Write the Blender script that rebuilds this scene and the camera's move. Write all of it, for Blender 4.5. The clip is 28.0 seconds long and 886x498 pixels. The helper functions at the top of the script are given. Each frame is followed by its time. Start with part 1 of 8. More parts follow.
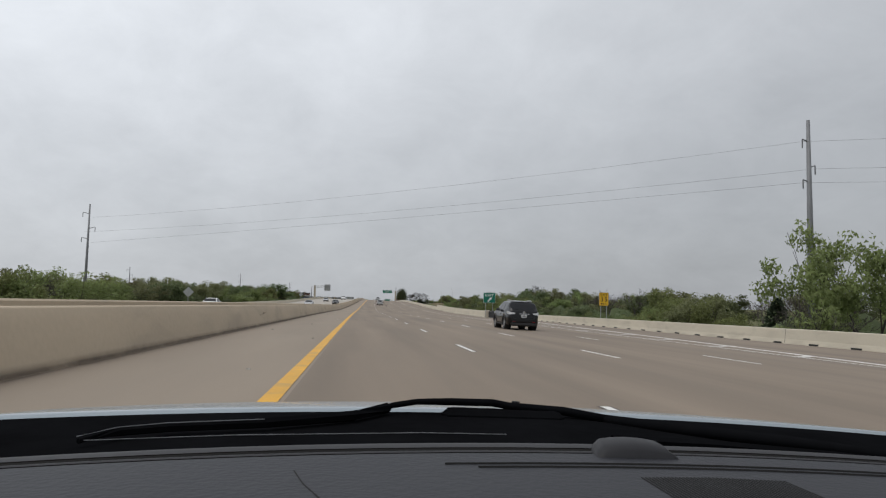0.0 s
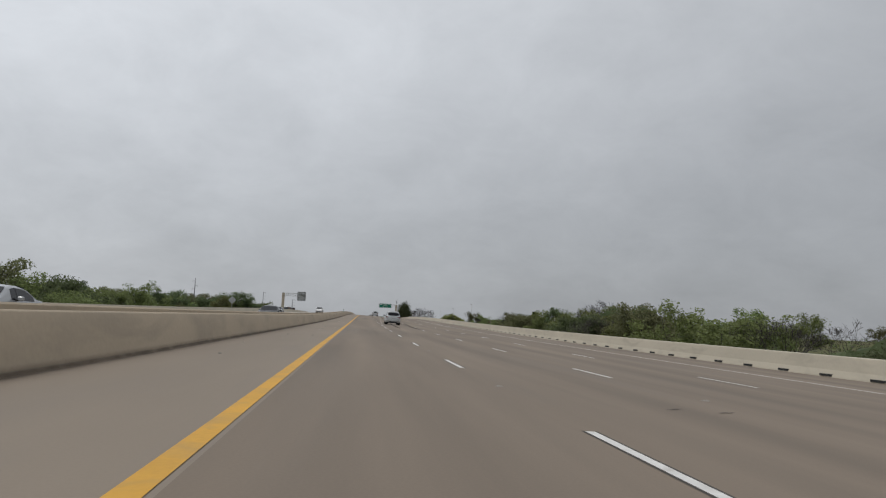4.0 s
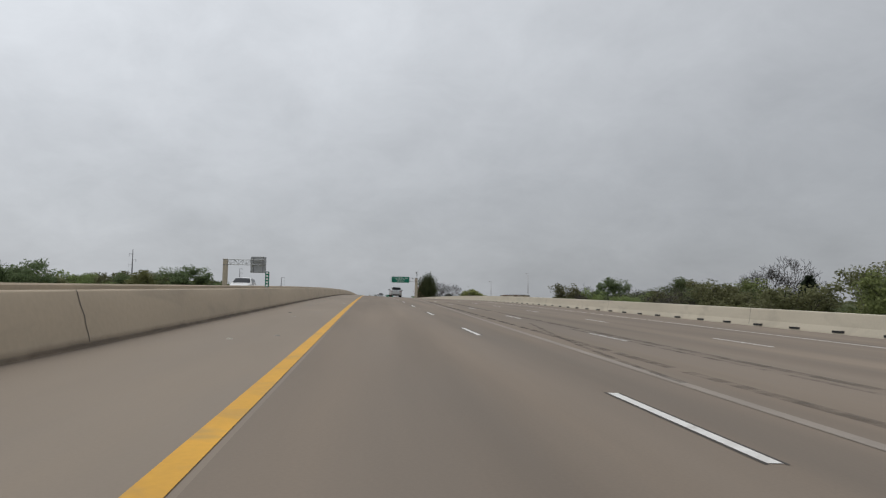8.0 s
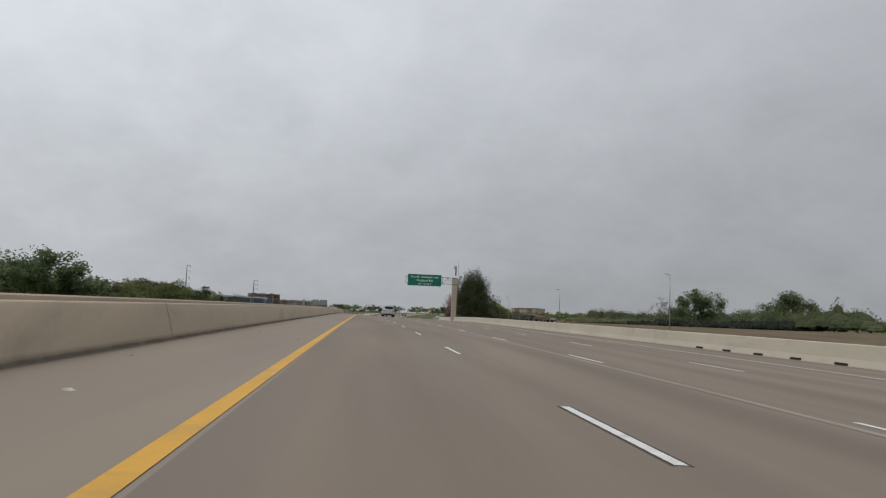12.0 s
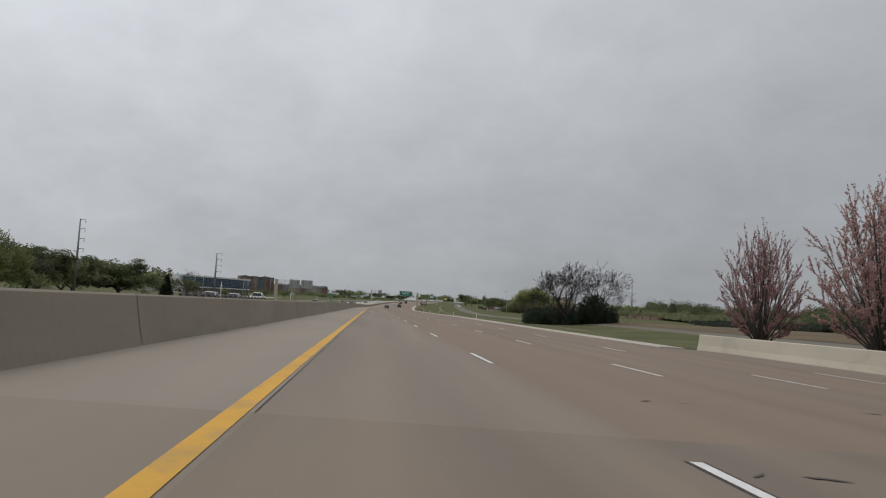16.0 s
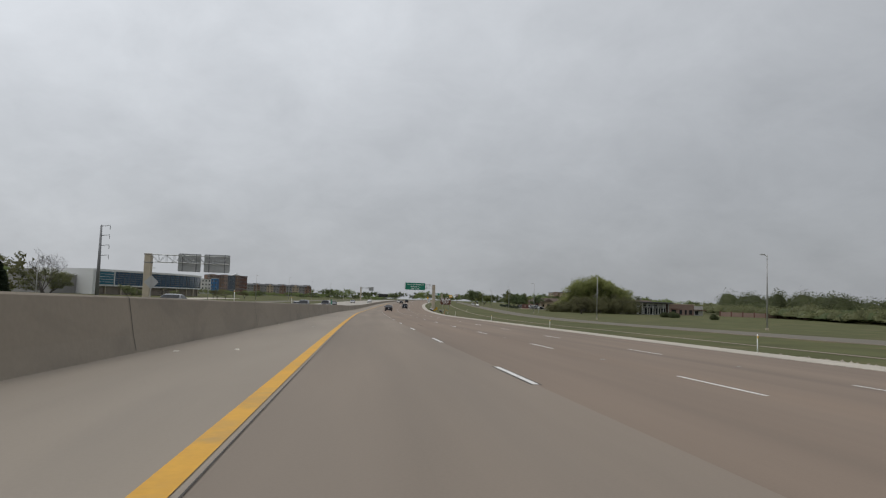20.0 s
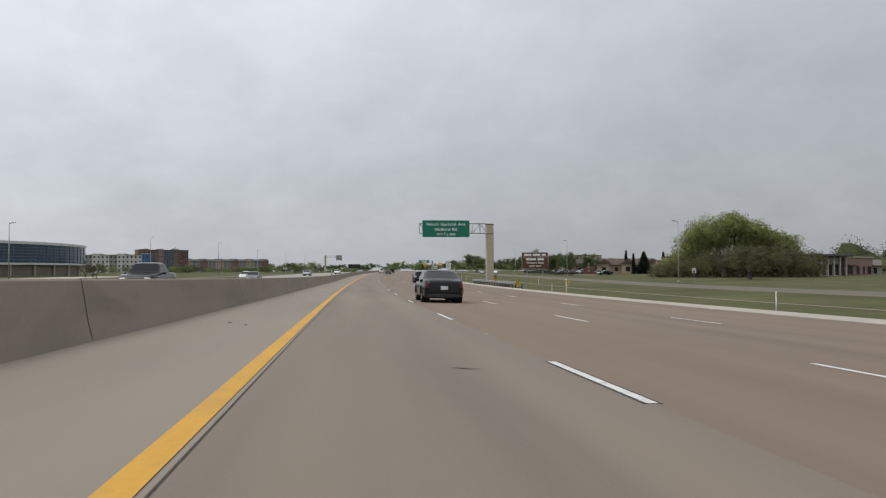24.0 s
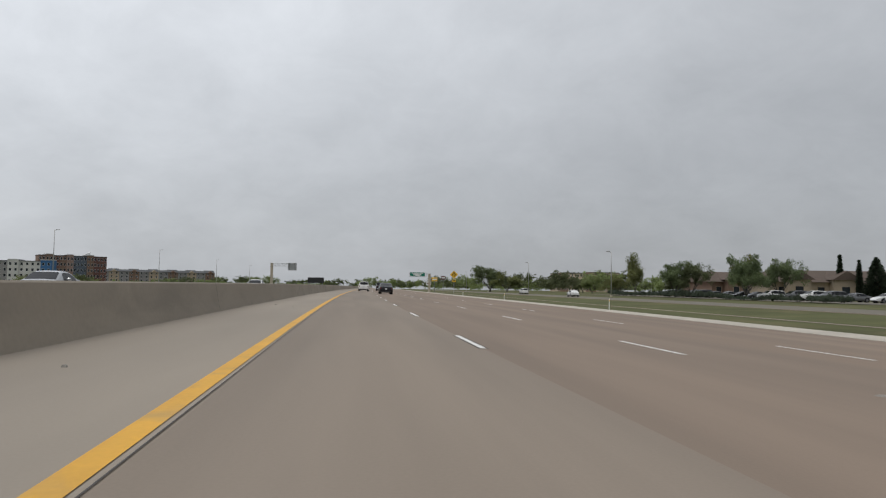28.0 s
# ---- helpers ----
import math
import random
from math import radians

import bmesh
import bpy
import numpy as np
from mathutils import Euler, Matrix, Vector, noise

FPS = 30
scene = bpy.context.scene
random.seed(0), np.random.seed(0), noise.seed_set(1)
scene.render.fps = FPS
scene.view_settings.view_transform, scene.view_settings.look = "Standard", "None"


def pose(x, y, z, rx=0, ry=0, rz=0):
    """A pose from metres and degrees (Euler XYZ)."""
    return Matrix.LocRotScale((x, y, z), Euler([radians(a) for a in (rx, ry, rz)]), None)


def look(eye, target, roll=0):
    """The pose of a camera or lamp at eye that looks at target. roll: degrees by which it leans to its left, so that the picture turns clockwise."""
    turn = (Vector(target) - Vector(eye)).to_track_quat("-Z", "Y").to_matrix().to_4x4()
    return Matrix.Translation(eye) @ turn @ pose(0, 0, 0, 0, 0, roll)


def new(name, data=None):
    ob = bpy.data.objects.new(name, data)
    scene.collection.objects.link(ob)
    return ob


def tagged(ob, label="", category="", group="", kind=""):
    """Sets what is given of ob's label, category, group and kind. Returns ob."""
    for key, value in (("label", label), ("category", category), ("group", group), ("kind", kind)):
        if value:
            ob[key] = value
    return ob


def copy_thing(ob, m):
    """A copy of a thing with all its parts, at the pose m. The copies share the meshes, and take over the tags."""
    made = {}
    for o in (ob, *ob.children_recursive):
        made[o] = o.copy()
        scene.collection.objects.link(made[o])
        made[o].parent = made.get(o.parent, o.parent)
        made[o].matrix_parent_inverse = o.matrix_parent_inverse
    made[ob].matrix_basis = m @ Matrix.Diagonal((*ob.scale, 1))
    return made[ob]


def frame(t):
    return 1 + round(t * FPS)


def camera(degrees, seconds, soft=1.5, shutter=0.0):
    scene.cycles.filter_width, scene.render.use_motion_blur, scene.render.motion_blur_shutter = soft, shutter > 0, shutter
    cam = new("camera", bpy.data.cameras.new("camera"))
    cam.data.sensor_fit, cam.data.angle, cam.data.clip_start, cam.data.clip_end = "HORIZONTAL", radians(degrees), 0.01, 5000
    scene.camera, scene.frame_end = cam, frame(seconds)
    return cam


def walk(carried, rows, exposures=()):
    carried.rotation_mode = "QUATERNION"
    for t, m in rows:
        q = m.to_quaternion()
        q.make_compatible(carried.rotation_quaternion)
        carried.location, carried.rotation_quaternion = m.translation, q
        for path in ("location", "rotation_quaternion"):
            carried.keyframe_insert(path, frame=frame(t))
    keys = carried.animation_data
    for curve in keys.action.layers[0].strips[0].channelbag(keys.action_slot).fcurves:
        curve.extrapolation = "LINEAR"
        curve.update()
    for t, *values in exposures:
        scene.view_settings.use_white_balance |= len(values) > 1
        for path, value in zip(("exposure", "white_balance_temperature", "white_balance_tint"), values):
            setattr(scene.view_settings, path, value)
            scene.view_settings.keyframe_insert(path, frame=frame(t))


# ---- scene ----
# ---- camera and its drive ----
cam = camera(64.54, 28.0, soft=1.2)
# seconds, place in metres, Euler degrees
PATH = [
    (0, -0.208, 0.000, 1.013, 94.632, -1.234, -6.641),
    (1, -0.179, 33.622, 0.997, 92.950, -4.424, -6.238),
    (2, -0.034, 67.249, 0.962, 94.091, -5.708, -5.712),
    (3, 0.152, 100.882, 0.892, 96.324, -2.100, -7.494),
    (4, 0.394, 134.521, 0.947, 96.243, -2.582, -7.439),
    (5, 0.761, 168.123, 1.220, 96.005, -3.064, -7.357),
    (6, 1.228, 201.650, 1.584, 95.635, -3.549, -7.201),
    (7, 1.614, 235.103, 2.046, 95.608, -2.264, -6.883),
    (8, 2.144, 268.479, 2.604, 94.297, -0.933, -7.114),
    (9, 2.866, 301.815, 3.224, 93.891, -1.163, -7.440),
    (10, 3.707, 335.153, 3.790, 91.385, -3.684, -6.677),
    (11, 4.526, 368.496, 4.216, 94.503, -2.244, -6.738),
    (12, 5.106, 401.847, 4.483, 95.188, -2.247, -7.372),
    (13, 5.665, 435.417, 4.611, 95.951, -2.249, -8.011),
    (14, 6.201, 469.424, 4.641, 96.830, -2.251, -8.657),
    (15, 6.807, 503.865, 4.657, 97.372, -2.046, -8.270),
    (16, 7.452, 538.742, 4.480, 94.182, -3.168, -6.983),
    (17, 8.186, 573.697, 4.079, 96.440, -2.681, -7.056),
    (18, 8.954, 608.378, 3.686, 96.462, -2.352, -8.563),
    (19, 9.633, 642.787, 3.321, 95.250, -3.991, -8.134),
    (20, 10.383, 676.922, 2.940, 94.109, -1.924, -7.827),
    (21, 11.217, 711.080, 2.485, 91.972, -1.256, -8.740),
    (22, 12.172, 745.558, 2.043, 91.912, -0.964, -8.935),
    (23, 13.400, 780.352, 1.600, 91.762, -0.352, -9.619),
    (24, 14.959, 815.457, 1.130, 91.764, 0.260, -10.422),
    (25, 16.907, 850.638, 0.812, 91.978, 0.872, -11.326),
    (26, 19.382, 885.654, 0.638, 92.786, -0.971, -12.318),
    (27, 22.255, 920.506, 0.596, 93.084, -0.892, -12.598),
    (28, 25.435, 955.197, 0.743, 93.268, -0.742, -13.113),
]
walk(cam, [(r[0], pose(*r[1:])) for r in PATH], [(0, 0.12), (1, 0.0), (2, 0.0), (3, -0.14), (6, -0.02), (7, -0.1), (8, -0.02), (9, 0.06), (10, 0.18), (11, -0.07), (14, -0.07), (15.5, -0.08), (17, -0.2), (18, -0.02), (19, -0.06), (20, -0.06), (21, 0.08), (25, 0.16), (28, 0.10)])

# ---- world, sun ----
world = bpy.data.worlds.new("overcast_sky")
scene.world = world
world.use_nodes = True
wn, wl = world.node_tree.nodes, world.node_tree.links
wn.clear()


def wnode(kind, **values):
    n = wn.new(kind)
    for key, value in values.items():
        n.inputs[key].default_value = value
    return n


w_out, w_bg = wnode("ShaderNodeOutputWorld"), wnode("ShaderNodeBackground", Strength=1.0)
w_sky = wn.new("ShaderNodeTexSky")
w_sky.sky_type, w_sky.sun_disc = "NISHITA", False
w_sky.sun_elevation, w_sky.sun_rotation = radians(67), radians(-115)
w_sky.air_density, w_sky.dust_density = 1.0, 4.0
w_co = wn.new("ShaderNodeTexCoord")
w_xyz = wn.new("ShaderNodeSeparateXYZ")
wl.new(w_co.outputs["Generated"], w_xyz.inputs[0])
# cloud deck: the direction laid onto a level sheet overhead
w_up = wn.new("ShaderNodeMath")
w_up.operation = "MAXIMUM"
w_up.inputs[1].default_value = 0.0
wl.new(w_xyz.outputs["Z"], w_up.inputs[0])
w_lift = wn.new("ShaderNodeMath")
w_lift.operation = "ADD"
w_lift.inputs[1].default_value = 0.55
wl.new(w_up.outputs[0], w_lift.inputs[0])
w_div = wn.new("ShaderNodeVectorMath")
w_div.operation = "DIVIDE"
wl.new(w_co.outputs["Generated"], w_div.inputs[0])
wl.new(w_lift.outputs[0], w_div.inputs[1])
w_n1 = wnode("ShaderNodeTexNoise", Scale=1.5, Detail=6.0, Roughness=0.5, Distortion=0.4)
w_n2 = wnode("ShaderNodeTexNoise", Scale=6.5, Detail=6.0, Roughness=0.62, Distortion=0.3)
wl.new(w_div.outputs[0], w_n1.inputs["Vector"])
wl.new(w_div.outputs[0], w_n2.inputs["Vector"])
w_mix = wn.new("ShaderNodeMix")
w_mix.data_type = "FLOAT"
w_mix.inputs[0].default_value = 0.48
wl.new(w_n1.outputs["Fac"], w_mix.inputs[2])
wl.new(w_n2.outputs["Fac"], w_mix.inputs[3])
w_ramp = wn.new("ShaderNodeValToRGB")
w_ramp.color_ramp.elements[0].position, w_ramp.color_ramp.elements[0].color = 0.3, (0.412, 0.430, 0.454, 1)
w_ramp.color_ramp.elements[1].position, w_ramp.color_ramp.elements[1].color = 0.72, (0.545, 0.567, 0.597, 1)
wl.new(w_mix.outputs[0], w_ramp.inputs[0])
# brighter towards the hidden sun and overhead
w_dot = wn.new("ShaderNodeVectorMath")
w_dot.operation = "DOT_PRODUCT"
w_dot.inputs[1].default_value = (-0.60, 0.34, 0.72)
wl.new(w_co.outputs["Generated"], w_dot.inputs[0])
w_map = wnode("ShaderNodeMapRange")
for w_i, w_v in enumerate((0.1, 0.95, 0.86, 1.5)):
    w_map.inputs[1 + w_i].default_value = w_v
wl.new(w_dot.outputs["Value"], w_map.inputs[0])
w_deck = wnode("ShaderNodeMapRange")
for w_i, w_v in enumerate((0.0, 0.34, 0.805, 1.04)):
    w_deck.inputs[1 + w_i].default_value = w_v
wl.new(w_up.outputs[0], w_deck.inputs[0])
w_both = wn.new("ShaderNodeMath")
w_both.operation = "MULTIPLY"
wl.new(w_deck.outputs[0], w_both.inputs[0])
wl.new(w_map.outputs[0], w_both.inputs[1])
w_mul = wn.new("ShaderNodeVectorMath")
w_mul.operation = "SCALE"
wl.new(w_ramp.outputs[0], w_mul.inputs[0])
wl.new(w_both.outputs[0], w_mul.inputs["Scale"])
w_thin = wn.new("ShaderNodeVectorMath")
w_thin.operation = "SCALE"
w_thin.inputs["Scale"].default_value = 0.008
wl.new(w_sky.outputs[0], w_thin.inputs[0])
w_sum = wn.new("ShaderNodeVectorMath")
w_sum.operation = "ADD"
wl.new(w_mul.outputs[0], w_sum.inputs[0])
wl.new(w_thin.outputs[0], w_sum.inputs[1])
wl.new(w_sum.outputs[0], w_bg.inputs["Color"])
wl.new(w_bg.outputs[0], w_out.inputs[0])

sun = new("sun", bpy.data.lights.new("sun", "SUN"))
sun.data.energy, sun.data.angle, sun.data.color = 0.95, radians(30), (1.0, 0.96, 0.9)
sun.matrix_world = look((-34, -16, 90), (0, 0, 0))

# ---- the road's line: a curve in plan and a grade, by distance along it ----
DS = 2.5
KNOTS = np.arange(-50, 1400, 50.0)
CURVE = [0.003, 0.004, 0.023, 0.116, 0.110, 0.058, 0.079, 0.049, -0.047, -0.017, -0.036, 0.064, 0.041, 0.031, -0.102, 0.162, 0.206, 0.286, 0.358, 0.323, 0.293, 0.272, 0.186, 0.126, 0.086, 0.059, 0.043, 0.033, 0.028]  # 1/km
GRADE = [-0.020, -0.021, -0.083, -0.249, 0.843, 1.180, 1.662, 1.943, 1.344, 0.590, 0.055, 0.056, -1.197, -1.124, -1.025, -1.384, -1.212, -1.419, -0.670, -0.204, 0.611, 0.379, 0.271, 0.217, 0.175, 0.145, 0.124, 0.111, 0.104]  # percent
S = np.arange(-400, 2600, DS)
I0 = int(400 / DS)
HEAD = np.cumsum(np.interp(S, KNOTS, CURVE, left=0, right=0)) * 1e-3 * DS
HEAD -= HEAD[I0]
RX = np.cumsum(np.sin(HEAD)) * DS
RY = np.cumsum(np.cos(HEAD)) * DS
RZ = np.cumsum(np.interp(S, KNOTS, GRADE, left=0, right=0)) * 1e-2 * DS
RX, RY, RZ = RX - RX[I0], RY - RY[I0], RZ - RZ[I0]
FALL = 0.0283  # crossfall


def at(s, x, h=0.0):
    """A point s metres along the road, x metres to the right of its line and h above it."""
    a = float(np.interp(s, S, HEAD))
    return Vector((float(np.interp(s, S, RX)) + x * math.cos(a), float(np.interp(s, S, RY)) - x * math.sin(a), float(np.interp(s, S, RZ)) + h))


def heading(s):
    return -math.degrees(float(np.interp(s, S, HEAD)))


def smooth(a, b, v):
    v = min(1.0, max(0.0, (v - a) / (b - a)))
    return v * v * (3 - 2 * v)


def lane_h(x):
    """Height of the paving over the line, by the crossfall on either side of the median wall."""
    return -FALL * x if x > -4.2 else 0.10 + 0.002 * (x + 4.2)


def ground_h(s, x):
    """Height of the ground over the road's line."""
    bank = smooth(610, 540, s)  # embankment along the first half
    if x > 0:
        bank = smooth(575, 470, s)
        edge = 24.5 + smooth(60, 130, s) * 8 if s < 240 else 32.5 - 13 * smooth(240, 420, s)
        low = lane_h(min(x, edge)) - 0.25 - 1.3 * smooth(100, 330, s) * smooth(19, 24, x) - 4.6 * smooth(edge, edge + 16, x)
        swale = -0.5 - 0.75 * smooth(16, 24, x) + 0.55 * smooth(30, 60, x) + 0.9 * smooth(36, 60, x) * smooth(430, 540, s) * smooth(760, 660, s)
        return lane_h(x) - 0.12 if x < 15.2 else bank * low + (1 - bank) * swale
    if x > -27:
        return min(lane_h(x), 0.1) - 0.12
    low = -0.4 - 5.0 * smooth(-27, -42, x)
    flat = -0.5 - 0.7 * smooth(-27, -40, x) + (smooth(-50, -160, x) * 0.9)
    return bank * low + (1 - bank) * flat


def ground(s, x):
    return at(s, x, ground_h(s, x))


def stand(s, x, turn=0.0, scale=1.0, lift=0.0):
    """The pose of a thing on the ground, facing along the road."""
    on = lane_h(x) if (-25 < x < 15.2) else ground_h(s, x)
    return Matrix.Translation(at(s, x, on + lift)) @ pose(0, 0, 0, 0, 0, heading(s) + turn) @ Matrix.Scale(scale, 4)

# ---- materials ----
def material(name, color, rough=0.8, metal=0.0, vary=0.12, scale=3.0, fine=40.0, bump=0.0, coat=0.0, per_object=0.0, stretch=None, uv=False, spec=0.5, dirt=None, grain=0.35, tracks=0.0):
    """Base colour with variation at two scales, worn roughness and fine relief."""
    m = bpy.data.materials.new(name)
    m.use_nodes = True
    nt = m.node_tree
    n, l = nt.nodes, nt.links
    b = n["Principled BSDF"]
    b.inputs["Metallic"].default_value = metal
    b.inputs["Coat Weight"].default_value = coat
    b.inputs["Specular IOR Level"].default_value = spec
    tc = n.new("ShaderNodeTexCoord")
    src = tc.outputs["UV"] if uv else tc.outputs["Object"]
    if stretch:
        mp = n.new("ShaderNodeMapping")
        mp.inputs["Scale"].default_value = stretch
        l.new(src, mp.inputs[0])
        src = mp.outputs[0]
    a = n.new("ShaderNodeTexNoise")
    a.inputs["Scale"].default_value, a.inputs["Detail"].default_value = scale, 5
    f = n.new("ShaderNodeTexNoise")
    f.inputs["Scale"].default_value, f.inputs["Detail"].default_value = fine, 3
    l.new(src, a.inputs["Vector"])
    l.new(tc.outputs["UV"] if uv else tc.outputs["Object"], f.inputs["Vector"])
    add = n.new("ShaderNodeMath")
    add.operation = "MULTIPLY_ADD"
    add.inputs[1].default_value = grain
    l.new(f.outputs["Fac"], add.inputs[0])
    l.new(a.outputs["Fac"], add.inputs[2])
    rng = n.new("ShaderNodeMapRange")
    for i, v in enumerate((0.4, 0.95, 1 - vary, 1 + vary)):
        rng.inputs[1 + i].default_value = v
    l.new(add.outputs[0], rng.inputs[0])
    val = rng.outputs[0]
    if tracks:
        # wheel paths, two to a lane, polished a little paler than the concrete between them
        sep, wav, cos, amp = n.new("ShaderNodeSeparateXYZ"), n.new("ShaderNodeMath"), n.new("ShaderNodeMath"), n.new("ShaderNodeMath")
        wav.operation, cos.operation, amp.operation = "MULTIPLY_ADD", "COSINE", "MULTIPLY_ADD"
        wav.inputs[1].default_value, wav.inputs[2].default_value = 4 * math.pi / 3.65, 2.9
        amp.inputs[1].default_value = tracks
        l.new(tc.outputs["UV"], sep.inputs[0])
        l.new(sep.outputs["Y"], wav.inputs[0])
        l.new(wav.outputs[0], cos.inputs[0])
        l.new(cos.outputs[0], amp.inputs[0])
        l.new(val, amp.inputs[2])
        val = amp.outputs[0]
    if per_object:
        info = n.new("ShaderNodeObjectInfo")
        r2 = n.new("ShaderNodeMapRange")
        r2.inputs[3].default_value, r2.inputs[4].default_value = 1 - per_object, 1 + per_object
        l.new(info.outputs["Random"], r2.inputs[0])
        mm = n.new("ShaderNodeMath")
        mm.operation = "MULTIPLY"
        l.new(val, mm.inputs[0])
        l.new(r2.outputs[0], mm.inputs[1])
        val = mm.outputs[0]
    sc = n.new("ShaderNodeVectorMath")
    sc.operation = "SCALE"
    sc.inputs[0].default_value = color
    l.new(val, sc.inputs["Scale"])
    out = sc.outputs[0]
    if dirt:
        dn = n.new("ShaderNodeTexNoise")
        dn.inputs["Scale"].default_value, dn.inputs["Detail"].default_value = dirt[1], 7
        dn.inputs["Distortion"].default_value = 0.8
        l.new(src, dn.inputs["Vector"])
        dr = n.new("ShaderNodeMapRange")
        for i, v in enumerate((0.52, 0.72, 0.0, dirt[2])):
            dr.inputs[1 + i].default_value = v
        l.new(dn.outputs["Fac"], dr.inputs[0])
        mx = n.new("ShaderNodeMix")
        mx.data_type = "RGBA"
        l.new(dr.outputs[0], mx.inputs[0])
        l.new(out, mx.inputs[6])
        mx.inputs[7].default_value = (*dirt[0], 1)
        out = mx.outputs[2]
    l.new(out, b.inputs["Base Color"])
    rr = n.new("ShaderNodeMapRange")
    rr.inputs[3].default_value, rr.inputs[4].default_value = max(0.02, rough - 0.08), min(1.0, rough + 0.08)
    l.new(a.outputs["Fac"], rr.inputs[0])
    l.new(rr.outputs[0], b.inputs["Roughness"])
    if bump:
        bp = n.new("ShaderNodeBump")
        bp.inputs["Strength"].default_value, bp.inputs["Distance"].default_value = bump, 0.02
        l.new(f.outputs["Fac"], bp.inputs["Height"])
        l.new(bp.outputs[0], b.inputs["Normal"])
    return m


def leaf_material(name, color, vary=0.22):
    m = bpy.data.materials.new(name)
    m.use_nodes = True
    n, l = m.node_tree.nodes, m.node_tree.links
    b = n["Principled BSDF"]
    b.inputs["Roughness"].default_value = 0.65
    b.inputs["Specular IOR Level"].default_value = 0.25
    g, o = n.new("ShaderNodeNewGeometry"), n.new("ShaderNodeObjectInfo")
    r1, r2 = n.new("ShaderNodeMapRange"), n.new("ShaderNodeMapRange")
    r1.inputs[3].default_value, r1.inputs[4].default_value = 1 - vary, 1 + vary
    r2.inputs[3].default_value, r2.inputs[4].default_value = 0.7, 1.3
    l.new(g.outputs["Random Per Island"], r1.inputs[0])
    l.new(o.outputs["Random"], r2.inputs[0])
    mu = n.new("ShaderNodeMath")
    mu.operation = "MULTIPLY"
    l.new(r1.outputs[0], mu.inputs[0])
    l.new(r2.outputs[0], mu.inputs[1])
    hs = n.new("ShaderNodeHueSaturation")
    hs.inputs["Color"].default_value = (*color, 1)
    r3 = n.new("ShaderNodeMapRange")
    r3.inputs[3].default_value, r3.inputs[4].default_value = 0.475, 0.525
    l.new(o.outputs["Random"], r3.inputs[0])
    l.new(r3.outputs[0], hs.inputs["Hue"])
    l.new(mu.outputs[0], hs.inputs["Value"])
    l.new(hs.outputs[0], b.inputs["Base Color"])
    # shading normals bent towards the sky, which evens the light over the leaves
    soft = n.new("ShaderNodeMix")
    soft.data_type = "VECTOR"
    soft.inputs[0].default_value = 0.45
    soft.inputs[5].default_value = (0, 0, 1)
    l.new(g.outputs["Normal"], soft.inputs[4])
    unit = n.new("ShaderNodeVectorMath")
    unit.operation = "NORMALIZE"
    l.new(soft.outputs[1], unit.inputs[0])
    l.new(unit.outputs[0], b.inputs["Normal"])
    tr = n.new("ShaderNodeBsdfTranslucent")
    l.new(hs.outputs[0], tr.inputs[0])
    mx = n.new("ShaderNodeMixShader")
    mx.inputs[0].default_value = 0.45
    l.new(b.outputs[0], mx.inputs[1])
    l.new(tr.outputs[0], mx.inputs[2])
    l.new(mx.outputs[0], n["Material Output"].inputs[0])
    return m


def glass_material(name, color, rough=0.04, gloss=0.22):
    """Dark tinted glass that mirrors the sky."""
    m = bpy.data.materials.new(name)
    m.use_nodes = True
    b = m.node_tree.nodes["Principled BSDF"]
    b.inputs["Base Color"].default_value = (*color, 1)
    b.inputs["Roughness"].default_value = rough
    b.inputs["Specular IOR Level"].default_value = gloss
    return m


PAVE = material("lane_concrete", (0.224, 0.178, 0.135), 0.85, vary=0.26, scale=0.7, fine=34, bump=0.05, grain=0.16, tracks=0.035, stretch=(0.06, 0.9, 1), uv=True, dirt=((0.19, 0.165, 0.14), 0.5, 0.35))
PAVE_C = material("inside_lane_concrete", (0.246, 0.200, 0.157), 0.85, vary=0.22, scale=0.7, fine=34, bump=0.05, grain=0.16, tracks=0.035, stretch=(0.06, 0.9, 1), uv=True, dirt=((0.20, 0.17, 0.14), 0.3, 0.4))
PAVE_B = material("brown_lane_concrete", (0.228, 0.172, 0.129), 0.85, vary=0.22, scale=0.7, fine=34, bump=0.05, grain=0.16, tracks=0.035, stretch=(0.06, 0.9, 1), uv=True, dirt=((0.235, 0.165, 0.115), 0.16, 0.55))
SHOULDER = material("shoulder_concrete", (0.268, 0.220, 0.171), 0.85, vary=0.16, scale=0.6, fine=30, bump=0.05, grain=0.16, stretch=(0.1, 0.7, 1), uv=True, dirt=((0.2, 0.18, 0.16), 0.6, 0.3))
SHOULDER_B = material("pale_shoulder_concrete", (0.298, 0.256, 0.208), 0.85, vary=0.15, scale=0.6, fine=30, bump=0.05, grain=0.16, stretch=(0.1, 0.7, 1), uv=True, dirt=((0.21, 0.185, 0.16), 0.5, 0.4))
OPPOSITE = material("far_lane_concrete", (0.36, 0.33, 0.29), 0.85, vary=0.12, scale=0.7, fine=12, stretch=(0.06, 0.9, 1), uv=True)
STREET = material("frontage_asphalt", (0.15, 0.135, 0.105), 0.9, vary=0.12, scale=0.5, fine=9, uv=True)
CURB = material("curb_concrete", (0.45, 0.41, 0.35), 0.85, vary=0.14, scale=0.6, fine=10, bump=0.1, uv=True)
WALL = material("median_wall_concrete", (0.285, 0.246, 0.195), 0.88, vary=0.14, scale=0.5, fine=9, bump=0.15, stretch=(0.35, 1.0, 1), uv=True, dirt=((0.15, 0.135, 0.115), 0.9, 0.4))
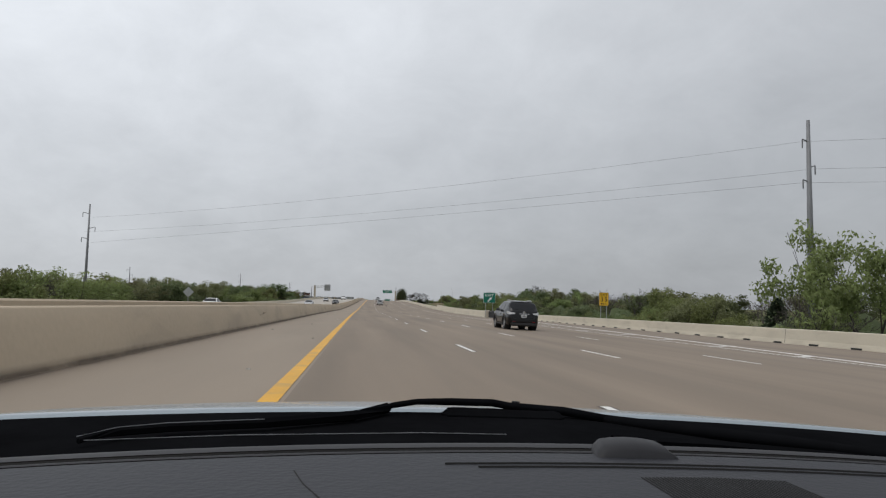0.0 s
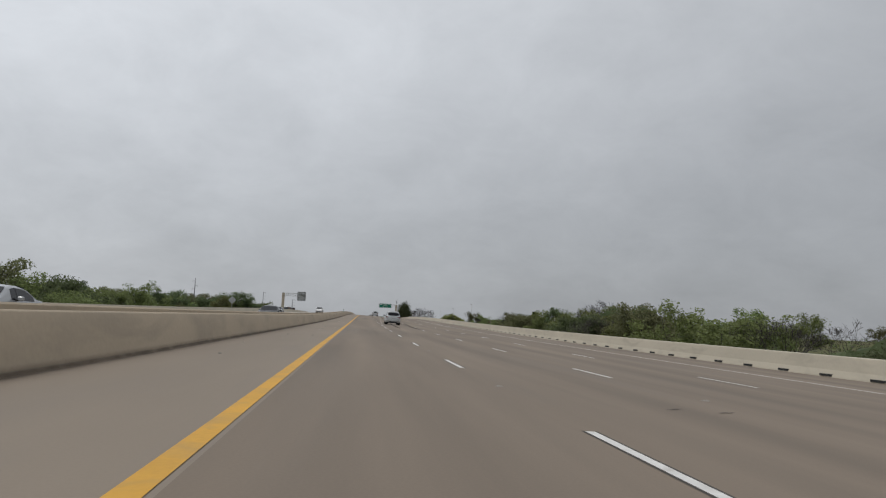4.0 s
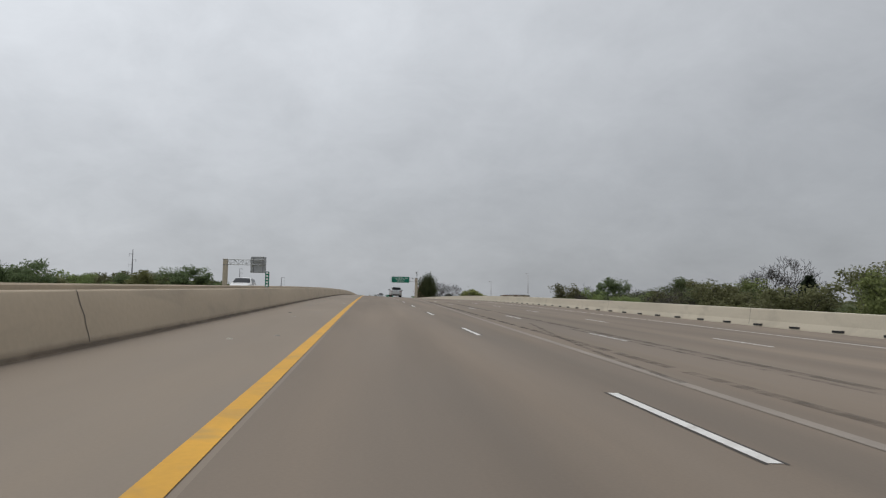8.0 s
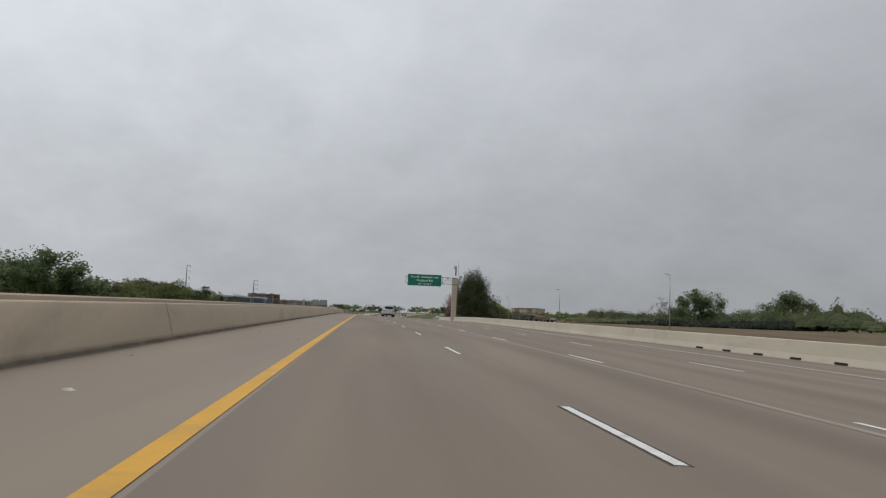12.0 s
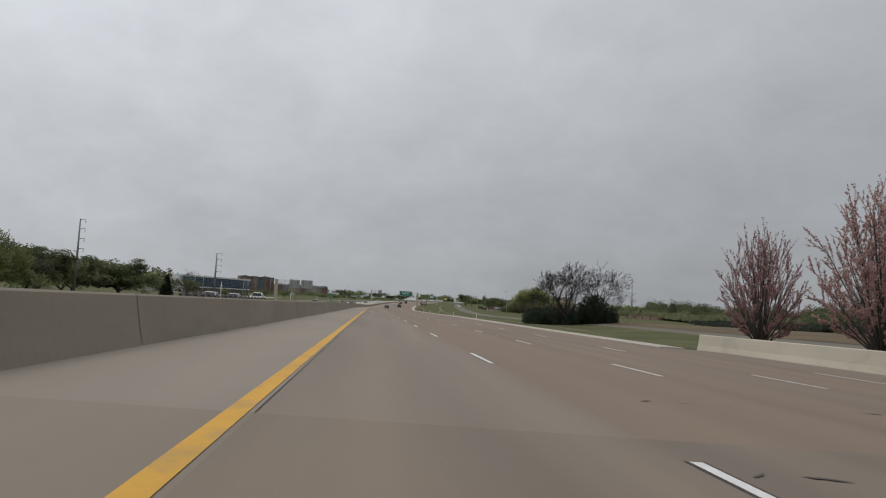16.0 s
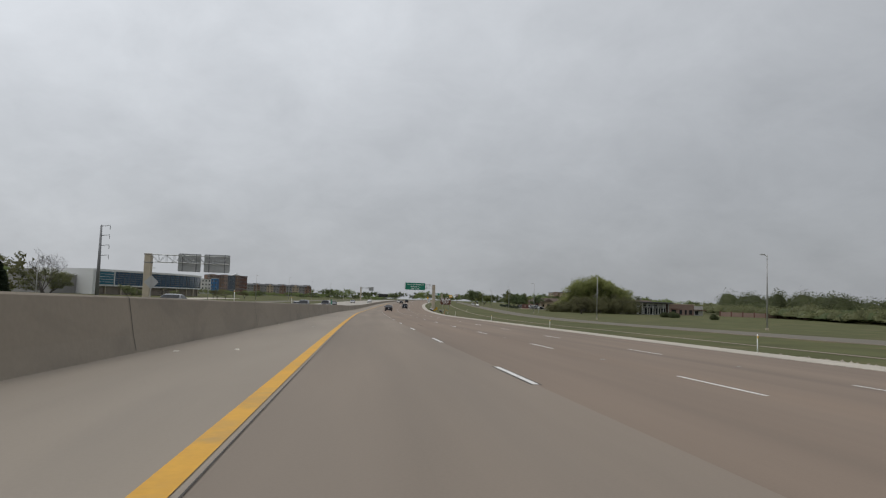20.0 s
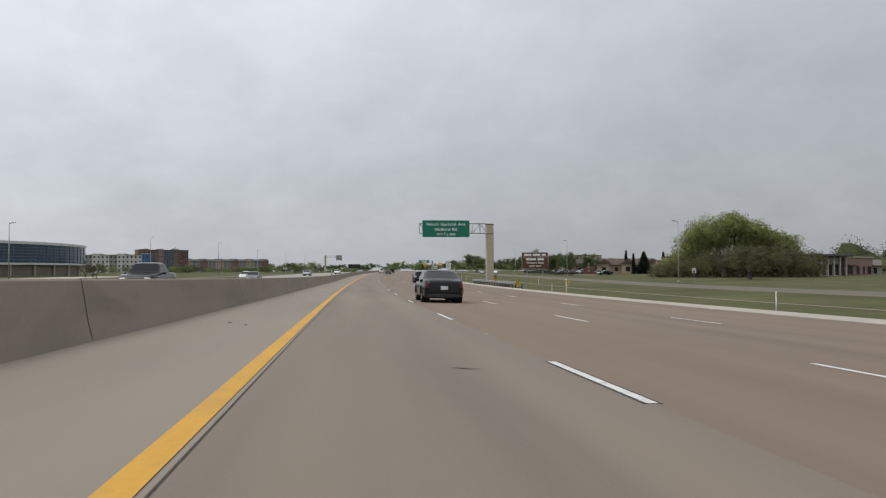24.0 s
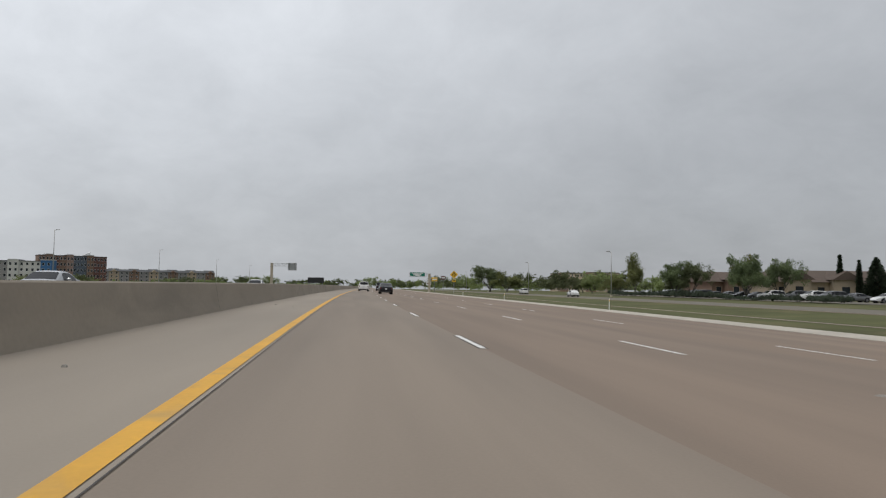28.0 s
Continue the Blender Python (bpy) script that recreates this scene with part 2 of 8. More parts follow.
BRIDGE_WALL = material("bridge_wall_concrete", (0.465, 0.384, 0.284), 0.88, vary=0.13, scale=0.5, fine=9, bump=0.12, stretch=(0.3, 1.0, 1), uv=True, dirt=((0.2, 0.175, 0.145), 0.8, 0.35))
RAIL = material("pale_barrier_concrete", (0.56, 0.51, 0.41), 0.85, vary=0.1, scale=0.5, fine=9, bump=0.12, stretch=(0.4, 1.0, 1), uv=True, dirt=((0.3, 0.27, 0.22), 1.1, 0.35))
STONE = material("column_concrete", (0.46, 0.40, 0.315), 0.85, vary=0.1, scale=1.2, fine=20, bump=0.15)
YELLOW = material("yellow_paint", (0.65, 0.345, 0.035), 0.7, vary=0.14, scale=0.8, fine=16, uv=True, dirt=((0.34, 0.25, 0.12), 1.4, 0.5))
WHITE = material("white_paint", (0.72, 0.71, 0.68), 0.7, vary=0.12, scale=3, fine=20, dirt=((0.36, 0.32, 0.28), 2.5, 0.5))
WHITE_LONG = material("white_line_paint", (0.7, 0.68, 0.65), 0.7, vary=0.14, scale=1.0, fine=18, uv=True, dirt=((0.36, 0.32, 0.28), 0.9, 0.55))
WORN = material("worn_white_paint", (0.58, 0.56, 0.53), 0.75, vary=0.18, scale=1.0, fine=16, uv=True, dirt=((0.34, 0.3, 0.26), 1.2, 0.6))
TAR = material("joint_tar", (0.07, 0.062, 0.055), 0.85, vary=0.2)
BLACK = material("black_rubber", (0.022, 0.022, 0.023), 0.75, vary=0.2, scale=6)
GRASS = material("verge_grass", (0.100, 0.105, 0.047), 0.95, vary=0.3, scale=0.12, fine=2.2, bump=0.5, spec=0.1, dirt=((0.168, 0.142, 0.08), 0.09, 0.75))
STEEL = material("galvanised_steel", (0.42, 0.43, 0.43), 0.5, metal=0.7, vary=0.14, scale=4, fine=30)
POLE = material("grey_pole_steel", (0.2, 0.205, 0.215), 0.6, metal=0.3, vary=0.12, scale=1)
LAMP_POLE = material("pale_lamp_steel", (0.42, 0.42, 0.41), 0.5, metal=0.4, vary=0.1)
WIRE = material("power_line", (0.12, 0.12, 0.125), 0.6)
GREEN = material("sign_green", (0.002, 0.168, 0.108), 0.45, vary=0.06, scale=1.2)
SIGN_WHITE = material("sign_white", (0.86, 0.87, 0.86), 0.45, vary=0.05)
SIGN_GREY = material("sign_back_aluminium", (0.42, 0.43, 0.44), 0.5, metal=0.5, vary=0.08)
SIGN_YELLOW = material("sign_yellow", (0.80, 0.47, 0.02), 0.5, vary=0.06)
SIGN_BROWN = material("sign_brown", (0.11, 0.042, 0.022), 0.5, vary=0.08)
DARK_BARK = material("dark_twig_bark", (0.034, 0.029, 0.025), 0.95, vary=0.3, scale=5, fine=40)
BARK = material("grey_bark", (0.075, 0.066, 0.058), 0.95, vary=0.3, scale=5, fine=40)
LEAF_T = leaf_material("young_leaf", (0.125, 0.158, 0.06))
LEAF_A = leaf_material("spring_leaf", (0.185, 0.215, 0.078))
LEAF_G = leaf_material("yellow_green_leaf", (0.26, 0.285, 0.10))
LEAF_B = leaf_material("dark_leaf", (0.112, 0.136, 0.06))
LEAF_C = leaf_material("olive_leaf", (0.165, 0.172, 0.08))
LEAF_E = leaf_material("elm_leaf", (0.088, 0.116, 0.046))
LEAF_RED = leaf_material("redbud_blossom", (0.60, 0.39, 0.335), 0.25)
LEAF_DARK = leaf_material("cedar_leaf", (0.035, 0.048, 0.027))

# ---- mesh helpers ----
def mesh(name, verts, faces, mat, parent=None, smooth_shade=False, label="", uvs=None):
    """One mesh object from points and faces; uvs: one pair a point."""
    me = bpy.data.meshes.new(name)
    me.from_pydata([tuple(v) for v in verts], [], faces)
    me.materials.append(mat)
    if smooth_shade:
        me.polygons.foreach_set("use_smooth", [True] * len(me.polygons))
    if uvs is not None:
        lay = me.uv_layers.new(name="uv")
        idx = np.empty(len(me.loops), dtype=np.int32)
        me.loops.foreach_get("vertex_index", idx)
        lay.data.foreach_set("uv", np.asarray(uvs, dtype=np.float32)[idx].ravel())
    me.update()
    ob = new(name, me)
    if parent is not None:
        ob.parent = parent
    if label:
        ob["label"] = label
    return ob


def thing(name, m, label, category, group="", kind=""):
    ob = new(name)
    ob.empty_display_size = 0.2
    ob.matrix_world = m
    return tagged(ob, label, category, group, kind)


class Geo:
    """Collects points and faces of one mesh."""

    def __init__(self):
        self.v, self.f = [], []

    def box(self, x0, x1, y0, y1, z0, z1, m=None, bevel=0.0):
        if bevel:
            b = min(bevel, (x1 - x0) * 0.45, (y1 - y0) * 0.45, (z1 - z0) * 0.45)
            rings = []
            for z, d in ((z0, b), (z0 + b, 0), (z1 - b, 0), (z1, b)):
                ring = []
                for cx, cy, sx, sy in ((x1, y1, 1, 1), (x0, y1, -1, 1), (x0, y0, -1, -1), (x1, y0, 1, -1)):
                    ax, ay = cx - sx * d, cy - sy * d
                    pts = [(ax, ay - sy * b), (ax - sx * b, ay)]
                    ring += pts if sx * sy > 0 else pts[::-1]
                rings.append([(x, y, z) for x, y in ring])
            return self.loft(rings, m=m, closed=True, caps=True)
        i = len(self.v)
        pts = [(x, y, z) for z in (z0, z1) for x, y in ((x0, y0), (x1, y0), (x1, y1), (x0, y1))]
        self.v += [m @ Vector(p) for p in pts] if m else pts
        self.f += [tuple(i + k for k in q) for q in ((3, 2, 1, 0), (4, 5, 6, 7), (0, 1, 5, 4), (1, 2, 6, 5), (2, 3, 7, 6), (3, 0, 4, 7))]
        return self

    def loft(self, rings, m=None, closed=True, caps=False):
        i, n = len(self.v), len(rings[0])
        for r in rings:
            self.v += [m @ Vector(p) for p in r] if m else [tuple(p) for p in r]
        for a in range(len(rings) - 1):
            for k in range(n if closed else n - 1):
                q = (k + 1) % n
                self.f.append((i + a * n + k, i + a * n + q, i + (a + 1) * n + q, i + (a + 1) * n + k))
        if caps:
            self.f.append(tuple(i + k for k in reversed(range(n))))
            self.f.append(tuple(i + (len(rings) - 1) * n + k for k in range(n)))
        return self

    def tube(self, pts, radii, sides=6, cap=True):
        """A round bar along points."""
        pts = [Vector(p) for p in pts]
        if not isinstance(radii, (list, tuple)):
            radii = [radii] * len(pts)
        rings = []
        for k, p in enumerate(pts):
            d = (pts[min(k + 1, len(pts) - 1)] - pts[max(k - 1, 0)]).normalized()
            a = d.orthogonal().normalized() if abs(d.z) < 0.95 else Vector((1, 0, 0))
            a = (a - d * a.dot(d)).normalized()
            b = d.cross(a)
            rings.append([p + (a * math.cos(2 * math.pi * q / sides) + b * math.sin(2 * math.pi * q / sides)) * radii[k] for q in range(sides)])
        return self.loft(rings, caps=cap)

    def disc_ring(self, profile, sides, m=None):
        """Turns (radius, x) pairs about the x axis."""
        rings = [[(x, r * math.cos(2 * math.pi * q / sides), r * math.sin(2 * math.pi * q / sides)) for q in range(sides)] for r, x in profile]
        return self.loft(rings, m=m)

    def make(self, name, mat, parent=None, smooth_shade=False, label=""):
        return mesh(name, self.v, self.f, mat, parent, smooth_shade, label)


def strip(name, s0, s1, section, mat, parent=None, step=5.0, label="", smooth_shade=False, caps=True):
    """A run along the road of a section of (x, height) points; section may be a function of s."""
    n = max(2, int(abs(s1 - s0) / step) + 1)
    ss = np.linspace(s0, s1, n)
    v, f, uv = [], [], []
    for s in ss:
        sec = section(s) if callable(section) else section
        d = 0.0
        for j, (x, h) in enumerate(sec):
            if j:
                d += math.hypot(x - sec[j - 1][0], h - sec[j - 1][1])
            v.append(at(s, x, h))
            uv.append((s, d))
    k = len(sec)
    for a in range(n - 1):
        for j in range(k - 1):
            f.append((a * k + j, a * k + j + 1, (a + 1) * k + j + 1, (a + 1) * k + j))
    if caps and k > 3:
        f += [tuple(range(k))[::-1], tuple((n - 1) * k + j for j in range(k))]
    return mesh(name, v, f, mat, parent, smooth_shade, label, uv)


def glyphs(text, size, align, thick, bold):
    cu = bpy.data.curves.new("lettering", "FONT")
    cu.body, cu.size, cu.align_x, cu.align_y, cu.extrude, cu.offset = text, size, align, "CENTER", thick, bold
    cu.resolution_u, cu.space_character, cu.space_word = 3, 1.1, 1.15
    tmp = bpy.data.objects.new("lettering", cu)
    me = bpy.data.meshes.new_from_object(tmp)
    bpy.data.objects.remove(tmp)
    return me


def lettering(text, size, mat, parent, m, name="lettering", align="CENTER", thick=0.004, bold=0.0, width=1.0):
    """Raised letters in the plane of m (x right, y up), one mesh a word."""
    whole = glyphs(text, size, align, thick, bold)
    x0, x1 = (min(v.co.x for v in whole.vertices), max(v.co.x for v in whole.vertices))
    cursor, words = x0, text.split(" ")
    parts = [glyphs(w, size, "LEFT", thick, bold) for w in words]
    spans = [(min(v.co.x for v in p.vertices), max(v.co.x for v in p.vertices)) for p in parts]
    gap = (x1 - x0 - sum(b - a for a, b in spans)) / max(1, len(words) - 1)
    for p, (a, b) in zip(parts, spans):
        p.materials.clear()
        p.materials.append(mat)
        ob = new(name, p)
        ob.parent = parent
        ob.matrix_basis = m @ Matrix.Diagonal((width, 1, 1, 1)) @ Matrix.Translation((cursor - a, 0, 0))
        cursor += b - a + gap
    bpy.data.meshes.remove(whole)
    return ob

# ---- ground and paving ----
def ground_sheet():
    ss = np.concatenate([np.arange(-380, 1500, 10.0), np.arange(1500, 2590, 40.0)])
    xs = [-2600, -1800, -1200, -800, -500, -350, -260, -200, -160, -130, -105, -85, -70, -58, -50, -44, -39, -35, -31, -28, -26.9, -20, -10, -4, 4, 12, 15.1, 15.3, 16.5, 18, 20, 22, 24, 26, 28, 31, 34, 37, 40, 44, 48, 52, 57, 63, 70, 80, 95, 115, 140, 175, 220, 290, 400, 600, 900, 1300, 1800, 2200]
    v = [ground(float(s), x) for s in ss for x in xs]
    k = len(xs)
    f = [(a * k + j, a * k + j + 1, (a + 1) * k + j + 1, (a + 1) * k + j) for a in range(len(ss) - 1) for j in range(k - 1)]
    return tagged(mesh("ground", v, f, GRASS, None, True), "rough spring grass, green and straw-coloured, beside the highway", "ground", kind="structure")


ground_sheet()
FIELD = material("brown_field_grass", (0.15, 0.115, 0.075), 0.95, vary=0.3, scale=0.1, fine=1.8, bump=0.5, spec=0.1, dirt=((0.11, 0.11, 0.05), 0.05, 0.8))
tagged(strip("field", 470, 700, lambda s: [(x, ground_h(s, x) + 0.10) for x in (48, 52, 57, 63, 70, 80, 95, 115, 135)], FIELD, caps=False, step=10), "brown bare field behind the bridge barrier", "field", kind="structure")
Y0, D1, D2, D3, EDGE, KERB = -1.10, 2.53, 6.16, 9.87, 14.05, 15.27
END = 1750.0


def flat(x0, x1, up=0.0, parts=2):
    return [(x, lane_h(x) + up) for x in np.linspace(x0, x1, parts + 1)]


road = tagged(strip("road", -150, 545, flat(-0.95, KERB), PAVE, caps=False), "tan concrete highway lanes, streaked and worn", "road", kind="structure")
tagged(strip("road", 545, END, flat(-0.95, D1), PAVE_C, caps=False), "grey-tan concrete inside lane past the bridge", "road", kind="structure")
tagged(strip("road", 545, END, flat(D1, KERB), PAVE_B, caps=False), "brown-stained concrete highway lanes past the bridge", "road", kind="structure")
tagged(strip("road_shoulder", -150, 545, flat(-4.15, -0.95), SHOULDER, caps=False), "tan concrete inside shoulder beside the median wall", "road shoulder", kind="structure")
tagged(strip("road_shoulder", 545, END, flat(-4.15, -0.95), SHOULDER_B, caps=False), "pale grey concrete inside shoulder past the bridge", "road shoulder", kind="structure")


def ramp_edge(s):
    """Right limit of the paving along the exit ramp and the bridge."""
    return 23.6 + 8.5 * smooth(70, 230, s)


tagged(strip("exit_ramp", -150, 420, lambda s: [(KERB, lane_h(KERB)), (18.6, lane_h(18.6)), (max(18.7, ramp_edge(s) + 0.1), lane_h(ramp_edge(s)) - 1.2 * smooth(110, 330, s))], PAVE, caps=False), "concrete exit ramp leaving the highway", "exit ramp", kind="structure")
tagged(strip("road_outer_shoulder", 420, 575, flat(KERB, 18.6), PAVE, caps=False), "concrete outside shoulder along the bridge", "road shoulder", kind="structure")
tagged(strip("opposite_road", -150, END, flat(-25.2, -4.9, 0.0, 3), OPPOSITE, caps=False), "pale concrete lanes of the opposite carriageway", "road", kind="structure")
tagged(strip("curb", 575, END, [(KERB, lane_h(KERB) - 0.3), (KERB, lane_h(KERB) + 0.02), (KERB + 0.12, lane_h(KERB) + 0.05), (16.75, lane_h(KERB) + 0.03), (16.8, lane_h(KERB) - 0.3)], CURB), "pale concrete curb and mow strip at the road's edge", "curb", kind="structure")

# ---- walls and barriers ----


def bridge_median_section(s):
    x, b, h = -4.12, lane_h(-4.1), 0.785
    return [(x + 0.12, b - 0.05), (x + 0.10, b + 0.05), (x + 0.075, b + 0.16), (x + 0.045, b + 0.28), (x + 0.01, b + 0.42), (x - 0.04, b + 0.57), (x - 0.1, b + h - 0.03), (x - 0.12, b + h), (x - 0.33, b + h), (x - 0.35, b + h - 0.03), (x - 0.5, b - 0.06)]


def median_section(s):
    x, b, h = -3.80, lane_h(-3.9), 0.93 - 0.05 * smooth(800, 900, s) - 0.075 * smooth(604, 588, s)
    return [(x + 0.02, b - 0.05), (x, b + 0.03), (x - 0.06, b + 0.3), (x - 0.16, b + h - 0.03), (x - 0.19, b + h), (x - 0.46, b + h), (x - 0.49, b + h - 0.03), (x - 0.66, b - 0.06)]


tagged(strip("wall_bridge_median", -150, 545, bridge_median_section, BRIDGE_WALL, smooth_shade=True), "tan concrete median barrier with a dark dirty foot", "barrier wall", kind="structure")
tagged(strip("wall_median", 545.2, END, median_section, WALL), "long grey concrete median wall, plain and smooth", "barrier wall", kind="structure")
tagged(strip("wall_opposite_median", -150, 500, [(-5.12, lane_h(-5) - 0.1), (-5.2, lane_h(-5) + 0.86), (-5.23, lane_h(-5) + 0.89), (-5.47, lane_h(-5) + 0.89), (-5.5, lane_h(-5) + 0.86), (-5.72, lane_h(-5) - 0.1)], BRIDGE_WALL), "second concrete barrier, edging the opposite bridge deck", "barrier wall", kind="structure")
# outer wall of the opposite carriageway on the embankment
tagged(strip("wall_opposite", -150, 455, [(-24.9, lane_h(-25) - 0.1), (-25.0, lane_h(-25) + 0.82), (-25.25, lane_h(-25) + 0.82), (-25.5, lane_h(-25) - 0.8)], RAIL), "low concrete barrier beyond the opposite lanes", "barrier wall", kind="structure")


def rail_section(x, b, h=0.84):
    return [(x - 0.02, b - 0.06), (x, b + 0.05), (x + 0.06, b + 0.28), (x + 0.11, b + h - 0.03), (x + 0.13, b + h), (x + 0.36, b + h), (x + 0.38, b + h - 0.04), (x + 0.45, b - 1.2)]


RX0 = 18.35
tagged(strip("wall_right", 108, 577, lambda s: rail_section(RX0 + 1.0 * smooth(330, 270, s) * smooth(108, 250, s) + 0.6 * smooth(170, 110, s), lane_h(RX0)), RAIL), "pale concrete bridge barrier with drain slots at its foot", "barrier wall", kind="structure")
tagged(strip("wall_ramp", -150, 330, lambda s: rail_section(ramp_edge(s) - 0.3, lane_h(ramp_edge(s)) - 1.2 * smooth(110, 330, s)), RAIL), "pale concrete barrier along the outside of the exit ramp", "barrier wall", kind="structure")

# ---- paint and joints on the paving ----
tagged(strip("yellow_line", -150, END, [(Y0 - 0.1, lane_h(Y0) + 0.004), (Y0 + 0.1, lane_h(Y0) + 0.004)], YELLOW, caps=False, step=4), "worn yellow edge line on the concrete", "road marking", kind="structure")
tagged(strip("joint_line", 545, END, [(Y0 + 0.15, lane_h(Y0) + 0.003), (Y0 + 0.163, lane_h(Y0) + 0.003)], TAR, caps=False, step=4), "tarred lengthwise joint beside the yellow line", "road joint", kind="structure")
tagged(strip("edge_line", -150, 560, [(EDGE - 0.06, lane_h(EDGE) + 0.004), (EDGE + 0.06, lane_h(EDGE) + 0.004)], WORN, caps=False, step=4), "faded white edge line", "road marking", kind="structure")
def gore_x(s):
    return 14.3 + 0.074 * max(0.0, s - 12.0) + 0.5 * smooth(66, 84, s)


tagged(strip("gore_line", -40, 14, [(14.45, lane_h(14.5) + 0.006), (14.61, lane_h(14.6) + 0.006)], WORN, caps=False, step=3), "white gore line leading to the exit ramp", "road marking", kind="structure")
tagged(strip("gore_line", 10, 98, lambda s: [(gore_x(s) - 0.13, lane_h(gore_x(s)) + 0.010), (gore_x(s) + 0.13, lane_h(gore_x(s)) + 0.010)], WHITE_LONG, caps=False, step=2), "white gore line leading to the exit ramp", "road marking", kind="structure")
tagged(strip("gore_line", -40, 98, lambda s: [(EDGE - 0.44, lane_h(EDGE) + 0.006), (EDGE - 0.20, lane_h(EDGE) + 0.006)], WHITE_LONG, caps=False, step=2), "white gore line beside the through lane", "road marking", kind="structure")
GORE_PAINT = material("gore_bar_paint", (0.60, 0.58, 0.55), 0.75, vary=0.25, scale=2.0, fine=14, dirt=((0.34, 0.3, 0.26), 1.2, 0.5))
for s in np.arange(21.6, 92, 6.1):
    w0, w1 = EDGE - 0.2, gore_x(s + 1) - 0.06
    v = []
    for k in range(9):
        x = w0 + (w1 - w0) * k / 8
        q = s + 1.1 * (k / 8) ** 2
        v += [at(q - 0.24, x, lane_h(x) + 0.008), at(q + 0.24, x, lane_h(x) + 0.008)]
    tagged(mesh("gore_chevron", v, [(2 * k, 2 * k + 2, 2 * k + 3, 2 * k + 1) for k in range(8)], GORE_PAINT), "white diagonal bar in the exit gore", "road marking", kind="structure")


def dash_meshes():
    v = [(-0.055, -1.52, 0), (0.055, -1.52, 0), (0.055, 1.52, 0), (-0.055, 1.52, 0)]
    return v


def lay(name, s, x, verts, mat, parent, up, turn=0.0, data=None):
    ob = new(name, data) if data else mesh(name, verts, [tuple(range(len(verts)))], mat)
    ob.parent = parent
    ob.matrix_basis = Matrix.Translation(at(s, x, lane_h(x) + up)) @ pose(0, 0, 0, math.degrees(math.atan(float(np.interp(s, KNOTS, GRADE)) / 100)), math.degrees(math.atan(FALL)), heading(s) + turn)
    return ob


PHASE = -4.50 - 1.52
lane_dash = None
mark_rng = random.Random(4)
for x in (D1, D2, D3):
    for k in range(-2, 98):
        s = PHASE + 12.19 * k
        if x == D3 and s > 1100:
            break
        ob = lay("lane_dash", s, x, dash_meshes(), WHITE, road, 0.005, data=lane_dash)
        lane_dash = lane_dash or ob.data
# black contrast edge on the near lane's dashes
shadow_bar = None
for k in range(-2, 92):
    for side in (-0.074, 0.074):
        s = PHASE + 12.19 * k
        ob = lay("contrast_bar", s, D1 + side, [(-0.014, -1.55, 0), (0.014, -1.55, 0), (0.014, 1.55, 0), (-0.014, 1.55, 0)], TAR, road, 0.004, data=shadow_bar)
        shadow_bar = shadow_bar or ob.data
# raised reflective studs half way between the dashes
stud = None
for x in (D1, D2, D3):
    for k in range(-1, 80):
        if mark_rng.random() < 0.7:
            continue
        s = PHASE + 12.19 * k + 6.1 + mark_rng.uniform(-0.3, 0.3)
        if stud is None:
            g = Geo().loft([[(-0.06, -0.06, 0), (0.06, -0.06, 0), (0.06, 0.06, 0), (-0.06, 0.06, 0)], [(-0.045, -0.03, 0.018), (0.045, -0.03, 0.018), (0.045, 0.03, 0.018), (-0.045, 0.03, 0.018)]], caps=True)
            ob = g.make("road_stud", material("stud_ceramic", (0.24, 0.215, 0.185), 0.5, vary=0.3))
            stud = ob.data
        else:
            ob = new("road_stud", stud)
        ob.parent = road
        ob.matrix_basis = stand(s, x)
# opposite lanes: edge and lane paint
for x in (-6.6, -23.0):
    tagged(strip("opposite_edge_line", 300, END, [(x - 0.06, lane_h(x) + 0.004), (x + 0.06, lane_h(x) + 0.004)], WORN, caps=False), "faded edge line of the opposite lanes", "road marking", kind="structure")


def crack(s, x0, x1, wander, width, rng, name="crack", skew=0.0):
    """A tarred crack or joint across the lanes, wandering a little."""
    n = max(3, int(abs(x1 - x0) / 0.5))
    v = []
    ds = 0.0
    for k in range(n + 1):
        x = x0 + (x1 - x0) * k / n
        ds += rng.uniform(-wander, wander)
        wd = width * rng.uniform(0.5, 1.2)
        c = s + ds + skew * (x - x0)
        v += [at(c - wd, x, lane_h(x) + 0.003), at(c + wd, x, lane_h(x) + 0.003)]
    f = [(2 * k, 2 * k + 2, 2 * k + 3, 2 * k + 1) for k in range(n)]
    return tagged(mesh(name, v, f, TAR), "dark tarred crack across the concrete", "road crack", kind="structure")


rng = random.Random(11)
crack(47.0, -4.0, 16, 0.02, 0.03, rng, "joint", -0.12)
crack(181, -4.0, 18, 0.02, 0.03, rng, "joint", -0.1)
crack(478.5, -4.0, 18, 0.02, 0.03, rng, "joint", 0.0)
crack(518, -4.0, 18, 0.02, 0.035, rng, "joint")
crack(584.5, -0.9, 6.5, 0.05, 0.03, rng)
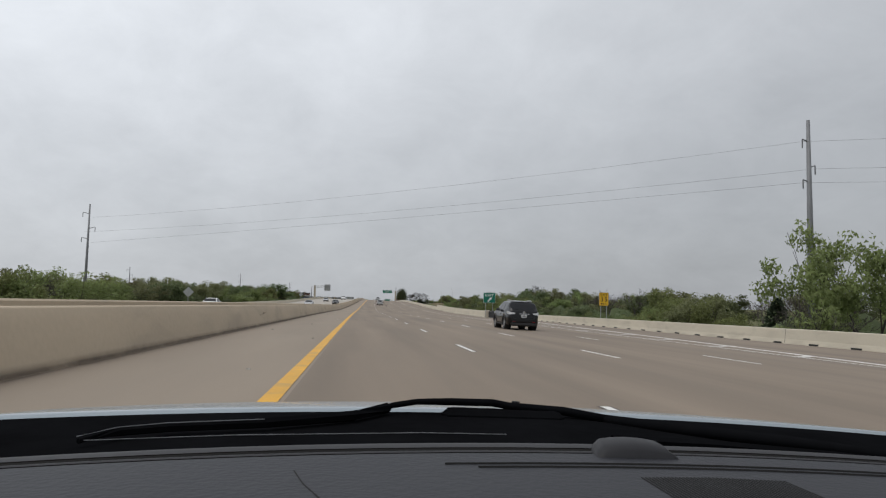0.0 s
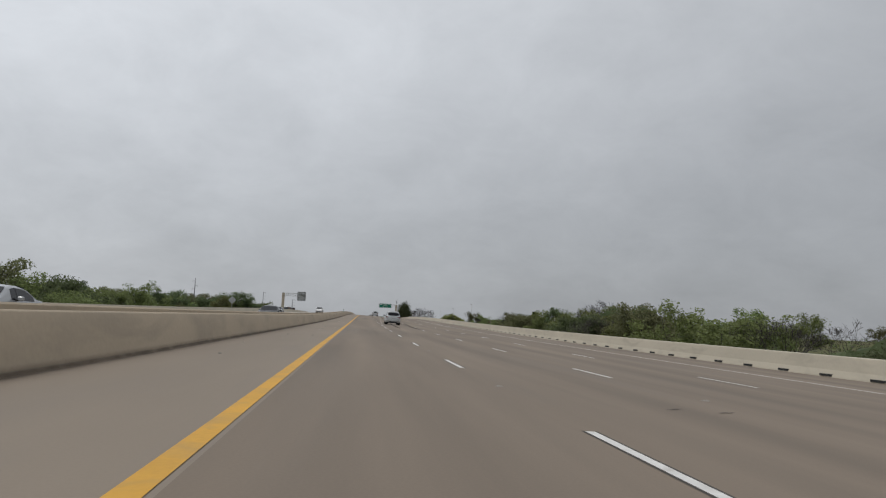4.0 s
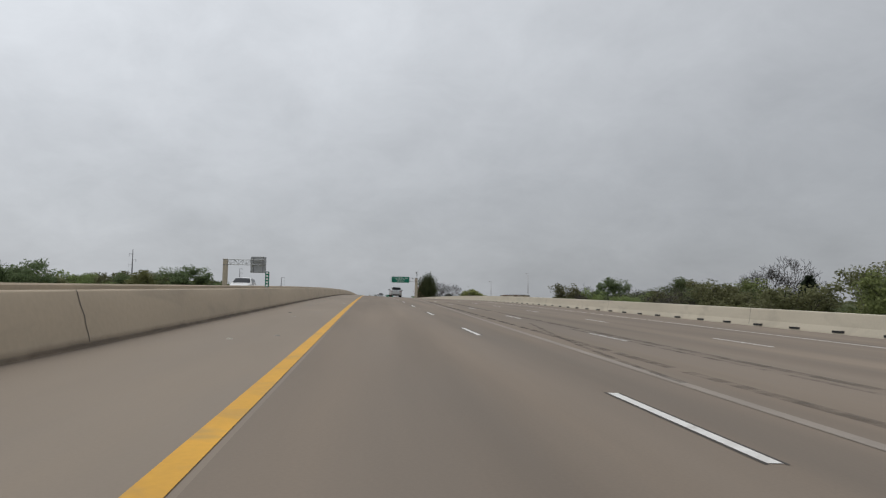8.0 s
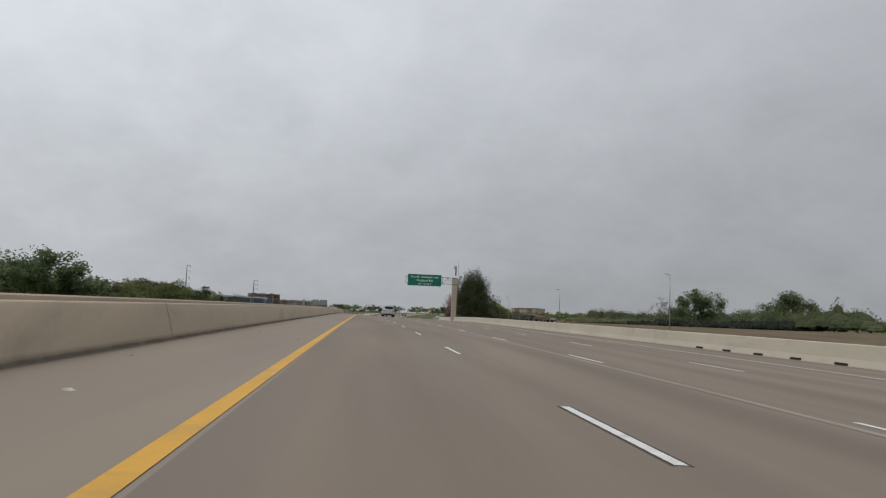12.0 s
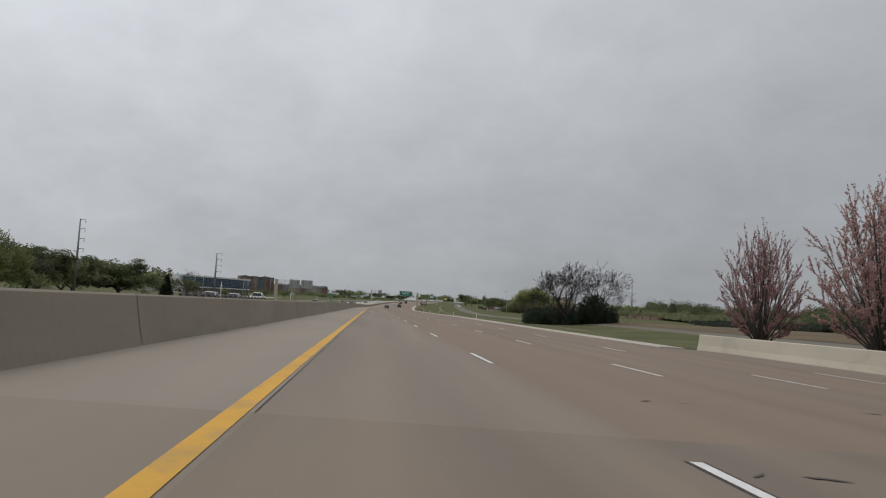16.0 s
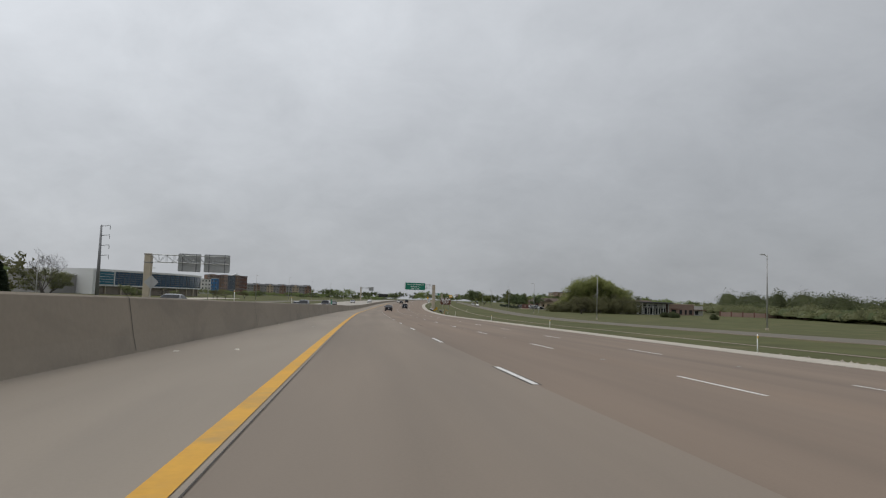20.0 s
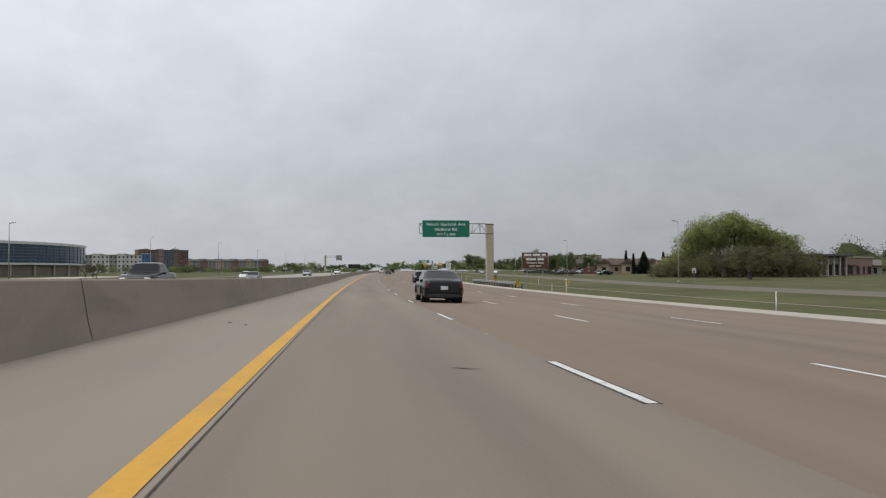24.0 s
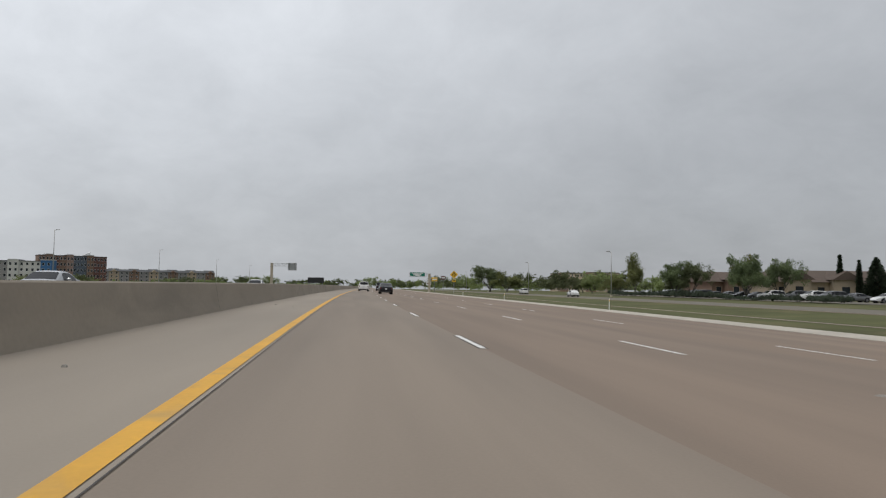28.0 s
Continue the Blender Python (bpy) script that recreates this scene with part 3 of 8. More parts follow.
# drain slots in the wall's foot
slot = None
for k in range(115):
    s = 112.22 + 2.863 * k
    x = RX0 + 1.0 * smooth(330, 270, s) * smooth(108, 250, s) + 0.6 * smooth(170, 110, s)
    if slot is None:
        ob = Geo().box(-0.035, 0.05, -0.36, 0.36, 0.0, 0.09).make("drain_slot", BLACK)
        slot = ob.data
    else:
        ob = new("drain_slot", slot)
    ob.parent = bpy.data.objects["wall_right"]
    ob.matrix_basis = Matrix.Translation(at(s, x, lane_h(RX0) + 0.02)) @ pose(0, 0, 0, 0, 0, heading(s))
for k in range(80):
    s = -20 + 3.2 * k
    ob = new("drain_slot", slot)
    ob.parent = bpy.data.objects["wall_ramp"]
    ob.matrix_basis = Matrix.Translation(at(s, ramp_edge(s) - 0.3, lane_h(ramp_edge(s)) - 1.2 * smooth(110, 330, s) + 0.02)) @ pose(0, 0, 0, 0, 0, heading(s))


def wall_joints(wall, section_of, places, rng):
    for s in places:
        sec = section_of(s)[1:-2]
        v = []
        tilt = rng.uniform(-0.05, 0.05)
        for j, (x, h) in enumerate(sec):
            q = s + tilt * j / 3 + rng.uniform(-0.015, 0.015)
            v += [at(q - 0.014, x + 0.004, h + 0.003), at(q + 0.014, x + 0.004, h + 0.003)]
        mesh("wall_joint", v, [(2 * k, 2 * k + 1, 2 * k + 3, 2 * k + 2) for k in range(len(sec) - 1)], TAR, bpy.data.objects[wall])


rng = random.Random(5)
wall_joints("wall_bridge_median", bridge_median_section, (8, 46.3, 92, 133, 184, 231, 279, 330, 374, 418, 466, 508), rng)
wall_joints("wall_median", median_section, [552 + 15.2 * k + rng.uniform(-1, 1) for k in range(34)], rng)
wall_joints("wall_right", lambda s: rail_section(RX0 - 0.005 + 1.0 * smooth(330, 270, s) * smooth(108, 250, s), lane_h(RX0)), (118, 205, 302, 322, 402, 470, 520), rng)
wall_joints("wall_ramp", lambda s: rail_section(ramp_edge(s) - 0.305, lane_h(ramp_edge(s)) - 1.2 * smooth(110, 330, s)), (37, 84), rng)

# skid marks, scrapes and some lengthwise cracks, thin dark strips on the concrete
SKID = material("skid_rubber", (0.105, 0.087, 0.070), 0.8, vary=0.4, scale=1.2, fine=5)
nt = SKID.node_tree
sk_t, sk_m = nt.nodes.new("ShaderNodeBsdfTransparent"), nt.nodes.new("ShaderNodeMixShader")
sk_n, sk_c, sk_r = nt.nodes.new("ShaderNodeTexNoise"), nt.nodes.new("ShaderNodeTexCoord"), nt.nodes.new("ShaderNodeMapRange")
sk_n.inputs["Scale"].default_value, sk_n.inputs["Detail"].default_value = 1.7, 8
for i, v in enumerate((0.36, 0.7, 0.0, 0.62)):
    sk_r.inputs[1 + i].default_value = v
nt.links.new(sk_c.outputs["Object"], sk_n.inputs["Vector"])
nt.links.new(sk_n.outputs["Fac"], sk_r.inputs[0])
nt.links.new(sk_r.outputs[0], sk_m.inputs[0])
nt.links.new(sk_t.outputs[0], sk_m.inputs[1])
nt.links.new(nt.nodes["Principled BSDF"].outputs[0], sk_m.inputs[2])
nt.links.new(sk_m.outputs[0], nt.nodes["Material Output"].inputs[0])


def skid(s0, x0, s1, x1, width=0.16):
    g = lambda s: x0 + (x1 - x0) * ((s - s0) / (s1 - s0)) ** 1.3
    return tagged(strip("skid_mark", s0, s1, lambda s: [(g(s) - width / 2, lane_h(g(s)) + 0.006), (g(s) + width / 2, lane_h(g(s)) + 0.006)], SKID, caps=False, step=1.5), "dark tyre skid mark or lengthwise crack on the concrete", "skid mark", kind="structure")


skid(203, 4.0, 330, 5.0, 0.2)
skid(206, 6.1, 334, 6.9, 0.22)
skid(206, 4.25, 262, 4.6, 0.14)
skid(211, 5.8, 290, 6.2, 0.12)
skid(222, 6.4, 246, 6.9, 0.3)
skid(288, 4.6, 340, 5.4, 0.14)
skid(100, 6.0, 128, 4.6, 0.12)
skid(102, 7.7, 132, 6.2, 0.12)
skid(207, 4.0, 226, 4.1, 0.26)
skid(208, 6.0, 230, 6.25, 0.22)
skid(277, 3.85, 293, 5.6, 0.12)
# thin lengthwise cracks, drawn with the skid strip
skid(305, 4.65, 324, 4.6, 0.1)
skid(306, 6.5, 324, 6.9, 0.1)
skid(718, 5.84, 725, 6.03, 0.06)
skid(719, 3.58, 724.5, 3.67, 0.06)
skid(616, -0.42, 621.2, -0.33, 0.05)
PALE = material("worn_stripe_trace", (0.285, 0.247, 0.21), 0.85, vary=0.15, scale=0.5, fine=8, uv=True)
def old_stripe(s):
    return float(np.interp(s, (195, 215, 315, 380, 480), (2.62, 2.66, 4.5, 5.6, 6.1)))


tagged(strip("old_stripe_trace", 195, 478, lambda s: [(old_stripe(s) - 0.09, lane_h(old_stripe(s)) + 0.007), (old_stripe(s) + 0.09, lane_h(old_stripe(s)) + 0.002)], PALE, caps=False, step=3), "pale trace of an old lane stripe", "road marking", kind="structure")

# scraps of paint and litter on the shoulder
rng = random.Random(21)
LITTER = material("litter", (0.36, 0.335, 0.295), 0.8, vary=0.4, per_object=0.5)
for s in list(range(8, 480, 13)) + list(range(520, 1000, 21)):
    for _ in range(2):
        q, x = s + rng.uniform(-5, 5), rng.uniform(-3.7, -1.5)
        r = rng.uniform(0.02, 0.06)
        n = 5
        g = Geo()
        ring = [(r * rng.uniform(0.6, 1.3) * math.cos(6.28 * k / n), 1.6 * r * rng.uniform(0.6, 1.3) * math.sin(6.28 * k / n)) for k in range(n)]
        g.loft([[(a, b, 0) for a, b in ring], [(a * 0.7, b * 0.7, rng.uniform(0.008, 0.03)) for a, b in ring]], caps=True)
        ob = g.make("road_litter", LITTER)
        ob.matrix_world = stand(q, x, rng.uniform(0, 360))
        tagged(ob, "small scrap of litter lying on the shoulder", "litter", "litter on the shoulder")

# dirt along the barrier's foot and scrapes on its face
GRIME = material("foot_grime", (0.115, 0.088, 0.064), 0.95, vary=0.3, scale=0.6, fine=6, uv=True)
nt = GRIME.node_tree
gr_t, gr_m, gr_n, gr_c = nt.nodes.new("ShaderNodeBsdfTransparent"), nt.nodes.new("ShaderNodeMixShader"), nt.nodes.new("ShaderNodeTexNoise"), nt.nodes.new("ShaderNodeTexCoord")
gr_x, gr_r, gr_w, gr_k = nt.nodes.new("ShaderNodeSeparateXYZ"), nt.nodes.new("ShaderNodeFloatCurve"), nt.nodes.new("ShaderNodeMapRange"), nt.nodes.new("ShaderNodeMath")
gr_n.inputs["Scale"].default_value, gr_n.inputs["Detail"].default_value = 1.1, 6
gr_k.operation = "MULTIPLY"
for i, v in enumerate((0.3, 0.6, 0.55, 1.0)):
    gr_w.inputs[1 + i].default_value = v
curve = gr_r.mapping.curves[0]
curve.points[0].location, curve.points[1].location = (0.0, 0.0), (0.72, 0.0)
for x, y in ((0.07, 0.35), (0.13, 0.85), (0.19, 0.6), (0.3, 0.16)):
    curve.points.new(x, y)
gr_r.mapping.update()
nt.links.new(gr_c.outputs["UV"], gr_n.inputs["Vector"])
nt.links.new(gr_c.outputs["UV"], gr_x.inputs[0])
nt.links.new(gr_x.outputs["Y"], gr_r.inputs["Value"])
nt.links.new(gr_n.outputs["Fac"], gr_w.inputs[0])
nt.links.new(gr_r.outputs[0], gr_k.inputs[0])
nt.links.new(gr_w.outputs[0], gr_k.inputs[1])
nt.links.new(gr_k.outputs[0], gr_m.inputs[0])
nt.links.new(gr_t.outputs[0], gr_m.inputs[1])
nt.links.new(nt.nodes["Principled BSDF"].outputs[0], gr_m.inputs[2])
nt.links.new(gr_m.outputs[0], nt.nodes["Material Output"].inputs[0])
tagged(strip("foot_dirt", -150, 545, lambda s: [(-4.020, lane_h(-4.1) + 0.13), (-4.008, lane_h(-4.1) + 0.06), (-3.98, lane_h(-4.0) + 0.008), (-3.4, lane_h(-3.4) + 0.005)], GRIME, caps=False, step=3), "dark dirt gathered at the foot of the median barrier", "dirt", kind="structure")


def scrape(s0, s1, h0, h1, width):
    b = lane_h(-4.1)
    face = lambda h: -4.110 + float(np.interp(h, (0.05, 0.16, 0.28, 0.42, 0.57, 0.755), (0.10, 0.075, 0.045, 0.01, -0.04, -0.1)))

    def section(s):
        u = (s - s0) / (s1 - s0)
        mid, half = h0 + (h1 - h0) * u, width * 0.5 * (0.12 + math.sin(math.pi * min(1.0, 0.12 + 0.86 * u)) * (1 + 0.3 * noise.noise(Vector((s * 2.5, h0 * 9, 0)))))
        return [(face(mid + half * q) + 0.003, b + mid + half * q) for q in (-1, -0.4, 0.3, 1)]

    tagged(strip("wall_scrape", s0, s1, section, SKID, caps=False, step=0.12), "dark tyre scrape along the barrier's face", "scrape mark", kind="structure")


scrape(76.2, 78.7, 0.49, 0.64, 0.025)
scrape(76.7, 78.7, 0.46, 0.58, 0.02)
scrape(244.8, 247.9, 0.42, 0.56, 0.1)
scrape(245.4, 247.0, 0.34, 0.42, 0.06)
scrape(246.5, 249.5, 0.5, 0.58, 0.05)
scrape(28.0, 30.0, 0.4, 0.5, 0.05)


# loose stones tipped along the outer edge of the curb
rng = random.Random(31)
v, f = [], []
for _ in range(1500):
    q, x = rng.uniform(630, 705), rng.gauss(17.7, 0.45)
    c = at(q, max(16.9, x), ground_h(q, max(16.9, x)) + rng.uniform(0.0, 0.12))
    r = rng.uniform(0.03, 0.10)
    i = len(v)
    v += [c + Vector((r * rng.uniform(0.6, 1.3) * a, r * rng.uniform(0.6, 1.3) * b, r * rng.uniform(0.4, 0.9) * e)) for a, b, e in ((1, 0, 0), (0, 1, 0), (-1, 0, 0), (0, -1, 0), (0, 0, 1), (0, 0, -1))]
    f += [(i, i + 1, i + 4), (i + 1, i + 2, i + 4), (i + 2, i + 3, i + 4), (i + 3, i, i + 4), (i + 1, i, i + 5), (i + 2, i + 1, i + 5), (i + 3, i + 2, i + 5), (i, i + 3, i + 5)]
tagged(mesh("stones", v, f, material("pale_stone", (0.38, 0.34, 0.28), 0.9, vary=0.35, scale=1.5, fine=12)), "pale broken stones tipped along the curb", "stones", kind="stuff")


# small spalled patches and scuffs in the lanes
rng = random.Random(41)
v, f = [], []
for _ in range(110):
    q, x = rng.uniform(20, 1020), rng.uniform(1.0, 12.5)
    for j in range(rng.randint(1, 3)):
        n, w, xm = 5, rng.uniform(0.08, 0.22), x + j * rng.uniform(0.5, 0.9)
        i, d, tilt = len(v), rng.uniform(0.015, 0.04), rng.uniform(-0.15, 0.15)
        for k in range(n + 1):
            u = -1 + 2 * k / n
            c = q + tilt * u + rng.uniform(-0.02, 0.02)
            e = d * (1 - u * u * 0.9) * rng.uniform(0.6, 1.3)
            v += [at(c - e, xm + w * u, lane_h(xm + w * u) + 0.008), at(c + e, xm + w * u, lane_h(xm + w * u) + 0.008)]
        f += [(i + 2 * k, i + 2 * k + 2, i + 2 * k + 3, i + 2 * k + 1) for k in range(n)]
tagged(mesh("road_patches", v, f, material("spalled_concrete", (0.085, 0.072, 0.06), 0.95, vary=0.35, scale=0.8, fine=6)), "small dark spalled patches in the lanes", "road patches", kind="stuff")

# ---- signs ----
def facing(s, x, h, turn=0.0):
    """A sign's frame: x to the right, y up, z towards the driver."""
    return Matrix.Translation(at(s, x, h)) @ pose(0, 0, 0, 90, 0, heading(s) + turn)


def rounded(w, h, r, n=4):
    pts = []
    for cx, cy, a0 in ((w / 2 - r, h / 2 - r, 0), (-w / 2 + r, h / 2 - r, 90), (-w / 2 + r, -h / 2 + r, 180), (w / 2 - r, -h / 2 + r, 270)):
        for k in range(n + 1):
            a = radians(a0 + 90 * k / n)
            pts.append((cx + r * math.cos(a), cy + r * math.sin(a)))
    return pts


def plate(name, outline, mat, parent, m, thick=0.012, label=""):
    g = Geo().loft([[(x, y, 0) for x, y in outline], [(x, y, thick) for x, y in outline]], caps=True)
    ob = g.make(name, mat, parent, label=label)
    ob.matrix_basis = m
    return ob


def panel(parent, m, w, h, face, edge, border=0.05, r=0.15, back=SIGN_GREY):
    """A sign panel with a raised border, under its structure."""
    p = plate("sign_panel", rounded(w, h, r), back, parent, m, 0.03)
    plate("border", rounded(w - 0.02, h - 0.02, r * 0.95), edge, p, Matrix.Translation((0, 0, 0.033)), 0.003)
    plate("sign_face", rounded(w - 2 * border, h - 2 * border, r * 0.75), face, p, Matrix.Translation((0, 0, 0.039)), 0.004)
    return p


def truss(parent, x0, x1, z0, z1, depth, bays, name="truss_arm"):
    """A box truss along x: four chords with posts and diagonals."""
    g = Geo()
    for y in (0, depth):
        for z in (z0, z1):
            g.tube([(x0, y, z), (x1, y, z)], 0.05, 6)
    for k in range(bays + 1):
        x = x0 + (x1 - x0) * k / bays
        for y in (0, depth):
            g.tube([(x, y, z0), (x, y, z1)], 0.03, 5)
        for z in (z0, z1):
            g.tube([(x, 0, z), (x, depth, z)], 0.025, 5)
        if k < bays:
            xn = x0 + (x1 - x0) * (k + 1) / bays
            for y in (0, depth):
                a, b = (z0, z1) if k % 2 else (z1, z0)
                g.tube([(x, y, a), (xn, y, b)], 0.028, 5)
            g.tube([(x, 0, z1), (xn, depth, z1)], 0.02, 4)
    return g.make(name, STEEL, parent)


def column(parent, x, w, z0, z1):
    g = Geo().box(x - w / 2, x + w / 2, -0.1, w - 0.1, z0, z1, bevel=0.06)
    c = g.make("column", STONE, parent)
    for z in (z1 - 1.45, z1 - 0.12):
        Geo().box(x - w / 2 - 0.03, x + w / 2 + 0.03, -0.14, w - 0.06, z - 0.07, z + 0.07, bevel=0.02).make("steel_collar", POLE, c)
    return c


def guide_sign(s, x_post, x0, x1, low, high, lines, label):
    """A green overhead sign on a cantilever arm from a concrete column."""
    base = Matrix.Translation(at(s, 0, 0)) @ pose(0, 0, 0, 0, 0, heading(s))
    root = thing("overhead_sign", base, label, "road sign")
    g0 = ground_h(s, x_post)
    top = high - 0.45
    column(root, x_post, 1.0, g0 - 0.5, top + 0.02)
    truss(root, x0 - 0.35, x_post - 0.3, top - 1.35, top, 0.75, 9)
    w, h = x1 - x0, high - low
    for x in (x0 + 0.4, (x0 + x1) / 2, x1 - 0.4):
        Geo().box(x - 0.05, x + 0.05, -0.13, -0.05, low + 0.1, high - 0.1).make("hanger", STEEL, root)
    p = panel(root, Matrix.Translation(((x0 + x1) / 2, -0.14, (low + high) / 2)) @ pose(0, 0, 0, 90, 0, 0), w, h, GREEN, SIGN_WHITE, 0.045, 0.2)
    for text, size, y, wide in lines:
        lettering(text, size, SIGN_WHITE, p, Matrix.Translation((0, y, 0.046)), bold=0.006, width=wide)
    return root, p


_, p1 = guide_sign(546.8, 18.4, 8.55, 15.6, 6.45, 8.85, (("North Garland Ave", 0.62, 0.64, 1.06), ("Holford Rd", 0.62, -0.10, 1.06)), "green overhead exit sign on a tan concrete column")
_, p2 = guide_sign(913.3, 18.0, 8.4, 15.1, 6.2, 8.6, (("North Garland Ave", 0.60, 0.62, 1.04), ("Holford Rd", 0.60, -0.10, 1.04)), "green overhead exit sign on a tan concrete column")
for p, low_digit in ((p1, "2"), (p2, "4")):
    for text, size, x, y in (("EXIT", 0.36, -0.86, -0.8), ("MILE", 0.36, 0.92, -0.8), ("1", 0.36, -0.2, -0.7), ("/", 0.58, 0.0, -0.8), (low_digit, 0.36, 0.2, -0.9)):
        lettering(text, size, SIGN_WHITE, p, Matrix.Translation((x, y, 0.046)), bold=0.006, width=1.05)
root3, p3 = guide_sign(1258.0, 26.2, 17.8, 24.2, 5.6, 7.3, (), "distant green overhead sign on a concrete column")
for y, w in ((0.4, 4.6), (-0.15, 3.6), (-0.5, 2.4)):
    plate("lettering_bar", rounded(w, 0.28, 0.02, 1), SIGN_WHITE, p3, Matrix.Translation((0, y, 0.046)), 0.003)
# camera mast on the first column
mast = thing("camera_mast", stand(547.2, 18.6) @ Matrix.Translation((0, 0, 8.9 - ground_h(547, 18.6))), "steel mast with traffic cameras on the sign column", "camera mast")
Geo().tube([(0, 0, 0), (0, 0, 2.0)], [0.14, 0.12], 10).make("pole", POLE, mast, True)
Geo().tube([(0.5, 0, -0.2), (0.5, 0, 2.9)], 0.025, 6).make("whip_aerial", STEEL, mast)
Geo().tube([(0, 0, 0.9), (0.5, 0, 0.9)], 0.03, 6).make("bracket", STEEL, mast)
for z in (1.5, 1.85):
    Geo().box(-0.42, -0.1, -0.12, 0.12, z - 0.1, z + 0.1, bevel=0.03).make("traffic_camera", POLE, mast)


def back_sign(s, x_post, top, panels, label, arm_end, post_w=1.05):
    """A cantilever sign over the opposite lanes, seen from behind."""
    base = Matrix.Translation(at(s, 0, 0)) @ pose(0, 0, 0, 0, 0, heading(s))
    root = thing("overhead_sign", base, label, "road sign")
    column(root, x_post, post_w, ground_h(s, x_post) - 0.5, top + 0.1)
    truss(root, x_post + 0.4, arm_end, top - 1.25, top - 0.05, 0.7, 10)
    for x0, x1, low, high in panels:
        p = plate("sign_panel", rounded(x1 - x0, high - low, 0.2), SIGN_GREY, root, Matrix.Translation(((x0 + x1) / 2, 0.86, (low + high) / 2)) @ pose(0, 0, 0, 90, 0, 0), 0.03)
        n = 7
        for k in range(n):
            z = -(high - low) / 2 + 0.15 + (high - low - 0.3) * k / (n - 1)
            Geo().box(-(x1 - x0) / 2 + 0.05, (x1 - x0) / 2 - 0.05, z - 0.035, z + 0.035, 0.03, 0.07).make("stiffener", STEEL, p)
        for x in (-0.3 * (x1 - x0), 0.3 * (x1 - x0)):
            Geo().box(x - 0.07, x + 0.07, -(high - low) / 2, (high - low) / 2, 0.07, 0.16).make("wind_beam", POLE, p)
    return root


back_sign(440.7, -34.6, 8.3, ((-28.8, -25.1, 5.2, 9.1),), "grey back of an overhead sign on a concrete column", -25.3)
back_sign(793.0, -35.3, 8.2, ((-30.8, -27.2, 5.6, 8.5), (-26.7, -22.6, 5.6, 8.5)), "two grey sign backs on one cantilever arm", -22.8)
back_sign(1261.0, -41.2, 10.4, ((-34.5, -30.8, 7.4, 10.6),), "grey back of a distant overhead sign", -31.0)


def post_sign(s, x, low, w, h, face, edge, lines, label, category="road sign", posts=2, m_up=0.0, post_mat=STEEL, lean=0.0, parts=()):
    root = thing("road_sign", stand(s, x) @ pose(0, 0, 0, 0, lean, 0), label, category)
    base = low - (lane_h(x) if -25 < x < 15.2 else ground_h(s, x))
    xs = (-0.3 * w, 0.3 * w) if posts == 2 else (0.0,)
    for px in xs:
        Geo().tube([(px, 0.05, -0.4), (px, 0.05, base + h * 0.9)], 0.038, 8).make("post", post_mat, root)
    p = panel(root, Matrix.Translation((0, 0, base + h / 2)) @ pose(0, 0, 0, 90, 0, 0), w, h, face, edge, 0.03, 0.07)
    for text, size, y, wide in lines:
        lettering(text, size, BLACK if face is not SIGN_BROWN and face is not GREEN else SIGN_WHITE, p, Matrix.Translation((0, y, 0.045)), bold=0.004, width=wide)
    return root, p


post_sign(74.3, 26.05, 1.45, 1.08, 1.45, SIGN_YELLOW, BLACK, (("EXIT", 0.36, 0.46, 1.0), ("35", 0.74, -0.03, 1.05), ("M.P.H.", 0.24, -0.52, 1.0)), "yellow exit speed sign reading 35 on two posts")
gore, gp = post_sign(106.2, 19.1, 1.75, 1.83, 1.55, GREEN, SIGN_WHITE, (("EXIT", 0.52, 0.36, 1.15),), "green exit gore sign with a white arrow")
plate("arrow", [(-0.36, -0.55), (-0.2, -0.66), (0.1, -0.28), (0.24, -0.4), (0.34, 0.05), (-0.12, -0.1), (0.0, -0.2)], SIGN_WHITE, gp, Matrix.Translation((0.05, 0.02, 0.045)), 0.003)
post_sign(974.1, 18.05, 1.6, 1.08, 1.42, SIGN_WHITE, BLACK, (("SPEED", 0.30, 0.46, 1.0), ("LIMIT", 0.30, 0.15, 1.0), ("70", 0.66, -0.33, 1.0)), "white speed limit 70 sign on the grass", posts=1)
_, bp = post_sign(900.0, 21.3, 1.68, 3.3, 2.05, SIGN_BROWN, SIGN_WHITE, (("Winters Park", 0.36, -0.26, 1.0), ("NEXT EXIT", 0.27, -0.7, 1.0)), "brown attraction sign with white lettering on two posts")
for x0, x1, y, h in ((-1.36, -0.45, 0.72, 0.24), (-0.28, 0.66, 0.72, 0.24), (0.83, 1.36, 0.72, 0.24), (-1.12, 0.12, 0.16, 0.23), (0.3, 1.12, 0.16, 0.23)):
    plate("lettering_bar", rounded(x1 - x0, h, 0.05, 2), SIGN_WHITE, bp, Matrix.Translation(((x0 + x1) / 2, y, 0.045)), 0.003)
plate("divider", rounded(3.1, 0.04, 0.01, 1), SIGN_WHITE, bp, Matrix.Translation((0, 0.45, 0.045)), 0.003)

_, sp = post_sign(934.0, 57.5, 0.85, 0.72, 0.9, SIGN_WHITE, BLACK, (), "small white speed sign by the frontage road", posts=1)
for y, w, h in ((0.28, 0.5, 0.1), (0.12, 0.5, 0.1), (-0.18, 0.42, 0.32)):
    plate("lettering_bar", rounded(w, h, 0.02, 1), BLACK, sp, Matrix.Translation((0, y, 0.045)), 0.003)

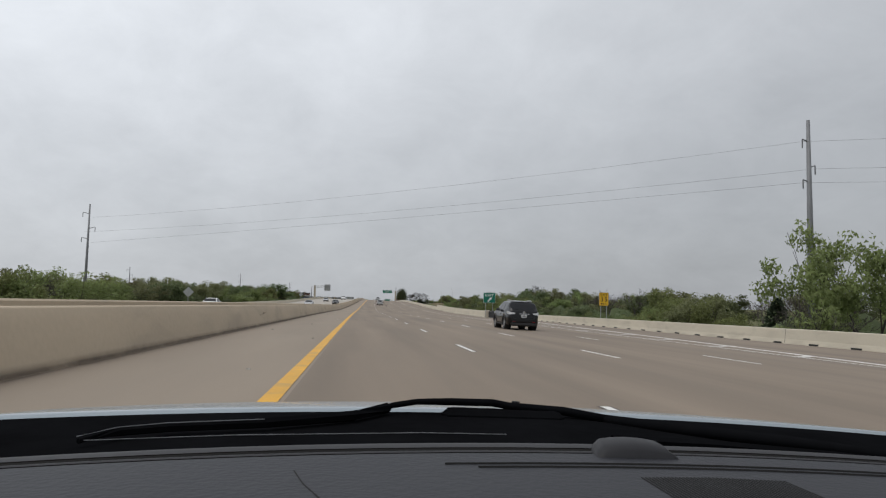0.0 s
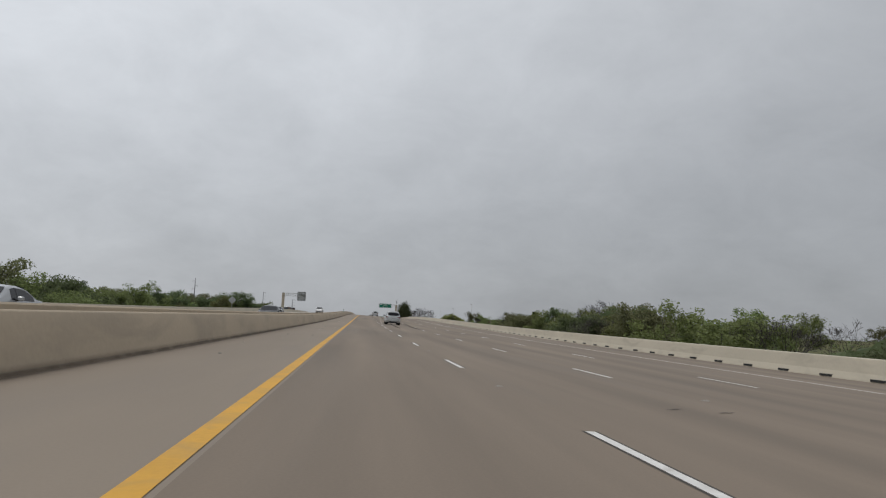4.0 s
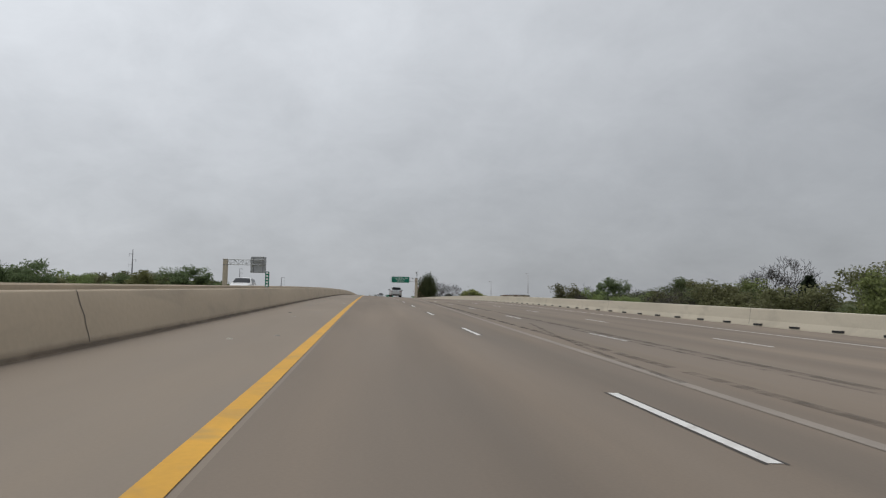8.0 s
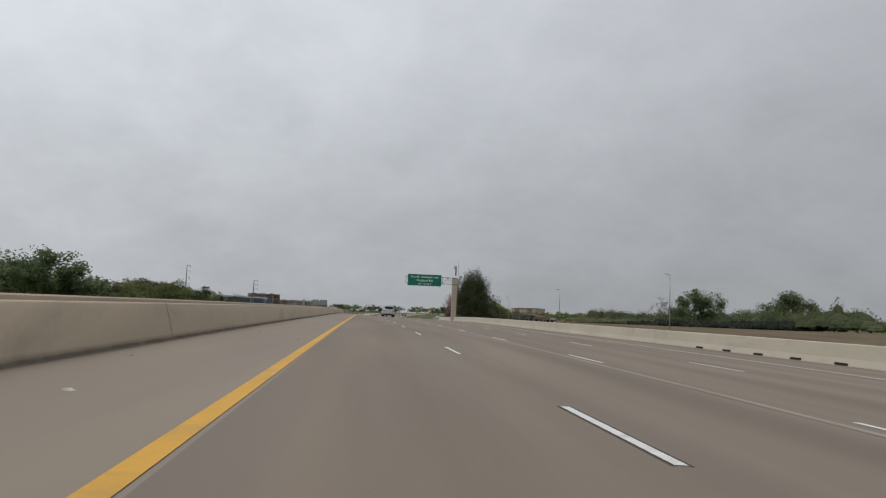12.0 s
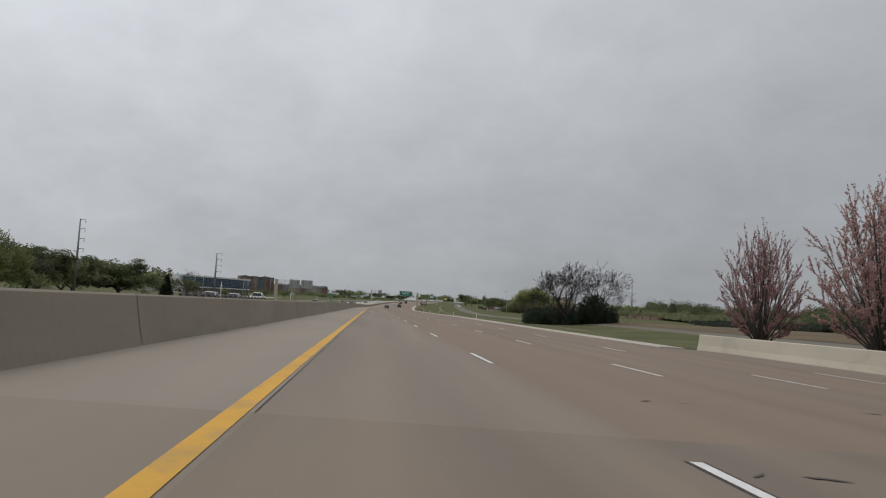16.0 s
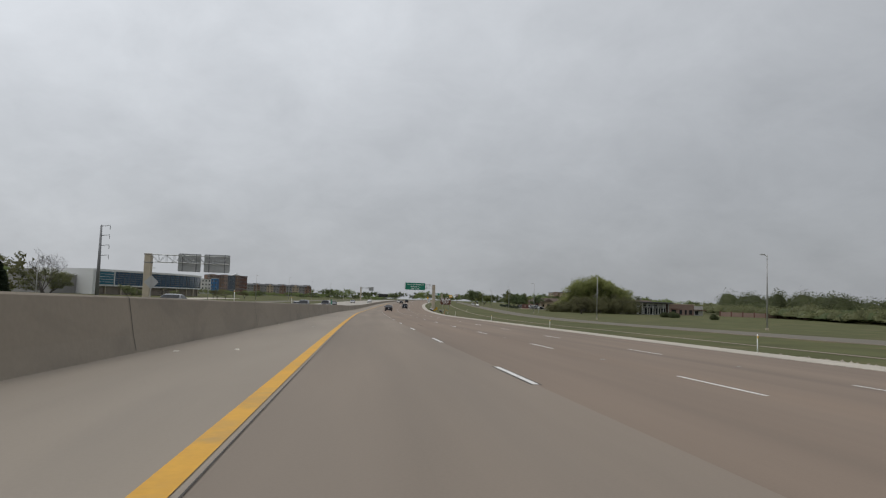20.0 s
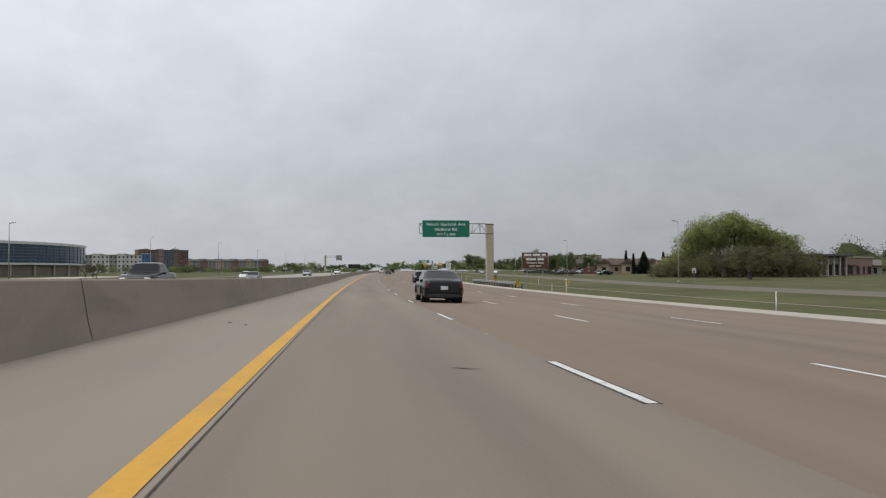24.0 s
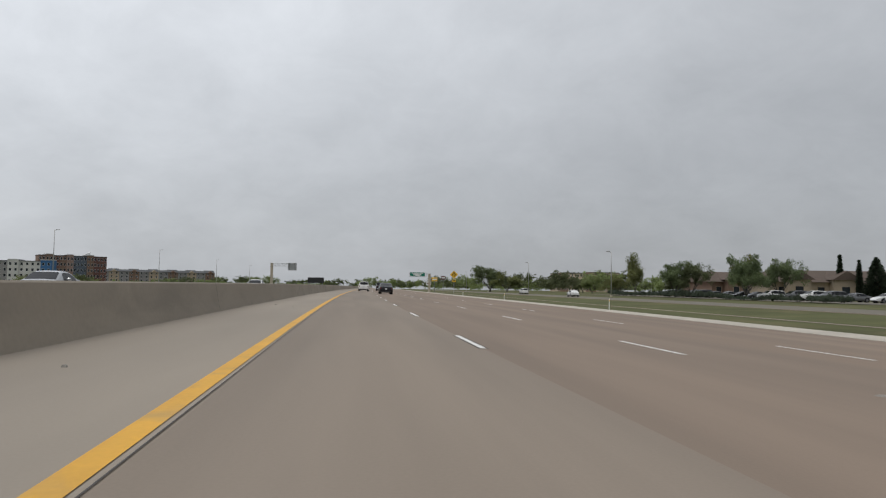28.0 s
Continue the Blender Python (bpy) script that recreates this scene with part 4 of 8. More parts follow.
# yellow diamond with a plaque
dia = thing("warning_sign", stand(1086, 17.6), "yellow diamond warning sign with a small plaque", "road sign")
db = 3.35 - ground_h(1086, 17.6)
Geo().tube([(0, 0.05, -0.4), (0, 0.05, db + 0.4)], 0.04, 8).make("post", STEEL, dia)
dp = plate("sign_panel", [(0, 0.78), (-0.78, 0), (0, -0.78), (0.78, 0)], SIGN_YELLOW, dia, Matrix.Translation((0, 0, db - 0.1)) @ pose(0, 0, 0, 90, 0, 0))
for x, y, w, h in ((0, 0.28, 0.26, 0.3), (-0.24, -0.05, 0.28, 0.2), (0.24, -0.05, 0.28, 0.2), (0, -0.3, 0.14, 0.3)):
    plate("symbol", rounded(w, h, 0.05, 2), BLACK, dp, Matrix.Translation((x, y, 0.014)), 0.003)
qp = plate("plaque", rounded(0.7, 0.42, 0.04, 2), SIGN_YELLOW, dia, Matrix.Translation((0, 0, db - 1.25)) @ pose(0, 0, 0, 90, 0, 0))
plate("lettering_bar", rounded(0.5, 0.14, 0.02, 1), BLACK, qp, Matrix.Translation((0, 0, 0.014)), 0.003)


def diamond_back(s, x, top, size, label):
    root = thing("warning_sign", stand(s, x), label, "road sign")
    b = top - size - (lane_h(x) if -25 < x < 15.2 else ground_h(s, x))
    Geo().tube([(0, -0.05, -0.3), (0, -0.05, b + 0.3)], 0.04, 8).make("post", STEEL, root)
    p = plate("sign_panel", [(0, size), (-size, 0), (0, -size), (size, 0)], SIGN_GREY, root, Matrix.Translation((0, 0, b)) @ pose(0, 0, 0, 90, 0, 0))
    Geo().box(-0.03, 0.03, -size * 0.8, size * 0.8, 0.012, 0.03).make("stiffener", STEEL, p)
    return root


diamond_back(764.6, -25.8, 3.9, 0.86, "grey back of a diamond warning sign")
diamond_back(110, -26.4, 3.2, 0.8, "grey back of a diamond warning sign")
diamond_back(282, -26.4, 3.2, 0.8, "grey back of a diamond warning sign")


def mile_marker(s, x, low, high, text, label):
    root = thing("mile_marker", Matrix.Translation(at(s, x, 0)) @ pose(0, 0, 0, 0, 0, heading(s)), label, "mile marker")
    w, h = 0.165, high - low
    Geo().tube([(0, 0.03, 0.88), (0, 0.03, high - 0.1)], 0.022, 6).make("post", STEEL, root)
    p = panel(root, Matrix.Translation((0, 0, (low + high) / 2)) @ pose(0, 0, 0, 90, 0, 0), w, h, GREEN, GREEN, 0.006, 0.02)
    n = max(1, len(text))
    for k, ch in enumerate(text):
        y = h / 2 - h * (k + 0.5) / n
        if ch == "-":
            plate("lettering_bar", rounded(w * 0.5, h / n * 0.6, 0.01, 1), SIGN_WHITE, p, Matrix.Translation((0, y, 0.044)), 0.003)
        else:
            lettering(ch, h / n * 1.05, SIGN_WHITE, p, Matrix.Translation((0, y, 0.044)))


mile_marker(762.0, -4.1, 1.02, 1.66, "1075E", "green vertical mile marker on the median wall")
mile_marker(609.4, -4.1, 1.02, 1.82, "1080E", "green vertical mile marker on the median wall")
mile_marker(913.8, -4.1, 1.02, 1.70, "-----", "green vertical mile marker on the median wall")
mile_marker(297.7, -4.25, 0.95, 1.58, "-----", "green vertical mile marker on the median barrier")


def guard_rail(s0, s1, x, spacing):
    """A steel beam on timber posts, seen from its back."""
    root = thing("guard_rail", Matrix(), "weathered steel guard rail on grey timber posts", "guard rail")
    b = lane_h(x)
    beam = [(x - 0.10, b + 0.66), (x - 0.17, b + 0.70), (x - 0.17, b + 0.76), (x - 0.11, b + 0.815), (x - 0.17, b + 0.87), (x - 0.17, b + 0.93), (x - 0.10, b + 0.97), (x - 0.105, b + 0.97), (x - 0.175, b + 0.935), (x - 0.178, b + 0.865), (x - 0.115, b + 0.815), (x - 0.178, b + 0.765), (x - 0.175, b + 0.695), (x - 0.105, b + 0.66)]
    strip("beam", s0 - 0.4, s1 + 0.4, beam, RAIL_STEEL, root, 4.0)
    for k in range(int((s1 - s0) / spacing) + 1):
        g = Geo().box(-0.085, 0.085, -0.08, 0.08, -0.1, 1.06, Matrix.Translation(at(s0 + k * spacing, x, b)) @ pose(0, 0, 0, 0, 0, heading(s0)), 0.015)
        g.make("post", TIMBER_GREY, root)
    Geo().box(-0.16, 0.16, -0.03, 0.03, 0.62, 1.0, Matrix.Translation(at(s1 + 0.45, x - 0.14, b)) @ pose(0, 0, 0, 0, 0, heading(s1)), 0.01).make("end_marker", YELLOW_MARK, root, label="yellow end marker")


RAIL_STEEL = material("dark_weathered_steel", (0.10, 0.095, 0.09), 0.7, metal=0.3, vary=0.2, scale=3, fine=25)
TIMBER_GREY = material("weathered_post_timber", (0.17, 0.16, 0.145), 0.9, vary=0.15, scale=3, fine=30)
YELLOW_MARK = material("yellow_reflector_sheet", (0.55, 0.40, 0.04), 0.5, vary=0.05)
guard_rail(582.0, 615.3, -11.2, 1.85)

# crash cushion at the exit nose
COVER = material("dark_blue_black_plastic", (0.012, 0.013, 0.017), 0.6, vary=0.25, scale=4, fine=30)
cushion = thing("crash_cushion", Matrix.Translation(at(107.3, 19.75, lane_h(19.75))) @ pose(0, 0, 0, 0, 0, heading(107) + 9), "black modular crash cushion with a yellow chevron nose", "crash cushion")
for k in range(10):
    y = -0.2 - k * 0.78
    g = Geo()
    ring = []
    for z in (0.12, 0.2, 0.32, 0.44, 0.56, 0.68, 0.8, 0.92, 1.02, 1.06):
        w = 0.44 + (0.03 if int(z * 8.3) % 2 else 0.0) - (0.05 if z > 1.04 else 0)
        ring.append([(-w, y - 0.36, z), (w, y - 0.36, z), (w, y - 0.02, z), (-w, y - 0.02, z)])
    g.loft(ring, caps=True)
    m = g.make("module", BLACK, cushion)
    for x in (-0.47, 0.47):
        Geo().box(x - 0.03, x + 0.03, y - 0.41, y + 0.36, 0.14, 1.03, bevel=0.02).make("side_panel", COVER, m)
    if k % 2:
        Geo().box(-0.52, -0.49, y - 0.1, y, 0.92, 1.02).make("reflector", SIGN_WHITE, m)
nose = Geo()
nose.box(-0.5, 0.5, -8.35, -8.05, 0.12, 0.98, bevel=0.1)
nose_ob = nose.make("nose", COVER, cushion, label="black nose panel with a yellow chevron")
for h0, wide in ((0.5, 0.46), (0.12, 0.17)):
    for side in (-1, 1):
        v = [(0, -8.36, h0 + 0.10), (0, -8.36, h0 + 0.40), (side * wide, -8.36, h0 + 0.40 - wide * 0.95), (side * wide, -8.36, h0 + 0.16 - wide * 0.95)]
        mesh("chevron", [(x, y - 0.004, max(0.14, z)) for x, y, z in v], [(0, 1, 2, 3)], SIGN_YELLOW, nose_ob)
Geo().box(-0.4, 0.4, -8.0, 0.2, 0.0, 0.1).make("base_rail", POLE, cushion)
nose_wall = tagged(Geo().box(-0.32, 0.32, 0.0, 1.3, -0.1, 1.16, bevel=0.05).make("barrier_end", RAIL), "pale concrete end block behind the crash cushion", "barrier end")
nose_wall.matrix_world = Matrix.Translation(at(107.5, 19.1, lane_h(19.1))) @ pose(0, 0, 0, 0, 0, heading(107))

# guardrail in front of the second column
def w_beam(y0, y1, x, z, flip=1):
    prof = [(0.0, -0.155), (0.035 * flip, -0.13), (0.08 * flip, -0.1), (0.08 * flip, -0.06), (0.0, -0.02), (0.0, 0.02), (0.08 * flip, 0.06), (0.08 * flip, 0.1), (0.035 * flip, 0.13), (0.0, 0.155)]
    g = Geo()
    g.loft([[(x + a, y, z + b) for a, b in prof] + [(x + a - 0.012 * flip, y, z + b) for a, b in reversed(prof)] for y in (y0, y1)], caps=True)
    return g


for x, y0, y1, lab in ((17.45, 892.6, 926.0, "galvanised steel guardrail on timber posts before the sign column"), (20.6, 904.0, 922.0, "galvanised steel guardrail behind the sign column")):
    rail = thing("guardrail", Matrix.Translation(at((y0 + y1) / 2, x, ground_h(910, x))) @ pose(0, 0, 0, 0, 0, heading((y0 + y1) / 2)), lab, "guardrail")
    half = (y1 - y0) / 2
    n = int((y1 - y0) / 1.9)
    for k in range(n):
        a = -half + k * 2 * half / n
        w_beam(a, a + 2 * half / n + 0.02, -0.09, 0.62, -1).make("beam", STEEL, rail)
        Geo().box(-0.08, 0.08, a + 0.4, a + 0.56, -0.3, 0.74, bevel=0.015).make("post", BARK, rail)
        Geo().box(-0.1, -0.07, a + 0.4, a + 0.56, 0.5, 0.7).make("block", BARK, rail)
marker = thing("object_marker", stand(892.2, 17.5), "yellow and black striped marker at the guardrail's end", "object marker")
Geo().tube([(0, 0.03, -0.3), (0, 0.03, 0.6)], 0.03, 6).make("post", STEEL, marker)
mp = plate("marker_panel", rounded(0.42, 0.6, 0.03, 2), SIGN_YELLOW, marker, Matrix.Translation((0, 0, 0.62)) @ pose(0, 0, 0, 90, 0, 0))
for k in range(3):
    mesh("stripe", [(-0.2, -0.25 + k * 0.2, 0.014), (0.2, -0.05 + k * 0.2, 0.014), (0.2, 0.04 + k * 0.2, 0.014), (-0.2, -0.16 + k * 0.2, 0.014)], [(0, 1, 2, 3)], BLACK, mp)
copy_thing(marker, stand(917.2, 19.3) @ Matrix.Scale(1.5, 4))

# delineators
deli = thing("delineator", stand(711, 20.0), "slim white delineator post in the grass", "delineator", "delineators along the verge")
Geo().tube([(0, 0, -0.2), (0, 0, 1.1)], [0.032, 0.026], 8).make("post", SIGN_WHITE, deli, True)
Geo().box(-0.028, 0.028, -0.042, -0.03, 0.9, 1.02).make("reflector", SIGN_YELLOW, deli)
for s, x in ((669, 19.5), (752, 20), (790, 20), (847, 20), (893.5, 21.7), (943, 31.8), (969, 21.5), (951, 18.5), (1010, 20.5), (1052, 20.5), (1095, 20.5)):
    copy_thing(deli, stand(s, x))
copy_thing(deli, stand(879.4, 19.3) @ Matrix.Scale(1.3, 4))
tilted = copy_thing(deli, stand(882.0, 19.8) @ pose(0, 0, 0, 0, 24, 0) @ Matrix.Scale(1.3, 4))
tilted["label"] = "leaning orange delineator post"
for c in tilted.children:
    if c.name.startswith("post"):
        c.data = c.data.copy()
        c.data.materials[0] = material("orange_plastic", (0.7, 0.14, 0.04), 0.5)
# white tubes on the median wall
for s in (558.5, 575, 592, 610, 628, 646, 664, 682, 700, 718):
    t = copy_thing(deli, Matrix.Translation(at(s, -4.12, lane_h(-3.9) + 0.92)) @ pose(0, 0, 0, 0, 0, heading(s)) @ Matrix.Scale(0.33, 4))
    t["label"], t["group"] = "short white reflector tube on the median wall", "reflectors on the wall"

# dark board sign far ahead beyond the median
board = thing("message_board", stand(1345, -30.0), "dark overhead message board far ahead", "message board")
Geo().tube([(-3.6, 0, -0.5), (-3.6, 0, 5.5)], 0.2, 8).make("post", POLE, board)
Geo().tube([(3.6, 0, -0.5), (3.6, 0, 5.5)], 0.2, 8).make("post", POLE, board)
Geo().box(-4.4, 4.4, -0.5, 0.5, 3.2, 6.2, bevel=0.1).make("cabinet", BLACK, board)

# ---- power poles, wires, lamps ----
def power_pole(s, x, top, arms, label, thick=0.42, arm=1.6):
    """A tapered steel pole; arms: (height, side)."""
    g0 = ground_h(s, x)
    root = thing("power_pole", Matrix.Translation(at(s, x, g0)) @ pose(0, 0, 0, 0, 0, heading(s)), label, "power pole", "power poles")
    h = top - g0
    Geo().tube([(0, 0, -0.5), (0, 0, h * 0.5), (0, 0, h)], [thick, thick * 0.75, thick * 0.42], 12).make("pole", POLE, root, True)
    for z, side in arms:
        a = Geo().tube([(0, 0, z - g0), (side * arm, 0, z - g0 + 0.35)], [0.11, 0.06], 6).make("crossarm", POLE, root)
        Geo().tube([(side * arm, 0, z - g0 + 0.3), (side * arm, 0, z - g0 - 0.9)], [0.09, 0.09], 8).make("insulator", POLE, a)
    return root


three = lambda t: [(t - 2.4, -1), (t - 5.2, 1), (t - 7.4, -1)]
four = lambda t: [(t - 0.4, 1), (t - 3.2, 1), (t - 6.2, 1), (t - 9.2, 1)]
power_pole(188, -71.4, 24.8, [(22.3, -1), (18.5, 1), (15.8, -1)], "tall grey steel power pole above the woods")
power_pole(88.6, 60.0, 27.6, [(24.6, -1), (21.0, 1), (19.0, -1)], "tall grey steel power pole above the woods", 0.55, 0.9)
power_pole(405.8, -133.8, 15.5, three(16), "tall grey steel power pole above the woods")
power_pole(616, -113, 22.6, three(22.6), "tall grey steel power pole above the woods")
power_pole(757.8, -89.2, 22.1, four(22.1), "grey steel power pole with arms on one side")
power_pole(890.4, -82.4, 22.0, four(22.0), "grey steel power pole with arms on one side", 0.6, 2.6)
power_pole(985, -190, 19.0, four(19), "grey steel power pole with arms on one side")


def wire(name, a, b, sag, label, r=0.015):
    n = 24
    pts = [a.lerp(b, k / n) - Vector((0, 0, 4 * sag * (k / n) * (1 - k / n))) for k in range(n + 1)]
    return tagged(Geo().tube(pts, r, 5).make(name, WIRE), label, "power line", "power lines")


for hr, hl, dx, sg in ((24.6, 21.4, -0.9, 1.3), (20.9, 17.6, 0.9, 1.1), (18.9, 14.9, -0.9, 0.3)):
    wire("power_line", at(88.6, 60.0 + dx, hr), at(188, -71.4 - dx, hl), sg, "thin power line slung across the highway")
    wire("power_line", at(88.6, 60.0 + dx, hr), at(-40, 235.0, hr + 1), 3.5, "thin power line leading off over the woods")


def lamp_post(s, x, top, label, side=-1.0):
    g0 = ground_h(s, x)
    h = top - g0
    root = thing("street_lamp", Matrix.Translation(at(s, x, g0)) @ pose(0, 0, 0, 0, 0, heading(s)), label, "street lamp", "street lamps")
    Geo().tube([(0, 0, -0.3), (0, 0, h * 0.6), (0, 0, h - 0.1)], [0.13, 0.1, 0.07], 10).make("pole", LAMP_POLE, root, True)
    Geo().box(-0.2, 0.2, -0.2, 0.2, -0.2, 0.3, bevel=0.04).make("base", STONE, root)
    arm = Geo().tube([(0, 0, h - 0.35), (side * 0.5, 0, h - 0.1)], 0.045, 6).make("arm", LAMP_POLE, root)
    Geo().box(min(side * 0.4, side * 1.15), max(side * 0.4, side * 1.15), -0.17, 0.17, h - 0.15, h + 0.02, bevel=0.04).make("lamp_head", LAMP_POLE, arm)
    return root


LAMP = "slim grey street lamp with a flat head"
for s, x, top in ((540, 62, 10.8), (620, 61, 10.8), (700, 61, 10.8), (779.1, 60.7, 10.9), (857.3, 58.0, 10.5), (938.2, 56.5, 10.4), (1023.2, 57.8, 10.1), (1110.4, 56.4, 9.6), (1195, 56, 10), (1285, 56, 10.5), (1370, 56, 11)):
    lamp_post(s, x, top, LAMP)
for s, x, top in ((696, -83.8, 7.5), (835, -72, 9.5), (900.7, -70.7, 10.2), (961, -70.3, 11.3), (1045, -71.5, 12.2), (1128.2, -71.9, 13.3), (1211.5, -72.8, 12.9), (1300, -73, 13), (1390, -74, 13)):
    lamp_post(s, x, top, LAMP, 1.0)

# ---- trees ----
def grow(g, p, d, length, radius, depth, rng, tips, spread=0.6, up=0.15, sides=5, kids=(2, 3), shrink=0.72, thin=0.022, leafy=2):
    """A limb that bends, tapers and forks; tips collects the twig ends."""
    pts, rad = [p.copy()], [radius]
    n = 3 if depth > 1 else 2
    for k in range(n):
        d = (d + Vector((rng.uniform(-1, 1), rng.uniform(-1, 1), rng.uniform(-0.6, 1.0) + up)) * 0.16).normalized()
        p = p + d * (length / n)
        pts.append(p.copy())
        rad.append(max(thin, radius * (1 - 0.4 * (k + 1) / n)))
        if depth <= leafy:
            tips.append((p.copy(), d.copy()))
    g.tube(pts, rad, sides=max(3, sides), cap=False)
    if depth == 0:
        return
    m = rng.randint(*kids)
    for k in range(m):
        a = d.orthogonal().normalized()
        a.rotate(Matrix.Rotation(2 * math.pi * (k + rng.uniform(-0.25, 0.25)) / m, 3, d))
        w = spread * rng.uniform(0.6, 1.25)
        nd = (d + a * w + Vector((0, 0, up))).normalized()
        start = pts[-1] if k < m - 1 or depth > 3 else pts[-2]
        grow(g, start, nd, length * shrink * rng.uniform(0.8, 1.15), rad[-1] * 0.72, depth - 1, rng, tips, spread, up, sides - 1, kids, shrink, thin, leafy)


def leaf_on(v, f, q, d, s, rng, loose=0.55):
    """One leaf at q that faces about d."""
    nrm = (d + Vector((rng.gauss(0, loose), rng.gauss(0, loose), rng.gauss(0.1, loose)))).normalized()
    a = nrm.orthogonal().normalized()
    a.rotate(Matrix.Rotation(rng.uniform(0, 6.28), 3, nrm))
    b = nrm.cross(a)
    i = len(v)
    v += [q - a * s - b * s * 0.5, q - a * s * 0.3 + b * s * 0.75, q + a * s * 1.2]
    f.append((i, i + 1, i + 2))


def core(v, f, c, rx, ry, rz, k, up_only=False):
    """The shaded inside of a leafy mass: a lumpy closed body that the leaves cover."""
    i, n, m = len(v), 7 if up_only else 9, 3 if up_only else 5
    for a in range(m + 1):
        t = (math.pi * 0.52 if up_only else math.pi) * a / m
        for b in range(n):
            d = Vector((math.sin(t) * math.cos(6.283 * b / n), math.sin(t) * math.sin(6.283 * b / n), math.cos(t)))
            r = 1 + 0.3 * noise.noise(d * 2.4 + Vector((k, 0, 0)))
            v.append(c + Vector((d.x * rx * r, d.y * ry * r, d.z * rz * r)))
    f += [(i + a * n + b, i + (a + 1) * n + b, i + (a + 1) * n + (b + 1) % n, i + a * n + (b + 1) % n) for a in range(m) for b in range(n)]


def ball(rng):
    return Vector((rng.gauss(0, 1), rng.gauss(0, 1), rng.gauss(0, 1))).normalized()


def leaves(tips, count, size, spread, rng, floor=0.5):
    """Leaves on the skins of uneven clumps round some of the twig ends, with gaps between the clumps."""
    v, f = [], []
    clumps = [(rng.choice(tips)[0], spread * rng.uniform(0.55, 1.3)) for _ in range(max(10, count // 55))]
    for _ in range(count):
        p, r = rng.choice(clumps)
        d = ball(rng)
        q = p + Vector((d.x, d.y, d.z * 0.75)) * (r * (0.45 + 0.65 * rng.random() ** 0.6))
        if q.z < floor:
            q.z = floor + rng.random() * 0.5
        leaf_on(v, f, q, d, size * rng.uniform(0.6, 1.4), rng)
    return v, f


def make_tree(seed, height, trunk_h, depth, leaf_mat, leaf_count, leaf_size, label, name="tree", spread=0.6, up=0.12, puff=0.55, kids=(2, 3), lean=0.0, stout=0.026, thin=0.022, bark=None, limbs=4, rise=(0.7, 1.2), leafy=2, shrink=0.72):
    rng = random.Random(seed)
    root = thing(name, Matrix.Translation((0, -300, -60)), label, "tree")
    g, tips = Geo(), []
    r = height * stout
    base = Vector((0, 0, 0))
    g.tube([(0, 0, -0.6), (0, 0, 0.1), (lean * 0.3, 0, trunk_h)], [r * 1.5, r * 1.15, r * 0.85], sides=8, cap=False)
    top = Vector((lean * 0.3, 0, trunk_h))
    first = (height - trunk_h) * (0.30 if depth > 3 else 0.36)
    for k in range(limbs):
        a = 2 * math.pi * (k * (1 if limbs == 4 else 0.618 * limbs) + rng.uniform(-0.3, 0.3)) / limbs
        lift = rng.uniform(*rise) if limbs == 4 else rise[0] + (rise[1] - rise[0]) * (k + rng.random()) / limbs
        grow(g, top - Vector((0, 0, rng.uniform(0, 0.25) * trunk_h)), Vector((math.cos(a) * spread, math.sin(a) * spread, lift)).normalized(), first * rng.uniform(0.85, 1.2), r * 0.6, depth, rng, tips, spread, up, 5, kids, shrink, thin, leafy)
    zmax = max(t[0].z for t in tips)
    k = height / zmax
    g.v = [Vector(p) * k for p in g.v]
    tips = [(p * k, d) for p, d in tips]
    g.make("trunk", bark or BARK, root, True)
    if leaf_count:
        v, f = leaves(tips, leaf_count, leaf_size, puff, rng, trunk_h * 0.5)
        mesh("crown", v, f, leaf_mat, root)
    return root


def make_conifer(seed, height, width, mat, label, count=1500, name="cedar_tree"):
    rng = random.Random(seed)
    root = thing(name, Matrix.Translation((0, -300, -60)), label, "tree")
    g = Geo().tube([(0, 0, -0.5), (0, 0, height * 0.9)], [height * 0.02, 0.03], sides=6)
    g.make("trunk", BARK, root, True)
    v, f = [], []
    for _ in range(count):
        z = height * (1 - rng.random() ** 0.7)
        rr = width * 0.5 * (1 - z / height) ** 0.75 * rng.uniform(0.3, 1.1) + 0.1
        a = rng.uniform(0, 6.283)
        q = Vector((rr * math.cos(a), rr * math.sin(a), z + 0.15))
        d = Vector((math.cos(a), math.sin(a), rng.uniform(-0.5, 0.9))).normalized()
        b = d.orthogonal().normalized()
        b.rotate(Matrix.Rotation(rng.uniform(0, 3.1), 3, d))
        s = 0.24 * rng.uniform(0.6, 1.4)
        i = len(v)
        v += [q - d * s - b * s * 0.5, q - d * s * 0.3 + b * s * 0.7, q + d * s * 1.2]
        f.append((i, i + 1, i + 2))
    mesh("crown", v, f, mat, root)
    return root


